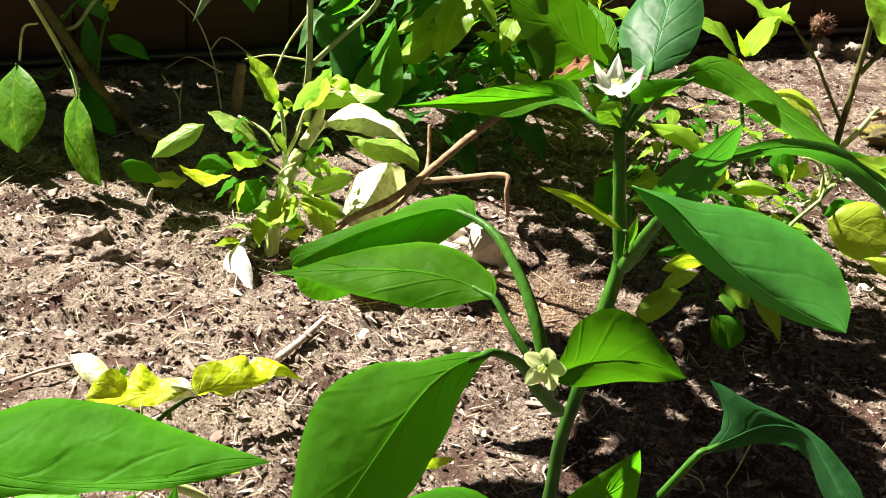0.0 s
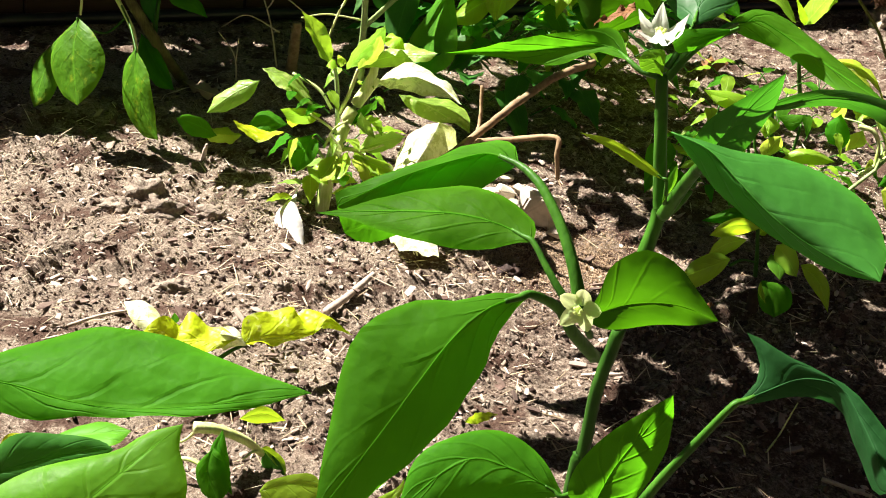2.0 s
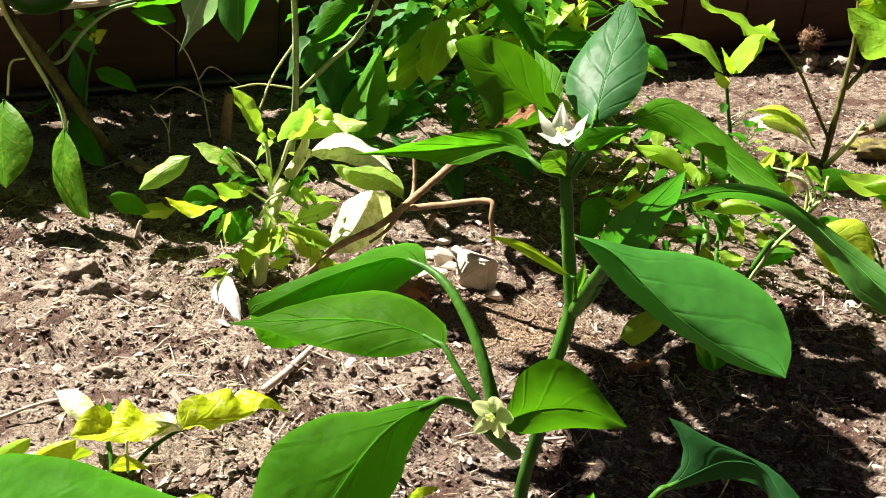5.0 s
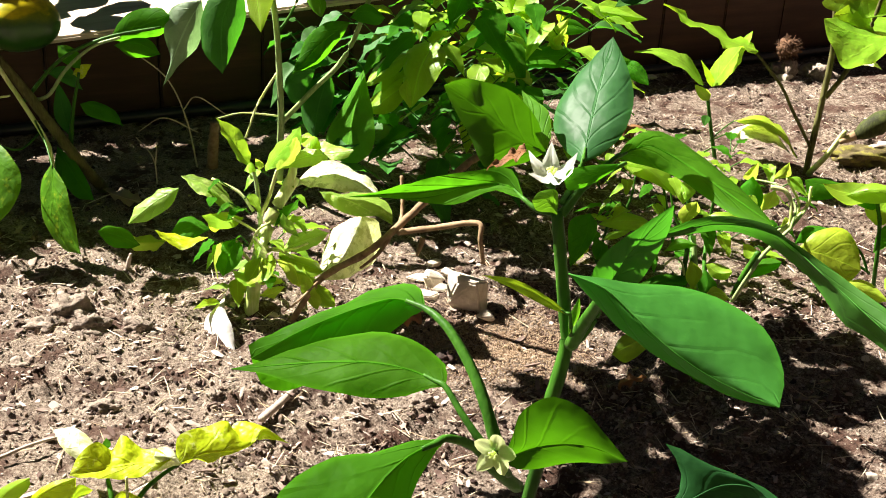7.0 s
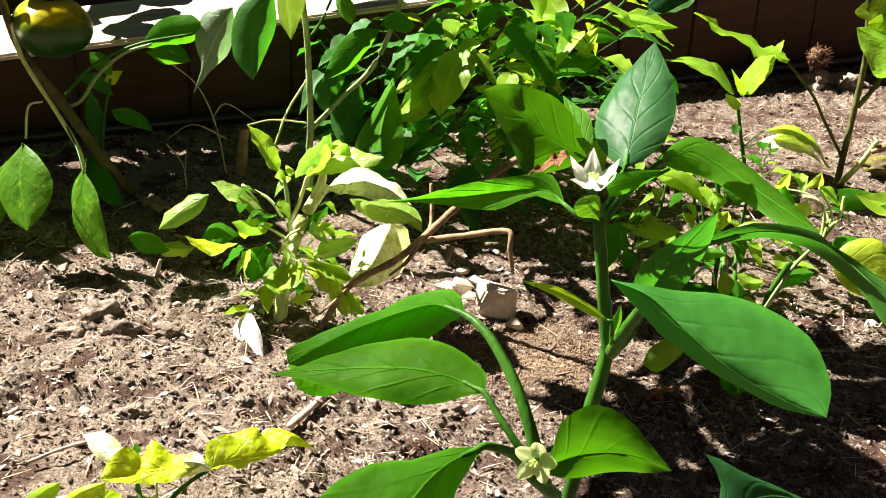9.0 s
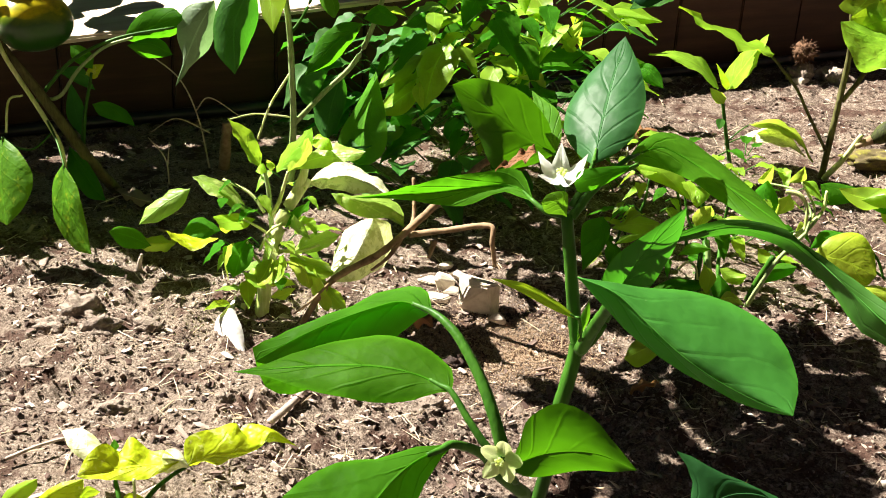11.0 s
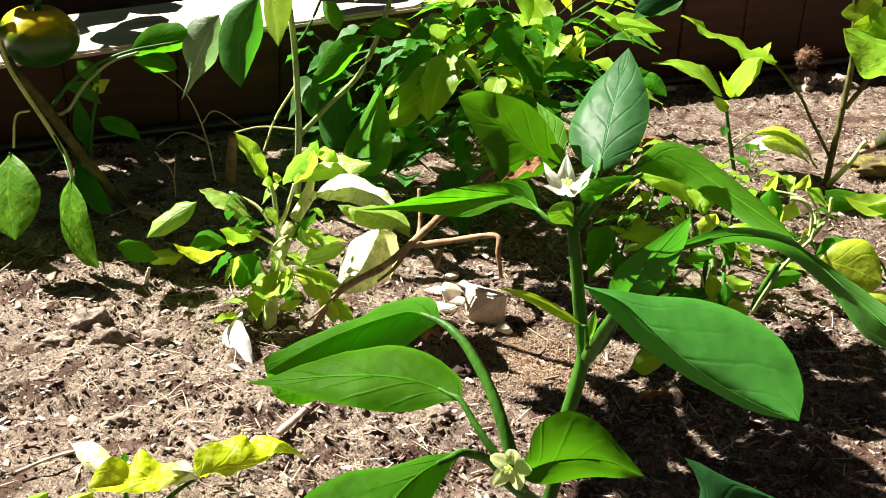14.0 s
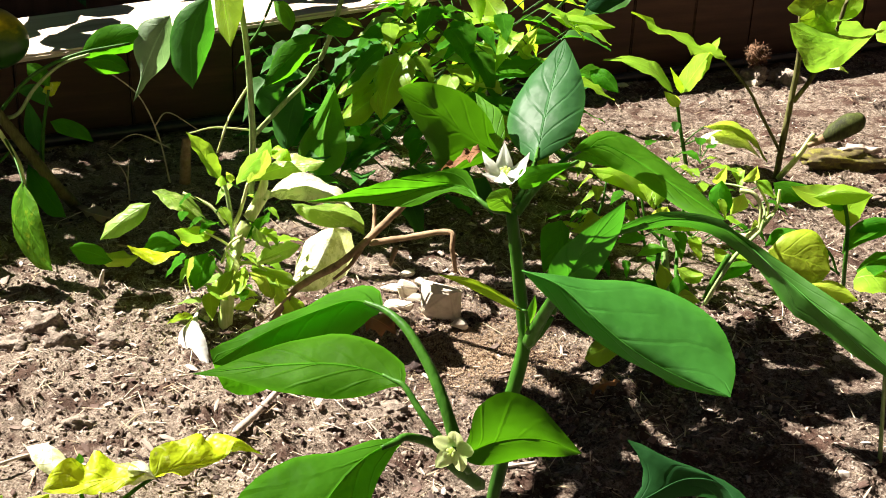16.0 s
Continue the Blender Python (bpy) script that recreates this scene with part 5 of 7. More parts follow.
sheet(tall_pepper, [(0.0035, 1.66, 0.2535), (-0.0161, 1.63, 0.2183), (-0.0268, 1.6, 0.1673)], [(-0.035, 1.683, 0.2344), (-0.0432, 1.663, 0.1893)], [(0.021, 1.614, 0.2407), (0.0008, 1.594, 0.2022)], LIME, arch=0.1, wave=0.7)
sheet(tall_pepper, [(-0.0332, 1.66, 0.2318), (-0.0626, 1.64, 0.2181), (-0.0963, 1.62, 0.1901)], [(-0.0637, 1.69, 0.2212), (-0.088, 1.677, 0.1987)], [(-0.0483, 1.621, 0.2129), (-0.0783, 1.607, 0.1986)], LIME, arch=0.1, wave=0.7)
sheet(tall_pepper, [(-0.0342, 1.65, 0.1891), (-0.0613, 1.63, 0.1741), (-0.0902, 1.61, 0.1523)], [(-0.0658, 1.68, 0.175), (-0.0851, 1.667, 0.1579)], [(-0.0373, 1.611, 0.179), (-0.0592, 1.597, 0.1584)], FRESH, arch=0.1, wave=0.7)
sheet(tall_pepper, [(-0.0354, 1.63, 0.2024), (-0.0343, 1.615, 0.1838), (-0.0284, 1.6, 0.1656)], [(-0.0459, 1.615, 0.1876)], [(-0.0261, 1.615, 0.1841)], YELLOW, wave=0.7)
sheet(tall_pepper, [(-0.1877, 1.66, 0.3205), (-0.1651, 1.64, 0.3092), (-0.1574, 1.62, 0.2896)], [(-0.1682, 1.647, 0.3223), (-0.1539, 1.633, 0.3046)], [(-0.1822, 1.647, 0.3007), (-0.1645, 1.633, 0.2863)], MID, wave=0.7)
sheet(tall_pepper, [(-0.1206, 1.64, 0.2849), (-0.0989, 1.62, 0.2999), (-0.0681, 1.6, 0.2959)], [(-0.0995, 1.627, 0.3081), (-0.0801, 1.613, 0.3037)], [(-0.0993, 1.627, 0.2806), (-0.0782, 1.613, 0.2828)], GREEN, wave=0.7)
sheet(tall_pepper, [(-0.216, 1.64, 0.1736), (-0.2011, 1.625, 0.1998), (-0.1664, 1.61, 0.2137)], [(-0.2101, 1.63, 0.1955), (-0.188, 1.62, 0.216)], [(-0.1983, 1.63, 0.1557), (-0.176, 1.62, 0.1895)], DEEP, arch=.1)
# out-of-view leaves added only to shade the soil around the front stem
shade_canopy(tall_pepper, 26, (-.18, 1.06, .54), (-.05, 1.20, .64), [TEAL], .08, .11)
shade_canopy(tall_pepper, 30, (-.18, 1.38, .54), (-.05, 1.52, .64), [TEAL], .08, .11)
shade_canopy(tall_pepper, 16, (-.05, 1.12, .54), (.24, 1.34, .62), [TEAL], .07, .10)
shade_canopy(tall_pepper, 22, (-.10, 1.34, .54), (.10, 1.50, .62), [TEAL], .07, .10)
shade_canopy(tall_pepper, 75, (-.40, .98, .62), (-.10, 1.18, .72), [TEAL], .08, .11)
shade_canopy(tall_pepper, 75, (-.38, .38, .46), (-.10, .58, .58), [TEAL], .07, .10, True)
shade_canopy(tall_pepper, 26, (-.24, .61, .46), (-.04, .74, .56), [TEAL], .06, .09, True)
shade_canopy(tall_pepper, 80, (-.34, 1.10, .56), (-.12, 1.36, .64), [TEAL], .08, .11)
shade_canopy(tall_pepper, 40, (-.28, 1.48, .46), (-.09, 1.74, .58), [TEAL], .07, .10)
# low leaves added among the others to keep the soil there in shade
crown(tall_pepper, 30, (-0.10, 1.56, 0.03), (0.10, 1.76, 0.15), [DEEP], .06, .09)
crown(tall_pepper, 46, (-0.07, 1.62, 0.11), (0.11, 1.85, 0.30), [GREEN, LIME, FRESH], .06, .095)

# bushy pepper
bushy_pepper = thing("pepper_plant", (0.151, 2.035, 0), "dense green pepper plant against the timber edging", "pepper plant", "plants of the bed")
stalk(bushy_pepper, "main_stem", [(0.151, 2.032, -0.01), (0.137, 1.95, 0.16), (0.135, 1.95, 0.277), (0.136, 1.95, 0.334)], .005, .0035, STEM_SAGE)
stalk(bushy_pepper, "side_branch", [(0.151, 2.035, 0), (0.037, 1.9, 0.16), (-0.026, 1.88, 0.211), (0.01, 1.9, 0.283), (0.02, 1.9, 0.32)], .0042, .003, STEM_SAGE)
stalk(bushy_pepper, "side_branch", [(0.143, 1.95, 0.079), (0.176, 1.93, 0.186), (0.264, 1.92, 0.287), (0.275, 1.92, 0.316)], .003, .002, STEM)
sheet(bushy_pepper, [(0.073, 1.85, 0.2146), (0.1136, 1.825, 0.213), (0.1579, 1.8, 0.209)], [(0.1091, 1.842, 0.2226), (0.136, 1.825, 0.2203)], [(0.11, 1.833, 0.2015), (0.1412, 1.817, 0.2023)], FRESH, wave=.8)
sheet(bushy_pepper, [(0.1255, 1.84, 0.1769), (0.1646, 1.82, 0.1949), (0.2178, 1.8, 0.1911)], [(0.1606, 1.835, 0.2002), (0.1964, 1.822, 0.1984)], [(0.1662, 1.827, 0.1773), (0.197, 1.813, 0.1811)], GREEN, wave=.5)
sheet(bushy_pepper, [(0.0852, 1.84, 0.3309), (0.1085, 1.82, 0.3001), (0.1184, 1.8, 0.269)], [(0.1167, 1.835, 0.3241), (0.1267, 1.822, 0.2959)], [(0.0932, 1.827, 0.3071), (0.1074, 1.813, 0.2836)], FRESH, wave=.8)
sheet(bushy_pepper, [(0.1155, 1.84, 0.2693), (0.1374, 1.82, 0.2653), (0.1638, 1.8, 0.2546)], [(0.1332, 1.835, 0.2727), (0.1554, 1.822, 0.2674)], [(0.1292, 1.827, 0.2581), (0.1516, 1.813, 0.2493)], FRESH, wave=.8)
sheet(bushy_pepper, [(0.2328, 1.84, 0.2756), (0.267, 1.82, 0.2721), (0.3323, 1.8, 0.27)], [(0.2726, 1.835, 0.2799), (0.303, 1.822, 0.2731)], [(0.269, 1.827, 0.258), (0.3031, 1.813, 0.2605)], LIME, wave=.6)
sheet(bushy_pepper, [(0.2854, 1.85, 0.2873), (0.3175, 1.825, 0.3115), (0.3691, 1.8, 0.3289)], [(0.3055, 1.842, 0.3211), (0.3335, 1.825, 0.3289)], [(0.3081, 1.833, 0.2826), (0.3475, 1.817, 0.3099)], TEAL, arch=.1)
sheet(bushy_pepper, [(0.3041, 1.85, 0.186), (0.3258, 1.825, 0.184), (0.3471, 1.8, 0.1636)], [(0.326, 1.833, 0.194), (0.3433, 1.817, 0.1803)], [(0.3098, 1.833, 0.1717), (0.3314, 1.817, 0.163)], GREEN, arch=.1)
sheet(bushy_pepper, [(0.1914, 1.85, 0.2332), (0.2154, 1.825, 0.2491), (0.2446, 1.8, 0.2469)], [(0.2147, 1.825, 0.2582)], [(0.2167, 1.825, 0.2327)], GREEN, arch=.1)
sheet(bushy_pepper, [(0.175, 1.83, 0.1862), (0.1857, 1.815, 0.2136), (0.2083, 1.8, 0.2545)], [(0.1813, 1.82, 0.2168), (0.197, 1.81, 0.2382)], [(0.1955, 1.82, 0.2082), (0.2063, 1.81, 0.234)], YELLOW, arch=.1)
sheet(bushy_pepper, [(0.0404, 1.84, 0.2251), (0.0593, 1.82, 0.2075), (0.0327, 1.8, 0.1931)], [(0.0557, 1.82, 0.2258)], [(0.041, 1.82, 0.2086)], LIME, wave=2)
leaf(bushy_pepper, (0.04, 1.8, 0.218), (0.121, 1.8, 0.221), (0.169, 1.78, 0.218), (0.122, 1.84, 0.227), (0.119, 1.76, 0.215), LIME)
leaf(bushy_pepper, (0.221, 1.8, 0.206), (0.165, 1.78, 0.206), (0.113, 1.76, 0.199), (0.167, 1.81, 0.213), (0.164, 1.75, 0.201), GREEN)
leaf(bushy_pepper, (0.257, 1.85, 0.278), (0.294, 1.85, 0.27), (0.339, 1.85, 0.258), (0.301, 1.87, 0.278), (0.292, 1.83, 0.26), FRESH)
leaf(bushy_pepper, (0.365, 1.86, 0.316), (0.324, 1.85, 0.298), (0.284, 1.832, 0.28), (0.311, 1.87, 0.317), (0.331, 1.83, 0.287), DEEP)
leaf(bushy_pepper, (0.289, 1.859, 0.183), (0.321, 1.85, 0.174), (0.349, 1.823, 0.157), (0.327, 1.87, 0.185), (0.31, 1.83, 0.168), GREEN)
leaf(bushy_pepper, (0.119, 1.868, 0.311), (0.142, 1.84, 0.281), (0.163, 1.797, 0.256), (0.13, 1.85, 0.264), (0.162, 1.83, 0.288), FRESH)
leaf(bushy_pepper, (0.177, 1.83, 0.22), (0.197, 1.82, 0.241), (0.21, 1.82, 0.26), (0.193, 1.83, 0.248), (0.207, 1.82, 0.234), YELLOW)
leaf(bushy_pepper, (0.213, 1.82, 0.205), (0.194, 1.81, 0.216), (0.174, 1.81, 0.238), (0.194, 1.82, 0.223), (0.189, 1.81, 0.211), FRESH)
crown(bushy_pepper, 75, (0.00, 1.75, 0.07), (0.28, 2.0, 0.31), [GREEN, FRESH, LIME, GREEN], .06, .095)
crown(bushy_pepper, 80, (-0.26, 1.98, 0.02), (0.30, 2.15, 0.19), [DEEP], .07, .10)

# shaded pepper
shaded_pepper = thing("pepper_plant", (-0.499, 1.646, 0), "drooping pepper plant with hanging leaves and one fruit", "pepper plant", "plants of the bed")
stalk(shaded_pepper, "main_stem", [(-0.496, 1.66, -0.01), (-0.489, 1.55, 0.067), (-0.519, 1.53, 0.128), (-0.554, 1.52, 0.19), (-0.591, 1.51, 0.25), (-0.607, 1.5, 0.316), (-0.617, 1.5, 0.367)], .009, .005, STEM_WOODY)
stalk(shaded_pepper, "side_branch", [(-0.518, 1.5, 0.088), (-0.523, 1.5, 0.123), (-0.549, 1.5, 0.174), (-0.588, 1.5, 0.245), (-0.598, 1.5, 0.294)], .0035, .003, STEM_PALE)
stalk(shaded_pepper, "thin_shoot", [(-0.512, 1.56, 0.08), (-0.5, 1.55, 0.152), (-0.484, 1.54, 0.212)], .003, .002, STEM)
stalk(shaded_pepper, "thin_shoot", [(-0.559, 1.53, 0.171), (-0.507, 1.53, 0.23), (-0.446, 1.54, 0.262), (-0.37, 1.55, 0.279)], .003, .002, STEM)
stalk(shaded_pepper, "thin_shoot", [(-0.595, 1.5, 0.133), (-0.587, 1.5, 0.178), (-0.567, 1.5, 0.187)], .002, .0015, STEM_PALE)
# out-of-view leaves added to darken the soil along the edging
shade_canopy(shaded_pepper, 520, (-1.30, .19, .36), (-.42, .36, .60), [TEAL], .07, .10, True)
shade_canopy(shaded_pepper, 140, (-.70, .34, .40), (-.40, .47, .60), [TEAL], .07, .10, True)
shade_canopy(shaded_pepper, 190, (-1.3, .34, .40), (-.70, .43, .60), [TEAL], .05, .08, True)
shade_canopy(shaded_pepper, 120, (-1.3, .40, .40), (-.78, .51, .60), [TEAL], .06, .09, True)
shade_canopy(shaded_pepper, 30, (-.74, .45, .42), (-.52, .54, .60), [TEAL], .06, .09, True)
# two sparse groups added to throw leaf shadows onto the cap board
shade_canopy(shaded_pepper, 6, (-.50, 2.25, .30), (-.15, 2.46, .36), [TEAL], .15, .20)
shade_canopy(shaded_pepper, 10, (-1.02, 2.02, .30), (-.46, 2.34, .35), [TEAL], .15, .20)
shade_canopy(shaded_pepper, 90, (-1.3, .30, .40), (-.62, .46, .60), [TEAL], .08, .11, True)
shade_canopy(shaded_pepper, 18, (-.80, 1.54, .42), (-.60, 1.68, .50), [TEAL], .07, .10)

# low bush
low_bush = thing("pepper_plant", (0.373, 1.427, 0), "low bushy pepper plant with many small leaves", "pepper plant", "plants of the bed")
stalk(low_bush, "main_stem", [(0.375, 1.439, -0.01), (0.381, 1.52, 0.029), (0.37, 1.53, 0.094), (0.363, 1.54, 0.133)], .004, .003, STEM)
stalk(low_bush, "side_branch", [(0.357, 1.426, 0), (0.358, 1.53, 0.015), (0.337, 1.55, 0.094)], .003, .002, STEM)
stalk(low_bush, "side_branch", [(0.385, 1.427, 0), (0.4, 1.5, 0.029), (0.403, 1.5, 0.106)], .003, .002, STEM)
stalk(low_bush, "leaf_stalk", [(0.3523, 1.37, -0.01), (0.3471, 1.38, 0.0246), (0.3491, 1.39, 0.061)], .0045, .0030, STEM)
stalk(low_bush, "leaf_stalk", [(0.3655, 1.37, -0.0078), (0.3622, 1.385, 0.0311), (0.3569, 1.4, 0.0732)], .0050, .0032, STEM_SAGE)
stalk(low_bush, "leaf_stalk", [(0.4152, 1.38, -0.0057), (0.4227, 1.37, 0.0325), (0.434, 1.36, 0.0713)], .0050, .0038, STEM)
stalk(low_bush, "leaf_stalk", [(0.3181, 1.37, 0.0427), (0.3287, 1.37, 0.0529), (0.3397, 1.37, 0.0469), (0.3447, 1.37, 0.0292)], .0018, .0014, STEM_PALE)
stalk(low_bush, "leaf_stalk", [(0.2659, 1.45, 0.0648), (0.2793, 1.46, 0.0986), (0.2839, 1.47, 0.1277)], .0022, .0014, STEM)
stalk(low_bush, "leaf_stalk", [(0.3635, 1.45, 0.0521), (0.3437, 1.46, 0.0722), (0.3335, 1.47, 0.1092)], .0024, .0016, STEM)
stalk(low_bush, "leaf_stalk", [(0.2374, 1.43, 0.0136), (0.2436, 1.43, 0.0474), (0.2474, 1.43, 0.0723)], .0022, .0016, STEM)
sheet(low_bush, [(0.2347, 1.43, 0.0702), (0.2664, 1.42, 0.0822), (0.3006, 1.41, 0.0853)], [(0.2614, 1.432, 0.0876), (0.283, 1.425, 0.0888)], [(0.2661, 1.423, 0.0661), (0.2873, 1.417, 0.0714)], LIME, arch=.1)
sheet(low_bush, [(0.222, 1.43, 0.086), (0.2181, 1.415, 0.0594), (0.1989, 1.4, 0.0191)], [(0.197, 1.429, 0.0749), (0.1954, 1.419, 0.0462)], [(0.2327, 1.42, 0.071), (0.2213, 1.41, 0.0428)], GREEN, arch=.1)
sheet(low_bush, [(0.2374, 1.4, 0.0601), (0.2532, 1.39, 0.0772), (0.2731, 1.38, 0.0862)], [(0.2475, 1.4, 0.0727)], [(0.2577, 1.39, 0.0693)], LIME, arch=.1)
sheet(low_bush, [(0.2326, 1.42, 0.0554), (0.2401, 1.41, 0.0436), (0.2325, 1.4, 0.0312)], [(0.228, 1.42, 0.0387)], [(0.2478, 1.413, 0.0466), (0.2444, 1.407, 0.0328)], GREEN, arch=.1)
sheet(low_bush, [(0.2591, 1.47, 0.147), (0.2969, 1.455, 0.1426), (0.3357, 1.44, 0.1111)], [(0.306, 1.469, 0.1477), (0.3306, 1.459, 0.1313)], [(0.2773, 1.46, 0.1335), (0.3095, 1.45, 0.124)], FRESH, arch=.1)
sheet(low_bush, [(0.3356, 1.47, 0.1241), (0.349, 1.455, 0.1172), (0.346, 1.44, 0.1009)], [(0.355, 1.469, 0.1205), (0.3655, 1.459, 0.1132)], [(0.3368, 1.455, 0.111)], LIME, arch=.1)
sheet(low_bush, [(0.3603, 1.46, 0.1264), (0.3778, 1.45, 0.1227), (0.3925, 1.44, 0.1391)], [(0.375, 1.46, 0.131)], [(0.3791, 1.45, 0.1122)], GREEN, arch=.1)
sheet(low_bush, [(0.3465, 1.42, 0.0789), (0.3507, 1.415, 0.099), (0.3579, 1.41, 0.1173)], [(0.3383, 1.425, 0.0927), (0.3463, 1.422, 0.1089)], [(0.3638, 1.415, 0.1011)], YELLOW, arch=.1)
sheet(low_bush, [(0.2964, 1.42, 0.0605), (0.3159, 1.41, 0.0754), (0.3327, 1.4, 0.0762)], [(0.3133, 1.42, 0.0792)], [(0.3172, 1.41, 0.0632)], GREEN, arch=.1)
sheet(low_bush, [(0.3645, 1.42, 0.0789), (0.3953, 1.41, 0.098), (0.4298, 1.4, 0.0955)], [(0.3864, 1.422, 0.0992), (0.4148, 1.415, 0.0999)], [(0.3981, 1.413, 0.0822), (0.4183, 1.407, 0.0874)], LIME, arch=.1)
sheet(low_bush, [(0.3707, 1.37, 0.0465), (0.3856, 1.36, 0.0404), (0.4017, 1.35, 0.0458)], [(0.3842, 1.372, 0.0478), (0.4001, 1.365, 0.045)], [(0.3792, 1.363, 0.0321), (0.3964, 1.357, 0.0311)], LIME, wave=.8)
sheet(low_bush, [(0.2748, 1.37, 0.0033), (0.31, 1.36, 0.0211), (0.3497, 1.35, 0.0307)], [(0.3078, 1.372, 0.0251), (0.3356, 1.365, 0.031)], [(0.3121, 1.363, 0.0064), (0.3359, 1.357, 0.0148)], GREEN, arch=.1)
sheet(low_bush, [(0.3366, 1.36, 0.0075), (0.348, 1.355, 0.0038), (0.3594, 1.35, 0.023)], [(0.3449, 1.365, 0.0136)], [(0.3543, 1.355, -0)], FRESH, wave=.8)
sheet(low_bush, [(0.3724, 1.37, 0.0385), (0.3746, 1.36, 0.0229), (0.3672, 1.35, 0.0071)], [(0.3634, 1.37, 0.0218)], [(0.3876, 1.36, 0.0194)], GREEN, wave=.8)
sheet(low_bush, [(0.3859, 1.34, -0.0002), (0.3959, 1.33, 0.002), (0.4072, 1.32, -0.0119)], [(0.4003, 1.34, 0.002)], [(0.3919, 1.33, -0.0063)], FRESH, wave=.8)
sheet(low_bush, [(0.4207, 1.37, 0.0258), (0.4385, 1.36, 0.0499), (0.4631, 1.35, 0.0635)], [(0.4373, 1.372, 0.0524), (0.4527, 1.365, 0.0617)], [(0.4412, 1.363, 0.0364), (0.4596, 1.357, 0.0499)], GREEN, arch=.1)
sheet(low_bush, [(0.3209, 1.4, 0.0489), (0.3395, 1.39, 0.0671), (0.3595, 1.38, 0.069)], [(0.3374, 1.4, 0.0683)], [(0.3444, 1.39, 0.0567)], MID, arch=.1)
sheet(low_bush, [(0.4234, 1.4, 0.0662), (0.4337, 1.39, 0.0564), (0.446, 1.38, 0.0573)], [(0.4375, 1.4, 0.0619)], [(0.4272, 1.39, 0.0496)], FRESH, wave=2)
crown(low_bush, 90, (0.22, 1.40, 0.01), (0.50, 1.68, 0.16), [LIME, FRESH, GREEN], .022, .045)

# leaf fall
leaf_fall = thing("pepper_plant", (0.402, 1.344, 0), "small pepper plant with a broad yellow-green leaf", "pepper plant", "plants of the bed")
stalk(leaf_fall, "main_stem", [(0.407, 1.361, -0.01), (0.415, 1.33, 0.046), (0.435, 1.34, 0.078), (0.469, 1.36, 0.106)], .003, .0024, STEM_SAGE)
stalk(leaf_fall, "thin_shoot", [(0.469, 1.36, 0.106), (0.483, 1.4, 0.122), (0.461, 1.42, 0.142), (0.436, 1.44, 0.142)], .0017, .0013, STEM_SAGE)
stalk(leaf_fall, "thin_shoot", [(0.469, 1.36, 0.106), (0.506, 1.42, 0.115), (0.523, 1.46, 0.133)], .0019, .0014, STEM_SAGE)
stalk(leaf_fall, "curled_stalk", [(0.4474, 1.4, 0.1468), (0.4635, 1.393, 0.1453), (0.4736, 1.387, 0.1296), (0.474, 1.38, 0.1008)], .0036, .0022, STEM_PALE)
stalk(leaf_fall, "thin_shoot", [(0.4644, 1.4, 0.0816), (0.4841, 1.407, 0.0958), (0.5025, 1.413, 0.1179), (0.5063, 1.42, 0.1432)], .0032, .0020, STEM_PALE)
stalk(leaf_fall, "thin_shoot", [(0.4883, 1.41, 0.0986), (0.4921, 1.415, 0.1208), (0.4714, 1.42, 0.1537)], .0022, .0014, STEM_PALE)
stalk(leaf_fall, "thin_shoot", [(0.4918, 1.38, 0.0713), (0.5174, 1.375, 0.0857), (0.5457, 1.37, 0.0906), (0.5674, 1.365, 0.0746), (0.5789, 1.36, 0.0501)], .0024, .0018, STEM)
stalk(leaf_fall, "thin_shoot", [(0.5475, 1.36, 0.0536), (0.5629, 1.365, 0.0584), (0.5852, 1.37, 0.0457)], .0022, .0018, STEM)
sheet(leaf_fall, [(0.4278, 1.42, 0.1535), (0.4237, 1.41, 0.1342), (0.4359, 1.4, 0.1149)], [(0.4132, 1.422, 0.134), (0.4201, 1.415, 0.1161)], [(0.4404, 1.413, 0.1368), (0.4422, 1.407, 0.1236)], GREEN, arch=.1)
sheet(leaf_fall, [(0.4423, 1.41, 0.108), (0.4502, 1.405, 0.1214), (0.4539, 1.4, 0.1424)], [(0.443, 1.415, 0.1267)], [(0.4627, 1.405, 0.1219)], YELLOW, arch=.1)
sheet(leaf_fall, [(0.4994, 1.43, 0.1479), (0.5344, 1.415, 0.1431), (0.5928, 1.4, 0.1197)], [(0.5186, 1.429, 0.1516), (0.5655, 1.419, 0.1414)], [(0.5093, 1.42, 0.1243), (0.5494, 1.41, 0.133)], GREEN, arch=.1)
sheet(leaf_fall, [(0.4735, 1.42, 0.1545), (0.4883, 1.41, 0.1463), (0.4961, 1.4, 0.1347)], [(0.4899, 1.42, 0.1536)], [(0.4797, 1.41, 0.1444)], LIME, arch=.1)
sheet(leaf_fall, [(0.4579, 1.43, 0.1471), (0.4684, 1.42, 0.159), (0.4687, 1.41, 0.1782)], [(0.4623, 1.43, 0.1575)], [(0.4762, 1.42, 0.1562)], YELLOW, wave=1)
sheet(leaf_fall, [(0.4346, 1.43, 0.1429), (0.4192, 1.42, 0.157), (0.4288, 1.41, 0.1766)], [(0.4176, 1.43, 0.1478)], [(0.4335, 1.42, 0.16)], YELLOW, wave=1)
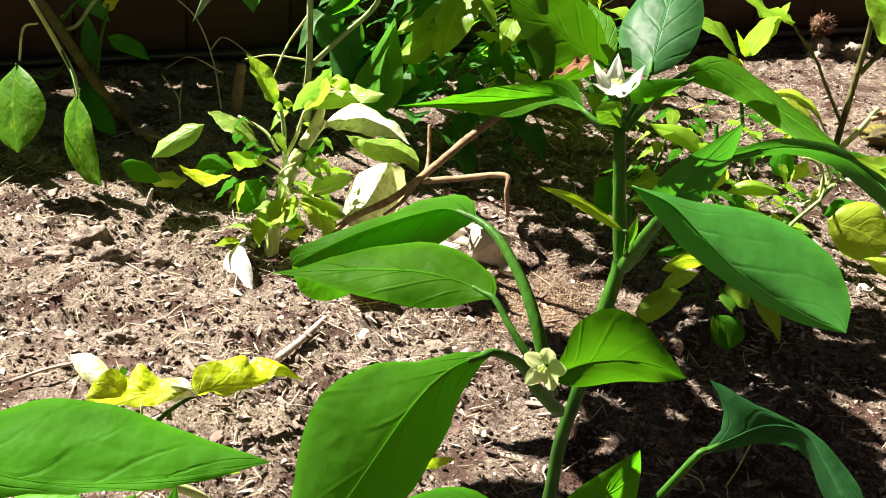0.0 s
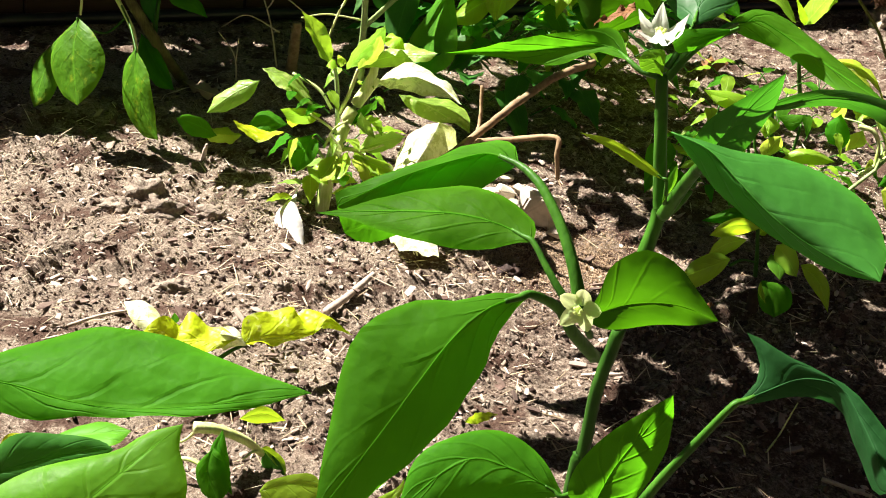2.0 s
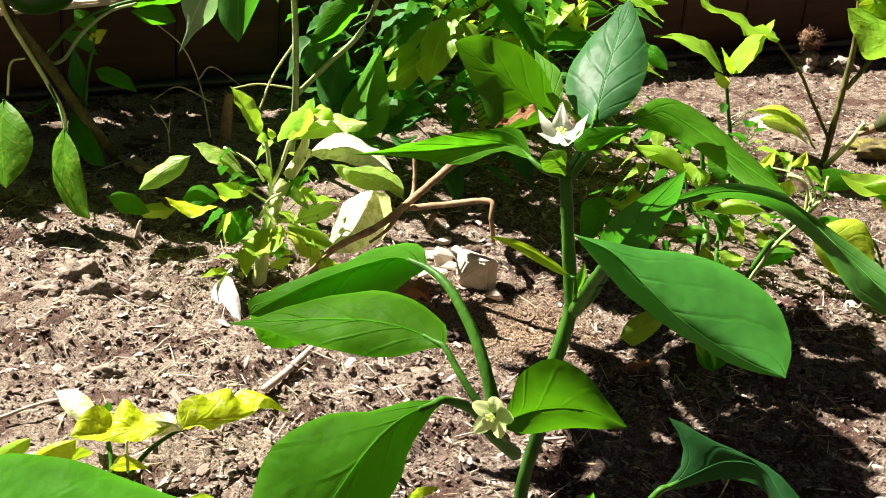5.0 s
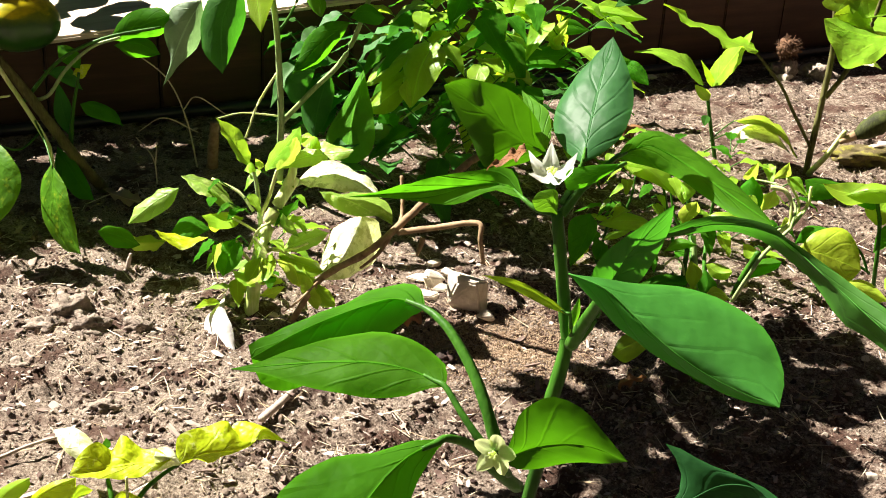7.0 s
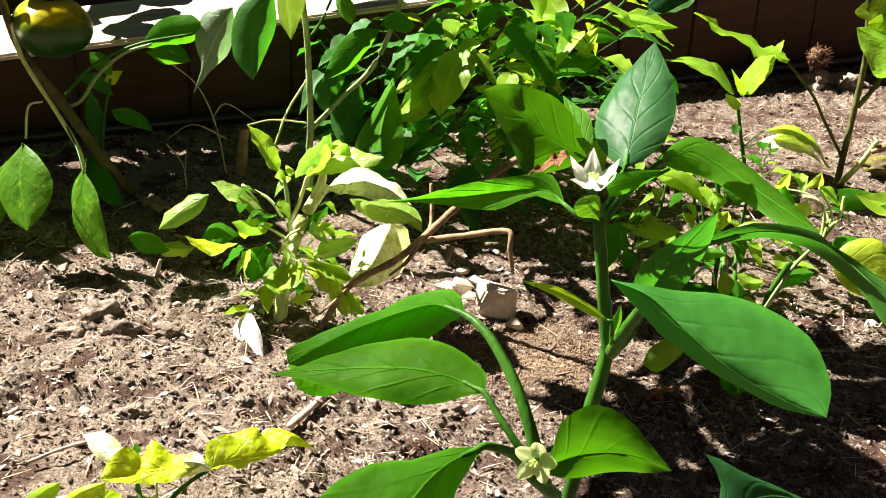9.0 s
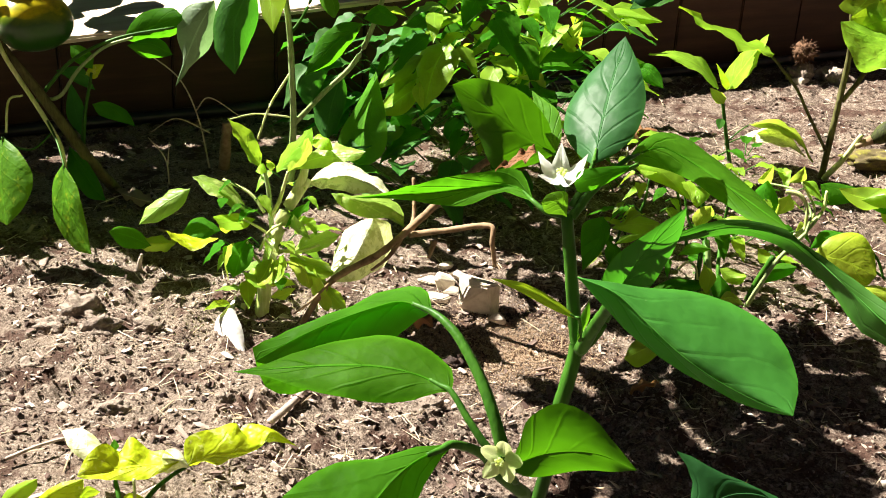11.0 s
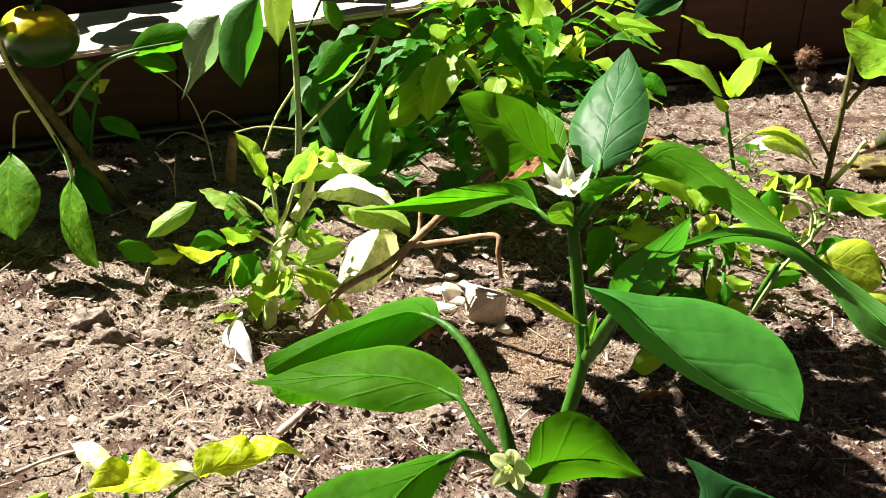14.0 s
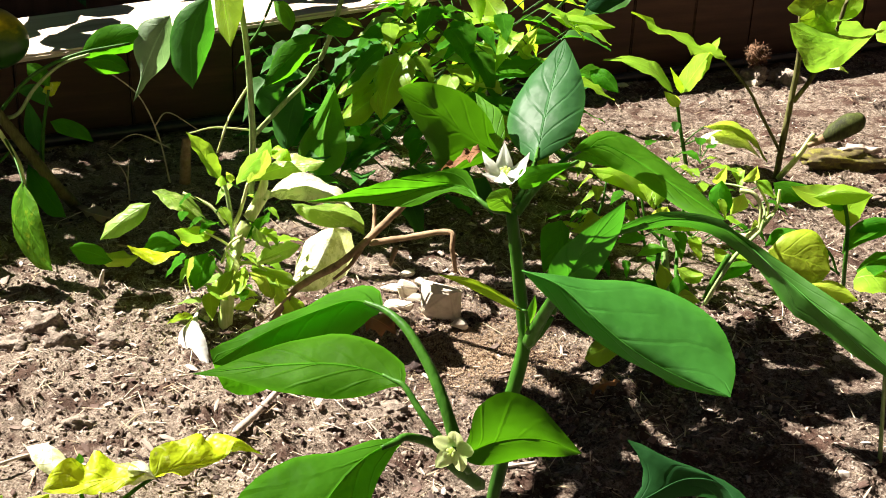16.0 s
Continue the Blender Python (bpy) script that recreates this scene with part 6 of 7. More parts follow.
sheet(leaf_fall, [(0.4836, 1.36, 0.0797), (0.5171, 1.345, 0.0783), (0.5575, 1.33, 0.0663)], [(0.5052, 1.367, 0.1014), (0.5383, 1.365, 0.1082), (0.5564, 1.352, 0.088)], [(0.4936, 1.353, 0.058), (0.5164, 1.345, 0.0385), (0.5453, 1.337, 0.0432)], BLOTCH, arch=.15, wave=.5, label="broad yellow-green leaf eaten full of small holes")
sheet(leaf_fall, [(0.485, 1.38, 0.0774), (0.4998, 1.37, 0.0958), (0.5315, 1.36, 0.1053)], [(0.495, 1.382, 0.1009), (0.5181, 1.375, 0.1046)], [(0.5026, 1.373, 0.0842), (0.5209, 1.367, 0.0942)], GREEN, arch=.1)
sheet(leaf_fall, [(0.5309, 1.33, 0.0462), (0.5579, 1.32, 0.0458), (0.5923, 1.31, 0.0347)], [(0.5606, 1.332, 0.0528), (0.5814, 1.325, 0.0442)], [(0.5547, 1.323, 0.0297), (0.578, 1.317, 0.0276)], YELLOW, arch=.1)
sheet(leaf_fall, [(0.4748, 1.42, 0.0818), (0.4794, 1.415, 0.0921), (0.488, 1.41, 0.0905)], [(0.4782, 1.415, 0.1002)], [(0.4835, 1.415, 0.0801)], YELLOW, wave=2)

# edge pepper
edge_pepper = thing("pepper_plant", (0.603, 1.388, 0), "pepper plant with broad fresh leaves at the bed's side", "pepper plant", "plants of the bed")
stalk(edge_pepper, "main_stem", [(0.609, 1.4, -0.01), (0.579, 1.34, 0.071), (0.581, 1.36, 0.117), (0.576, 1.37, 0.144)], .003, .0025, STEM)
sheet(edge_pepper, [(0.5309, 1.36, 0.1546), (0.5526, 1.345, 0.1685), (0.5933, 1.33, 0.1716)], [(0.5564, 1.359, 0.1727), (0.5779, 1.349, 0.174)], [(0.5502, 1.35, 0.1498), (0.5782, 1.34, 0.1561)], LIME, arch=.1)
sheet(edge_pepper, [(0.5845, 1.37, 0.0736), (0.6007, 1.355, 0.12), (0.6439, 1.34, 0.1313)], [(0.5858, 1.369, 0.1061), (0.611, 1.359, 0.1306)], [(0.607, 1.36, 0.0946), (0.6297, 1.35, 0.1113)], GREEN, arch=.1)
leaf(edge_pepper, (0.577, 1.36, 0.117), (0.591, 1.38, 0.141), (0.623, 1.4, 0.146), (0.568, 1.38, 0.148), (0.603, 1.37, 0.134), FRESH)
leaf(edge_pepper, (0.584, 1.35, 0.102), (0.614, 1.36, 0.114), (0.657, 1.37, 0.124), (0.617, 1.37, 0.121), (0.604, 1.34, 0.111), GREEN)
leaf(edge_pepper, (0.591, 1.33, 0.067), (0.62, 1.33, 0.088), (0.656, 1.33, 0.085), (0.627, 1.35, 0.088), (0.611, 1.3, 0.078), GREEN)
leaf(edge_pepper, (0.581, 1.31, 0.064), (0.608, 1.3, 0.074), (0.64, 1.29, 0.056), (0.614, 1.32, 0.077), (0.592, 1.27, 0.064), LIME, blunt=0.3)
leaf(edge_pepper, (0.579, 1.37, 0.137), (0.553, 1.38, 0.148), (0.532, 1.39, 0.159), (0.559, 1.39, 0.154), (0.547, 1.37, 0.142), GREEN)
leaf(edge_pepper, (0.57, 1.37, 0.156), (0.538, 1.38, 0.151), (0.51, 1.39, 0.158), (0.542, 1.39, 0.163), (0.529, 1.36, 0.143), FRESH)

# thin seedling
thin_seedling = thing("seedling", (0.471, 0.913, 0), "thin pepper seedling with a long leaf stalk", "seedling", "plants of the bed")
stalk(thin_seedling, "main_stem", [(0.5138, 0.98, -0.0506), (0.5068, 0.99, 0.0287), (0.5007, 1, 0.105)], .0024, .0020, STEM_SAGE)

# sprout pepper
sprout_pepper = thing("seedling", (0.5, 1.908, 0), "upright yellow-green pepper seedling in the open soil", "pepper plant", "plants of the bed")
stalk(sprout_pepper, "main_stem", [(0.507, 1.938, -0.01), (0.488, 1.93, 0.055), (0.473, 1.93, 0.116)], .004, .003, STEM)
leaf(sprout_pepper, (0.463, 1.93, 0.131), (0.41, 1.91, 0.181), (0.334, 1.9, 0.194), (0.424, 1.97, 0.18), (0.403, 1.84, 0.182), LIME)
leaf(sprout_pepper, (0.478, 1.93, 0.131), (0.502, 1.92, 0.182), (0.532, 1.92, 0.232), (0.495, 1.97, 0.179), (0.506, 1.87, 0.191), LIME)
leaf(sprout_pepper, (0.474, 1.92, 0.109), (0.458, 1.91, 0.126), (0.442, 1.9, 0.142), (0.451, 1.91, 0.121), (0.467, 1.91, 0.132), YELLOW)
leaf(sprout_pepper, (0.476, 1.92, 0.134), (0.469, 1.92, 0.151), (0.451, 1.92, 0.18), (0.461, 1.92, 0.154), (0.475, 1.92, 0.154), FRESH)
leaf(sprout_pepper, (0.519, 1.937, 0.047), (0.57, 1.92, 0.056), (0.619, 1.887, 0.034), (0.592, 1.97, 0.054), (0.552, 1.87, 0.058), PALE, stalk=[(0.489, 1.93, 0.034)])
leaf(sprout_pepper, (0.529, 1.945, 0.067), (0.585, 1.91, 0.073), (0.625, 1.863, 0.032), (0.604, 1.96, 0.067), (0.569, 1.87, 0.077), YELLOW, stalk=[(0.489, 1.93, 0.034), (0.507, 1.93, 0.056)])
leaf(sprout_pepper, (0.475, 1.92, 0.083), (0.472, 1.91, 0.076), (0.468, 1.9, 0.069), (0.463, 1.91, 0.079), (0.479, 1.91, 0.076), DEEP)

# tall eggplant
tall_eggplant = thing("eggplant", (0.647, 1.868, 0), "tall bare-stemmed eggplant with a few lobed leaves", "eggplant", "plants of the bed")
stalk(tall_eggplant, "main_stem", [(0.651, 1.885, -0.01), (0.649, 1.87, 0.079), (0.652, 1.87, 0.149), (0.653, 1.87, 0.221), (0.642, 1.87, 0.31), (0.637, 1.87, 0.355)], .0058, .0042, STEM_WOODY)
stalk(tall_eggplant, "side_branch", [(0.656, 1.87, 0.139), (0.676, 1.86, 0.182), (0.695, 1.85, 0.242), (0.71, 1.85, 0.316)], .0045, .0032, STEM_WOODY)
stalk(tall_eggplant, "side_branch", [(0.644, 1.87, 0.054), (0.602, 1.87, 0.118), (0.578, 1.87, 0.156), (0.532, 1.88, 0.206)], .003, .0022, STEM_WOODY)
stalk(tall_eggplant, "broken_stub", [(0.654, 1.878, 0), (0.66, 1.82, 0.056), (0.674, 1.8, 0.104)], .0055, .004, STEM_PALE)
leaf(tall_eggplant, (0.764, 1.84, 0.269), (0.691, 1.82, 0.256), (0.607, 1.8, 0.285), (0.734, 1.92, 0.269), (0.645, 1.74, 0.223), LIME, fine=True, peak=0.55, label="large veined leaf with insect holes")
leaf(tall_eggplant, (0.535, 1.88, 0.21), (0.463, 1.88, 0.233), (0.369, 1.88, 0.278), (0.472, 1.92, 0.234), (0.454, 1.83, 0.235), FRESH, wave=2.5)
leaf(tall_eggplant, (0.643, 1.86, 0.284), (0.66, 1.86, 0.308), (0.682, 1.86, 0.34), (0.63, 1.87, 0.309), (0.677, 1.85, 0.296), FRESH)
leaf(tall_eggplant, (0.685, 1.85, 0.278), (0.714, 1.85, 0.298), (0.734, 1.85, 0.335), (0.686, 1.86, 0.313), (0.733, 1.84, 0.3), FRESH)
leaf(tall_eggplant, (0.758, 1.83, 0.267), (0.773, 1.82, 0.268), (0.812, 1.8, 0.262), (0.782, 1.84, 0.284), (0.767, 1.8, 0.258), FRESH)
leaf(tall_eggplant, (0.688, 1.84, 0.208), (0.703, 1.83, 0.211), (0.722, 1.82, 0.203), (0.706, 1.84, 0.216), (0.701, 1.82, 0.208), PALE)
leaf(tall_eggplant, (0.635, 1.84, 0.285), (0.669, 1.83, 0.253), (0.704, 1.82, 0.24), (0.7, 1.86, 0.284), (0.644, 1.8, 0.246), FRESH)

# floor seedling
floor_seedling = thing("seedling", (0.321, 1.212, 0), "small pepper seedling half hidden in the shade", "seedling", "plants of the bed")
stalk(floor_seedling, "main_stem", [(0.325, 1.224, -0.01), (0.312, 1.2, 0.049), (0.306, 1.21, 0.087)], .003, .002, STEM)
stalk(floor_seedling, "leaf_stalk", [(0.2623, 1.1, 0.077), (0.2759, 1.11, 0.0806), (0.2935, 1.12, 0.0752)], .0018, .0012, STEM)
sheet(floor_seedling, [(0.2595, 1.09, 0.0899), (0.2376, 1.08, 0.0826), (0.2097, 1.07, 0.0706)], [(0.2424, 1.092, 0.0944), (0.2194, 1.085, 0.0825)], [(0.251, 1.083, 0.0762), (0.2281, 1.077, 0.0576)], LIME, arch=.1)
sheet(floor_seedling, [(0.3346, 1.1, 0.0888), (0.3552, 1.09, 0.0757), (0.3698, 1.08, 0.0468)], [(0.3432, 1.093, 0.0748), (0.3601, 1.087, 0.0579)], [(0.3467, 1.093, 0.0941), (0.3649, 1.087, 0.0762)], LIME, arch=.1)
sheet(floor_seedling, [(0.2967, 1.09, 0.0698), (0.3071, 1.08, 0.0586), (0.3137, 1.07, 0.038)], [(0.2936, 1.083, 0.0581), (0.3002, 1.077, 0.0424)], [(0.3228, 1.083, 0.0692), (0.3296, 1.077, 0.0502)], GREEN, arch=.3)
sheet(floor_seedling, [(0.2927, 1.08, 0.0733), (0.2959, 1.075, 0.0631), (0.3009, 1.07, 0.0531)], [(0.292, 1.075, 0.0625)], [(0.2982, 1.075, 0.0634)], FRESH, arch=.3)
sheet(floor_seedling, [(0.3076, 1.11, 0.1032), (0.3186, 1.095, 0.0958), (0.3281, 1.08, 0.0838)], [(0.3063, 1.1, 0.0915), (0.3186, 1.09, 0.0818)], [(0.3192, 1.1, 0.1119), (0.3292, 1.09, 0.0966)], LIME, arch=.1)
sheet(floor_seedling, [(0.3041, 1.11, 0.0927), (0.3104, 1.095, 0.088), (0.3121, 1.08, 0.0775)], [(0.2991, 1.095, 0.0863)], [(0.3186, 1.095, 0.0858)], MID, arch=.1)
sheet(floor_seedling, [(0.2904, 1.12, 0.1158), (0.2616, 1.11, 0.1199), (0.2345, 1.1, 0.109)], [(0.2662, 1.113, 0.1281), (0.2461, 1.107, 0.1219)], [(0.2702, 1.113, 0.1095), (0.2495, 1.107, 0.1053)], FRESH, arch=.1)
sheet(floor_seedling, [(0.2765, 1.11, 0.1054), (0.2551, 1.1, 0.1027), (0.2357, 1.09, 0.0918)], [(0.254, 1.103, 0.1102), (0.2413, 1.097, 0.1024)], [(0.2634, 1.103, 0.0936), (0.245, 1.097, 0.0844)], LIME, arch=.1)
sheet(floor_seedling, [(0.2969, 1.12, 0.1266), (0.2956, 1.11, 0.1506), (0.2847, 1.1, 0.1713)], [(0.2851, 1.11, 0.1459)], [(0.3024, 1.11, 0.1515)], FRESH, arch=.1)
sheet(floor_seedling, [(0.3132, 1.13, 0.1142), (0.3223, 1.115, 0.1273), (0.3341, 1.1, 0.1271)], [(0.3188, 1.115, 0.1346)], [(0.3266, 1.115, 0.1167)], LIME, arch=.1)

# dead wood, stones and litter on the bed
def twig_thing(name, label, category, runs, material, group=""):
    """A branched dead twig; each run is its points, its first and its last radius."""
    if name == "stick":
        runs = [([Vector(q) + Vector((0, 0, max(0.0, ground_height(q[0], q[1])))) for q in points], r0, r1) for points, r0, r1 in runs]
    ob = thing(name, (runs[0][0][0][0], runs[0][0][0][1], 0.0), label, category, group)
    for k, (points, r0, r1) in enumerate(runs):
        part("branch" if k else "main_twig", tube(bmesh.new(), points, r0, r1, 9, 8 * len(points), 0.12, 40 + k, 0.05), material, ob)
    return ob


twig_thing("dead_branch", "dead brown forked branch lying over the soil", "branch", [
    ([(-0.151, 1.232, 0.005), (-0.117, 1.24, 0.06), (-0.065, 1.26, 0.088), (-0.032, 1.29, 0.108), (0.018, 1.36, 0.137), (0.019, 1.44, 0.108), (0.064, 1.52, 0.121), (0.118, 1.58, 0.131)], 0.0040, 0.0058),
    ([(-0.029, 1.29, 0.104), (0.016, 1.27, 0.121), (0.066, 1.25, 0.138), (0.07, 1.24, 0.121), (0.075, 1.24, 0.091)], 0.0042, 0.0026),
    ([(-0.039, 1.28, 0.101), (-0.051, 1.26, 0.087), (-0.071, 1.25, 0.072)], 0.0035, 0.0015),
    ([(-0.029, 1.36, 0.152), (-0.026, 1.34, 0.114), (-0.029, 1.3, 0.1)], 0.0022, 0.0028),
    ([(0.002, 1.3, 0.093), (-0.004, 1.28, 0.079)], 0.004, 0.002),
    ([(-0.117, 1.24, 0.06), (-0.139, 1.2, 0.049), (-0.163, 1.247, 0.01)], 0.0018, 0.0008),
], TWIG)
twig_thing("stick", "short grey weathered stick on the soil", "stick", [
    ([(-0.15, 0.998, 0.006), (-0.134, 1.034, 0.008), (-0.115, 1.088, 0.01)], 0.0045, 0.0035)], TWIG_GREY)
twig_thing("stick", "thin bent dry stick half buried", "stick", [
    ([(-0.387, 0.911, 0.008), (-0.36, 0.927, 0.012), (-0.336, 0.952, 0.008)], 0.002, 0.0012)], TWIG_GREY)
twig_thing("stick", "thin pale stick lying in shade", "stick", [
    ([(0.113, 0.959, 0.005), (0.154, 0.96, 0.008)], 0.002, 0.0016)], TWIG_GREY)
twig_thing("stick", "thin pale stick lying in shade", "stick", [
    ([(0.327, 0.842, 0.006), (0.368, 0.826, 0.006)], 0.0022, 0.0018)], TWIG_GREY)
twig_thing("rotten_stump", "black rotten plant stem standing in the soil", "stump", [
    ([(0.271, 1.01, -0.005), (0.293, 1.1, -0.022), (0.301, 1.12, 0.003), (0.303, 1.13, 0.037)], 0.0085, 0.0065)], ROT)
twig_thing("wood_stub", "short split wooden stake in the soil", "stake", [
    ([(-0.35, 1.753, -0.01), (-0.34, 1.72, 0.048), (-0.336, 1.72, 0.092)], 0.0095, 0.008)], TWIG)
twig_thing("dry_stalk", "thin wiry dead stalk by the edging", "stalk", [
    ([(-0.371, 1.746, 0), (-0.387, 1.75, 0.084), (-0.414, 1.75, 0.148), (-0.457, 1.74, 0.189)], 0.0014, 0.0010),
    ([(-0.391, 1.75, 0.1), (-0.367, 1.74, 0.125), (-0.32, 1.73, 0.102)], 0.0012, 0.0008),
    ([(-0.37, 1.75, 0.064), (-0.42, 1.74, 0.088), (-0.459, 1.73, 0.067)], 0.0012, 0.0007)], STRAW)
twig_thing("dry_stalk", "thin wiry dead stalk by the edging", "stalk", [
    ([(-0.417, 1.665, 0), (-0.425, 1.68, 0.041), (-0.45, 1.68, 0.075)], 0.0013, 0.0008),
    ([(-0.422, 1.68, 0.032), (-0.418, 1.68, 0.069)], 0.0011, 0.0007)], STRAW)
twig_thing("broken_twig", "thin dark twig standing in the soil", "twig", [
    ([(0.118, 1.163, -0.003), (0.122, 1.2, -0.007), (0.123, 1.2, 0.003)], 0.0028, 0.0015)], TWIG)
twig_thing("broken_twig", "thin twig with a leaf scar in the soil", "twig", [
    ([(-0.383, 1.355, -0.003), (-0.377, 1.35, 0.02), (-0.374, 1.35, 0.03)], 0.0035, 0.002)], TWIG_GREY)

# a tuft of grass
tuft = thing("grass_tuft", (0.253, 0.81, 0), "small tuft of pale green grass blades", "grass")
stalk(tuft, "blade", [(0.2636, 0.86, -0.0556), (0.2732, 0.8733, -0.0219), (0.2924, 0.8867, 0.0098), (0.307, 0.9, 0.0449)], .0016, .0006, STEM_PALE)
stalk(tuft, "blade", [(0.2632, 0.86, -0.0293), (0.2664, 0.8667, -0.0114), (0.26, 0.8733, 0.008), (0.2449, 0.88, 0.0114)], .0012, .0005, STEM_PALE)
stalk(tuft, "blade", [(0.2629, 0.86, -0.028), (0.2741, 0.865, -0.0197), (0.2863, 0.87, -0.0203)], .0010, .0005, STEM_PALE)
stalk(tuft, "blade", [(0.2629, 0.86, -0.028), (0.2417, 0.855, -0.0225), (0.2266, 0.85, -0.0418)], .0013, .0006, STEM_PALE)
stalk(tuft, "blade", [(0.2629, 0.86, -0.028), (0.2369, 0.855, -0.0143), (0.2302, 0.85, -0.0089)], .0011, .0005, STEM_PALE)
stalk(tuft, "blade", [(0.2288, 0.85, -0.0632), (0.2087, 0.845, -0.0362), (0.1877, 0.84, -0.0209)], .0011, .0006, STEM_PALE)


def angular(bm, at, size, seed, squash):
    """A broken stone: the hull of a few corners, its edges worn."""
    rng = random.Random(seed)
    for k in range(13):
        d = Vector((rng.gauss(0, 1), rng.gauss(0, 1), rng.gauss(0, 1))).normalized() * size * rng.uniform(0.8, 1.15)
        bm.verts.new(Vector([d[i] * squash[i] for i in range(3)]) + Vector(at))
    hull = bmesh.ops.convex_hull(bm, input=bm.verts[:])
    bmesh.ops.delete(bm, geom=[v for v in bm.verts if not v.link_faces], context="VERTS")
    bmesh.ops.bevel(bm, geom=bm.edges[:], offset=size * 0.07, segments=2, affect="EDGES")
    return bm


def stone(at, size, seed, label, material=STONE, squash=(1, 1, 0.8), rough=0.3, name="stone", group="stones on the bed"):
    centre = Vector(at) + Vector((0, 0, ground_height(at[0], at[1]) + size * squash[2] * (0.4 if material is STONE else 0.08)))
    if material is STONE:
        ob = part(name, angular(bmesh.new(), centre, size, seed, squash), material)
        for p in ob.data.polygons:
            p.use_smooth = False
        return tagged(ob, label, name, group)
    ob = part(name, nodule(bmesh.new(), centre, size, seed, rough, squash, 4, 1.3), material)
    return tagged(ob, label, name.replace("_", " "), group)


stone((0.058, 1.305, 0), 0.031, 52, "chunky pale limestone lump on sandy soil", squash=(0.95, 1.0, 1.6))
stone((0.017, 1.429, 0), 0.012, 33, "small white stone in the litter")
stone((0.083, 1.268, 0), 0.013, 5, "small pale limestone chip on soil")
stone((0.017, 1.376, 0), 0.018, 6, "small white stone in the litter", squash=(1, 1, 1.2))
stone((0.007, 1.333, 0), 0.02, 7, "white flat stone under a branch", squash=(1.2, 0.8, 0.5))
stone((-0.006, 1.392, 0), 0.016, 8, "white flat stone under a branch", squash=(1.2, 0.8, 0.5))
stone((0.035, 1.395, 0), 0.011, 9, "small white stone in the litter")
stone((0.028, 1.351, 0), 0.011, 10, "small white stone in the litter")
stone((0.004, 1.064, 0), 0.017, 11, "flat brown stone on the soil", CLOD, (1.2, 0.9, 0.35))
stone((0.042, 1.024, 0), 0.007, 12, "small reddish pebble on the soil", CLOD)
stone((0.003, 1.098, 0), 0.006, 13, "small grey pebble on the soil", CLOD)
stone((-0.421, 1.248, -0.006), 0.024, 14, "crumbly clod of earth in sunlight", CLOD, (1.1, 0.9, 0.85), 0.30, "clod", "clods")
stone((-0.385, 1.201, 0), 0.018, 15, "crumbly clod of earth in sunlight", CLOD, (1.2, 0.9, 0.7), 0.30, "clod", "clods")
stone((-0.443, 1.208, 0), 0.016, 16, "crumbly clod of earth in sunlight", CLOD, (1.2, 0.9, 0.7), 0.30, "clod", "clods")
stone((-0.335, 1.221, 0), 0.014, 17, "crumbly clod of earth in sunlight", CLOD, (1.2, 0.9, 0.7), 0.30, "clod", "clods")
stone((-0.317, 1.025, 0), 0.012, 18, "crumbly clod of earth in sunlight", CLOD, (1.2, 0.9, 0.7), 0.30, "clod", "clods")
stone((0.032, 1.159, 0), 0.012, 19, "dark damp clod of earth", ROT, (1.1, 0.9, 0.7), 0.4, "clod", "clods")
stone((0.851, 2.518, 0), 0.042, 20, "large pale clod beside the edging", CLOD, (1.2, 0.9, 0.7), 0.35, "clod", "clods")
stone((0.765, 2.47, 0), 0.028, 21, "flat pale stone near the edging", STONE, (1.3, 0.8, 0.35))
stone((0.407, 2.373, 0), 0.02, 22, "white stone near the edging", STONE, (1.2, 0.8, 0.5))
stone((0.464, 2.434, 0), 0.014, 23, "white stone near the edging", STONE, (1.2, 0.8, 0.5))
stone((0.467, 0.968, 0), 0.008, 34, "small white stone in broken shade", STONE, (1.2, 0.8, 0.6))
stone((-0.443, 1.112, 0), 0.013, 24, "crumbly clod of earth in sunlight", CLOD, (1.2, 0.9, 0.5), 0.4, "clod", "clods")
stone((-0.21, 1.053, 0), 0.008, 25, "small grey pebble on the soil", CLOD)
stone((-0.015, 1.069, 0), 0.007, 26, "small grey pebble on the soil", CLOD)
stone((-0.441, 1.009, 0), 0.009, 27, "small grey pebble on the soil", STONE, (1.2, 0.8, 0.5))


def fallen(label, base, mid, tip, left, right, material, wave=2.0, blunt=0.2):
    """A dead leaf that lies on the soil."""
    leaf_count[0] += 1
    rest = Vector((0, 0, max(ground_height(q[0], q[1]) for q in (base, mid, tip, left, right)) + 0.002))
    base, mid, tip, left, right = (Vector(q) + rest for q in (base, mid, tip, left, right))
    ob = part("fallen_leaf", blade(bmesh.new(), base, mid, tip, left, right, 14, 5, wave, leaf_count[0], blunt, 0.0, 0.45, 1.35), material)
    return tagged(ob, label, "leaf", "fallen leaves")


tagged(sheet(None, [(-0.2324, 1.245, 0.0339), (-0.2345, 1.205, 0.0208), (-0.2099, 1.165, -0.0112)], [(-0.2383, 1.241, 0.0137), (-0.2561, 1.232, -0.0005), (-0.2485, 1.216, -0.0145), (-0.2266, 1.193, -0.0202)], [(-0.2282, 1.218, 0.0258), (-0.2155, 1.195, 0.0123), (-0.2101, 1.178, -0.002)], WHITE, arch=0.1, wave=1.0), "bleached white dead leaf lying on the soil", "leaf", "fallen leaves").name = "fallen_leaf"
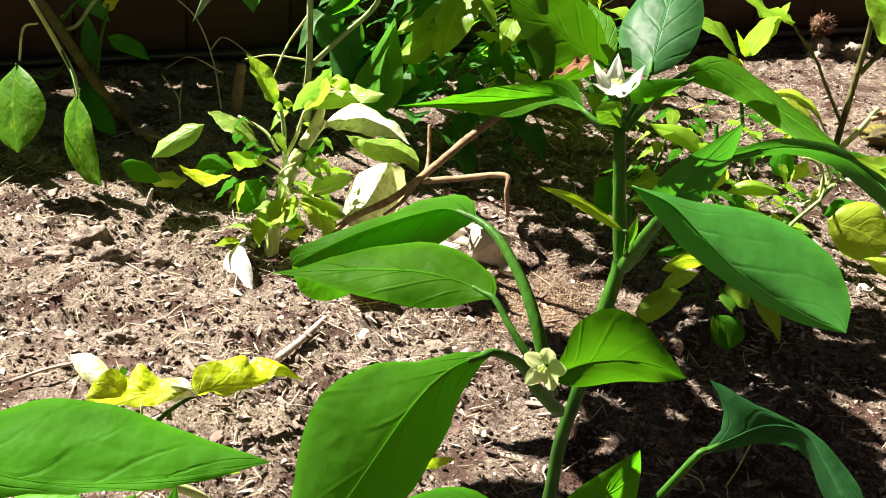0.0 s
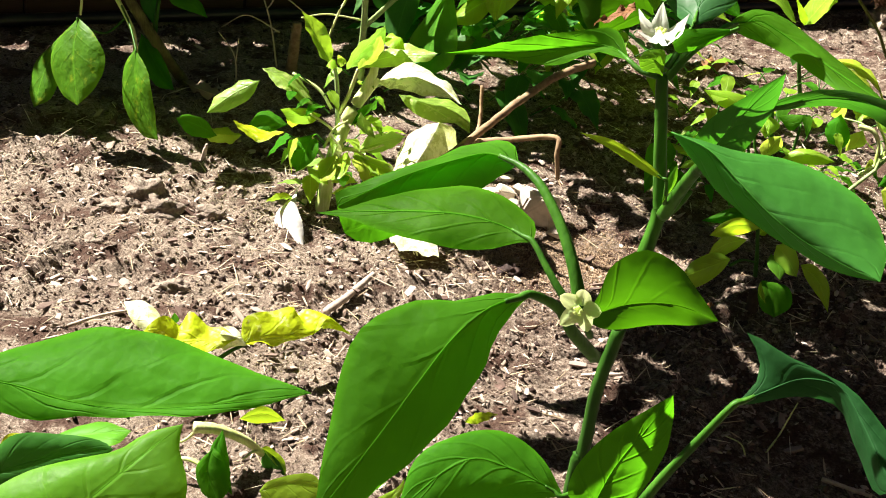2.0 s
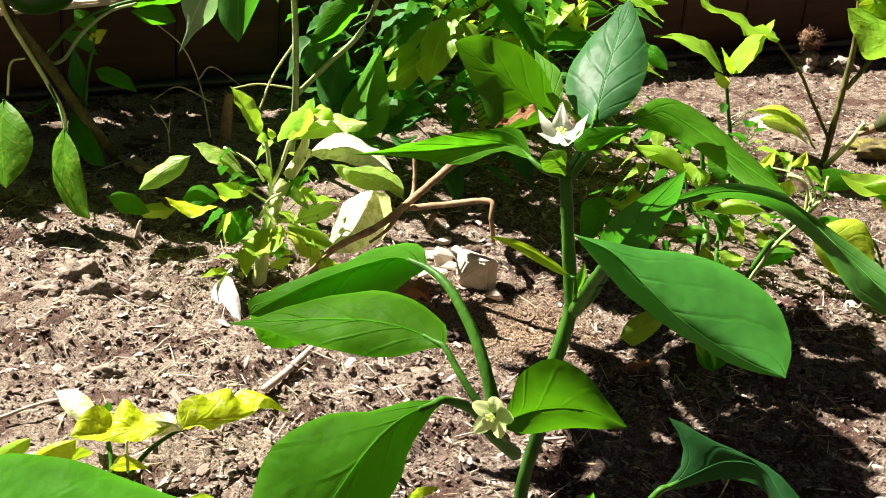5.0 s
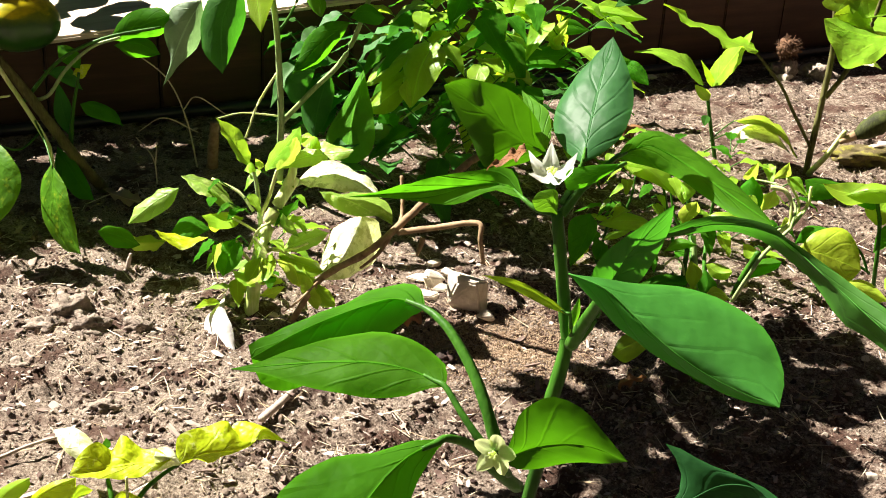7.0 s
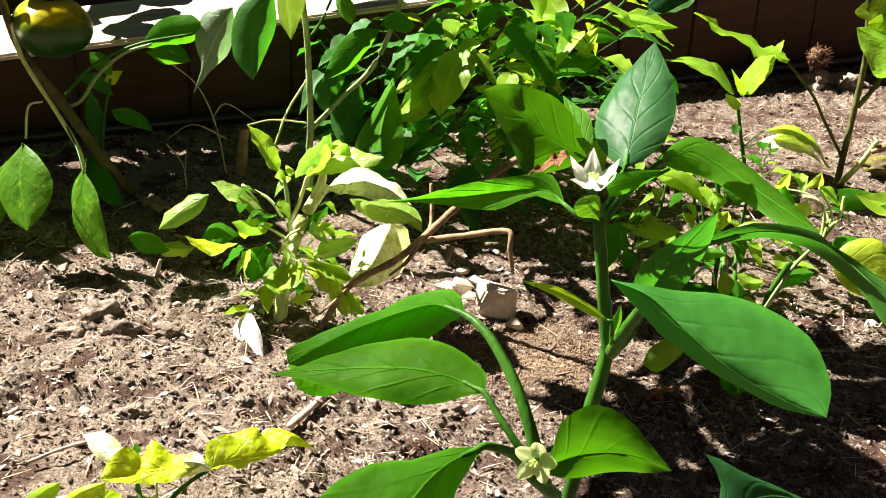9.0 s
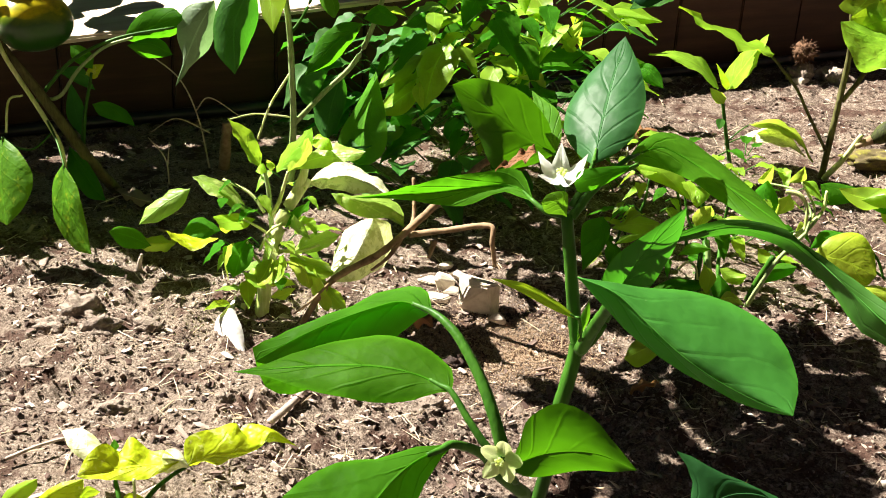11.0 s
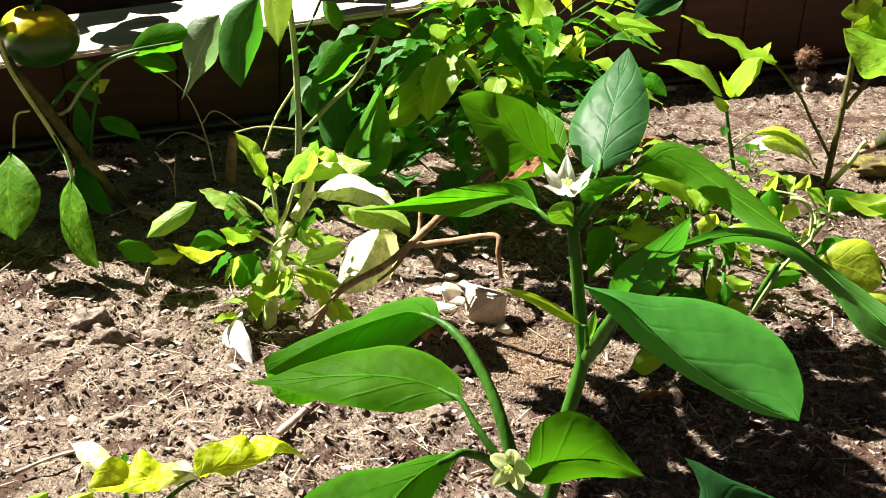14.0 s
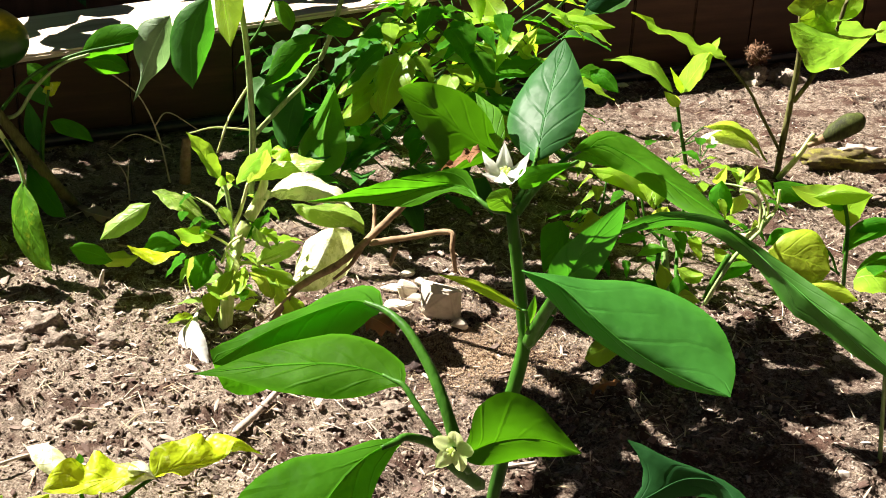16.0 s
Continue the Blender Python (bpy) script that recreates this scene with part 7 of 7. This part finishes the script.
fallen("pale yellow dead leaf lying on the soil", (-0.341, 1.4, 0.02), (-0.365, 1.375, 0.028), (-0.412, 1.397, 0.02), (-0.373, 1.394, 0.03), (-0.368, 1.383, 0.012), YELLOW)
fallen("yellow dead leaf under the pepper plant", (-0.111, 1.18, 0.012), (-0.079, 1.159, 0.02), (-0.048, 1.131, 0.012), (-0.066, 1.185, 0.02), (-0.089, 1.137, 0.012), PALE)
fallen("brown curled dead leaf beside the stones", (-0.033, 1.258, 0.012), (-0.013, 1.209, 0.03), (0.007, 1.213, 0.012), (-0.001, 1.227, 0.03), (-0.022, 1.217, 0.012), BROWN, 5.0)
fallen("small brown curled dead leaf", (0.225, 1.095, 0.008), (0.238, 1.091, 0.02), (0.259, 1.114, 0.01), (0.237, 1.101, 0.02), (0.241, 1.099, 0.01), BROWN, 5.0)
fallen("brown curled dead leaf under the bushy plant", (0.386, 2.027, 0.01), (0.354, 1.993, 0.02), (0.328, 1.982, 0.01), (0.348, 2.026, 0.02), (0.354, 1.984, 0.01), BROWN, 5.0)
fallen("grey dead leaf in the shade", (-0.412, 1.559, 0.01), (-0.437, 1.547, 0.02), (-0.479, 1.594, 0.012), (-0.446, 1.583, 0.02), (-0.438, 1.55, 0.01), TWIG_LEAF, 3.0)
fallen("small green leaf tip near the soil", (0.006, 0.832, 0.02), (0.019, 0.836, 0.025), (0.034, 0.851, 0.02), (0.018, 0.836, 0.03), (0.021, 0.835, 0.02), FRESH)

# black irrigation hose along the edging
hose = part("irrigation_hose", tube(bmesh.new(), [wall_point(q, -0.035 - 0.012 * math.sin(q * 3.1), 0.016) for q in (-2.0, -1.4, -0.9, -0.6, -0.3, 0.1, 0.5, 1.0, 1.6, 2.4)], 0.011, 0.011, 14, 80), HOSE)
tagged(hose, "black plastic irrigation hose at the foot of the edging", "hose")

# pepper fruit of the drooping plant
fruit_at = Vector((-0.552, 1.52, 0.286))
bm = bmesh.new()
bmesh.ops.create_uvsphere(bm, u_segments=40, v_segments=24, radius=1.0)
for v in bm.verts:
    w = math.atan2(v.co.y, v.co.x)
    r = 1 + 0.09 * math.cos(4 * w + 0.5) * (1 - v.co.z ** 2)
    dent = 0.30 * max(0.0, 1 - (v.co.x ** 2 + v.co.y ** 2) / 0.16) * (1 if v.co.z > 0 else 0.6)
    z = v.co.z * (0.92 - dent)
    v.co = Vector((v.co.x * r * 0.052, v.co.y * r * 0.052, z * 0.046)) + fruit_at
part("fruit", bm, SKIN, shaded_pepper, "ripening green and yellow bell pepper")
stalk(shaded_pepper, "fruit_stalk", [fruit_at + Vector((0, 0, 0.03)), fruit_at + Vector((0.01, 0.0, 0.06)), fruit_at + Vector((0.04, 0.01, 0.09))], 0.005, 0.004, STEM)
sheet(shaded_pepper, [(-0.5585, 1.4, 0.1607), (-0.5529, 1.365, 0.1208), (-0.5366, 1.33, 0.0686)], [(-0.5859, 1.397, 0.1281), (-0.5927, 1.385, 0.0978), (-0.5691, 1.362, 0.0693)], [(-0.5296, 1.375, 0.152), (-0.5076, 1.355, 0.1282), (-0.5129, 1.34, 0.0963)], MOTTLE, stalk=[(-0.5362, 1.52, 0.1319), (-0.5503, 1.48, 0.119), (-0.5544, 1.43, 0.1376)], arch=0.1, r=.0018)
sheet(shaded_pepper, [(-0.5949, 1.43, 0.1247), (-0.6106, 1.405, 0.0774), (-0.6165, 1.38, 0.0376)], [(-0.6335, 1.431, 0.0803), (-0.6357, 1.414, 0.0471)], [(-0.5868, 1.405, 0.0884), (-0.5944, 1.388, 0.0521)], MOTTLE, arch=0.1)
sheet(shaded_pepper, [(-0.4834, 1.4, 0.1295), (-0.472, 1.37, 0.0839), (-0.4356, 1.34, 0.0305)], [(-0.5004, 1.399, 0.0999), (-0.4964, 1.39, 0.0501), (-0.4694, 1.369, 0.0248)], [(-0.4578, 1.371, 0.1083), (-0.4438, 1.351, 0.0695)], MOTTLE, stalk=[(-0.5366, 1.5, 0.1532), (-0.5042, 1.44, 0.1465)], arch=0.12, r=.0018)
sheet(shaded_pepper, [(-0.5234, 1.54, 0.1033), (-0.4931, 1.52, 0.0633), (-0.4642, 1.5, 0.0402)], [(-0.5237, 1.527, 0.074), (-0.4954, 1.513, 0.04)], [(-0.4949, 1.527, 0.0861), (-0.4747, 1.513, 0.0595)], GREEN, arch=0.1)
sheet(shaded_pepper, [(-0.4928, 1.56, 0.1611), (-0.4622, 1.55, 0.1588), (-0.4276, 1.54, 0.1384)], [(-0.4703, 1.553, 0.1682), (-0.4414, 1.547, 0.159)], [(-0.4801, 1.553, 0.147), (-0.4468, 1.547, 0.1405)], GREEN, arch=.1)
sheet(shaded_pepper, [(-0.4936, 1.58, 0.1759), (-0.5045, 1.57, 0.199), (-0.5403, 1.56, 0.2069)], [(-0.5074, 1.57, 0.2112)], [(-0.5137, 1.57, 0.1863)], DEEP, arch=.1)
sheet(shaded_pepper, [(-0.5205, 1.57, 0.2407), (-0.5024, 1.56, 0.2327), (-0.4852, 1.55, 0.2151)], [(-0.5025, 1.563, 0.243), (-0.4857, 1.557, 0.2318)], [(-0.5175, 1.563, 0.2248), (-0.499, 1.557, 0.2151)], GREEN, arch=.1)
sheet(shaded_pepper, [(-0.5028, 1.57, 0.2007), (-0.4864, 1.565, 0.2077), (-0.4721, 1.56, 0.2193)], [(-0.492, 1.565, 0.2156)], [(-0.4873, 1.565, 0.197)], CURL, wave=2)
sheet(shaded_pepper, [(-0.5162, 1.58, 0.1029), (-0.5211, 1.57, 0.1486), (-0.5218, 1.56, 0.193)], [(-0.5341, 1.57, 0.1396)], [(-0.5086, 1.57, 0.1532)], DEEP, arch=.1)
stalk(shaded_pepper, "thin_shoot", [(-0.5186, 1.58, 0.0942), (-0.5066, 1.57, 0.1491), (-0.4924, 1.56, 0.1941)], .0028, .0018, STEM)
stalk(shaded_pepper, "thin_shoot", [(-0.5532, 1.54, 0.1689), (-0.5304, 1.545, 0.1765), (-0.505, 1.55, 0.2127), (-0.4685, 1.555, 0.2449), (-0.4297, 1.56, 0.2594)], .0030, .0022, STEM_SAGE)

# a clump of roots pulled out and left by the edging
clump_at = Vector((0.769, 2.5, 0.072))
clump = thing("root_clump", (clump_at.x, clump_at.y, 0.0), "dry fibrous root clump lying by the edging", "root clump")
part("core", nodule(bmesh.new(), clump_at, 0.019, 31, 0.45, (1.2, 1, 0.9), 3, 2.0), ROOTS, clump)
rng = random.Random(8)
bm = bmesh.new()
for k in range(320):
    d = Vector((rng.gauss(0, 1), rng.gauss(0, 1), rng.gauss(0, 1))).normalized()
    a = clump_at + d * 0.018
    b = clump_at + d * rng.uniform(0.016, 0.027) + Vector((rng.uniform(-1, 1), rng.uniform(-1, 1), rng.uniform(-1, 0.6))) * 0.012
    tube(bm, [a, a.lerp(b, 0.5) + Vector((rng.uniform(-1, 1), 0, rng.uniform(-1, 1))) * 0.005, b], 0.0009, 0.0005, 4, 4)
part("roots", bm, ROOTS, clump)
part("soil_lump", nodule(bmesh.new(), (clump_at.x, clump_at.y, 0.02), 0.03, 37, 0.3, (1, 0.9, 0.8), 3, 1.3), CLOD, clump)

# mossy log piece and a withered fruit beside the eggplant
log = thing("mossy_log", (0.784, 1.934, 0), "broken mossy piece of log on the soil", "log")
part("log_body", nodule(bmesh.new(), Vector((0.782, 1.937, 0.015)), 0.045, 41, 0.3, (1.6, 0.6, 0.42), 4, 1.3), MOSS, log)
part("bark", nodule(bmesh.new(), Vector((0.809, 1.949, 0.03)), 0.03, 42, 0.3, (1.4, 0.5, 0.35), 4, 1.4), TWIG_GREY, log)
pod = thing("withered_fruit", (0.792, 2.006, 0.03), "withered dark green eggplant fruit", "eggplant fruit")
part("flesh", tube(bmesh.new(), [(0.692, 1.8, 0.097), (0.707, 1.8, 0.107), (0.728, 1.8, 0.121), (0.747, 1.8, 0.13), (0.754, 1.8, 0.132)], 0.007, 0.006, 14, 16, 0.06, 77, 0, 0.012), POD, pod)
part("calyx", tube(bmesh.new(), [(0.668, 1.8, 0.085), (0.692, 1.8, 0.097)], 0.004, 0.008, 8, 4, 0.1, 78), TWIG, pod)

# wood chips, crumbs and grit strewn over the soil
def strewn(name, count, label, category, material, shape, seed, z=0.0, heap=None):
    rng = np.random.RandomState(seed)
    vs, fs = [], []
    g = (1 + 5 ** 0.5) / 2
    ball = np.array([(-1, g, 0), (1, g, 0), (-1, -g, 0), (1, -g, 0), (0, -1, g), (0, 1, g), (0, -1, -g), (0, 1, -g), (g, 0, -1), (g, 0, 1), (-g, 0, -1), (-g, 0, 1)]) / 1.9
    tris = ((0, 11, 5), (0, 5, 1), (0, 1, 7), (0, 7, 10), (0, 10, 11), (1, 5, 9), (5, 11, 4), (11, 10, 2), (10, 7, 6), (7, 1, 8),
            (3, 9, 4), (3, 4, 2), (3, 2, 6), (3, 6, 8), (3, 8, 9), (4, 9, 5), (2, 4, 11), (6, 2, 10), (8, 6, 7), (9, 8, 1))
    made = 0
    while made < count:
        y = 0.7 * (2.8 / 0.7) ** (rng.uniform(0, 1) ** 0.78)
        x = rng.uniform(-0.40 * y - 0.12, 0.42 * y + 0.10)
        if heap:
            x, y = rng.normal(heap[0], heap[2]), rng.normal(heap[1], heap[2])
        if (Vector((x, y, 0)) - WALL_A).dot(WALL_BACK) > -0.02:
            continue
        if not heap and noise.noise(Vector((x, y, 0)) * 4.3 + Vector((9, 4, 0))) < rng.uniform(-0.75, 0.2):
            continue
        a, b, c = shape(rng)
        p = ball * (1 + rng.uniform(-0.45, 0.45, (12, 3))) * (a, b, c) * rng.uniform(0.5, 1.5, 3)
        e = Euler((rng.uniform(-0.5, 0.5), rng.uniform(-0.5, 0.5), rng.uniform(0, 6.28))).to_matrix()
        p = p @ np.array(e).T + (x, y, ground_height(x, y) + c * 0.5 + z)
        vs.extend(map(tuple, p))
        fs.extend(tuple(made * 12 + i for i in q) for q in tris)
        made += 1
    me = bpy.data.meshes.new(name)
    me.from_pydata(vs, [], fs)
    me.materials.append(material)
    return tagged(new(name, me), label, category, kind="stuff")


strewn("wood_chips", 11000, "brown and grey wood chips strewn over the soil", "wood chips", CHIPS,
       lambda r: (0.0012 + 0.0060 * r.rand() ** 3.5, 0.0009 + 0.0024 * r.rand() ** 2, 0.0005 + 0.0006 * r.rand()), 5)
strewn("bark_flakes", 1000, "flat weathered flakes of bark on the soil", "bark flakes", FLAKES,
       lambda r: (0.0030 + 0.0070 * r.rand() ** 2, 0.0018 + 0.0030 * r.rand(), 0.0005 + 0.0007 * r.rand()), 6, 0.001)
strewn("soil_crumbs", 30000, "dark crumbs and pale grit on the soil", "soil", CRUMBS,
       lambda r: (0.0007 + 0.0026 * r.rand() ** 6,) * 3, 9)
strewn("straw", 2200, "thin dry fibres and straw on the soil", "straw", STRAW,
       lambda r: (0.006 + 0.012 * r.rand(), 0.0004 + 0.0004 * r.rand(), 0.0004), 13, 0.002)
strewn("sand", 10000, "pale orange sand spilt on the soil", "sand", SAND, lambda r: (0.0004 + 0.0006 * r.rand(),) * 3, 17, 0.001, (0.115, 1.20, 0.055))

# the larger chips, each a piece of the ground
shapes = []
rng = random.Random(21)
for k in range(9):
    bm = bmesh.new()
    bmesh.ops.create_cube(bm, size=1.0)
    bmesh.ops.subdivide_edges(bm, edges=bm.edges[:], cuts=1)
    a, b, c = rng.uniform(0.012, 0.026), rng.uniform(0.004, 0.009), rng.uniform(0.0016, 0.003)
    for v in bm.verts:
        end = 1 - 0.35 * abs(v.co.x) * rng.uniform(0.2, 1.8)
        v.co = Vector((v.co.x * a * rng.uniform(0.85, 1.1), v.co.y * b * end * rng.uniform(0.8, 1.2), v.co.z * c * rng.uniform(0.6, 1.4) + 0.10 * a * (0.5 - v.co.x ** 2) * 0.3))
    me = bpy.data.meshes.new("wood_chip")
    bm.to_mesh(me)
    bm.free()
    me.materials.append(WOOD_PIECE)
    shapes.append(me)
placed = 0
while placed < 300:
    y = 0.78 * (2.6 / 0.78) ** (rng.random() ** 0.85)
    x = rng.uniform(-0.40 * y - 0.05, 0.40 * y + 0.05)
    if (Vector((x, y, 0)) - WALL_A).dot(WALL_BACK) > -0.06:
        continue
    chip = new("wood_chip", rng.choice(shapes))
    chip.location = (x, y, ground_height(x, y) + 0.0025)
    chip.rotation_euler = (rng.uniform(-0.3, 0.3), rng.uniform(-0.3, 0.3), rng.uniform(0, 6.28))
    chip.scale = [rng.uniform(0.4, 0.95)] * 3
    chip.parent = ground
    placed += 1
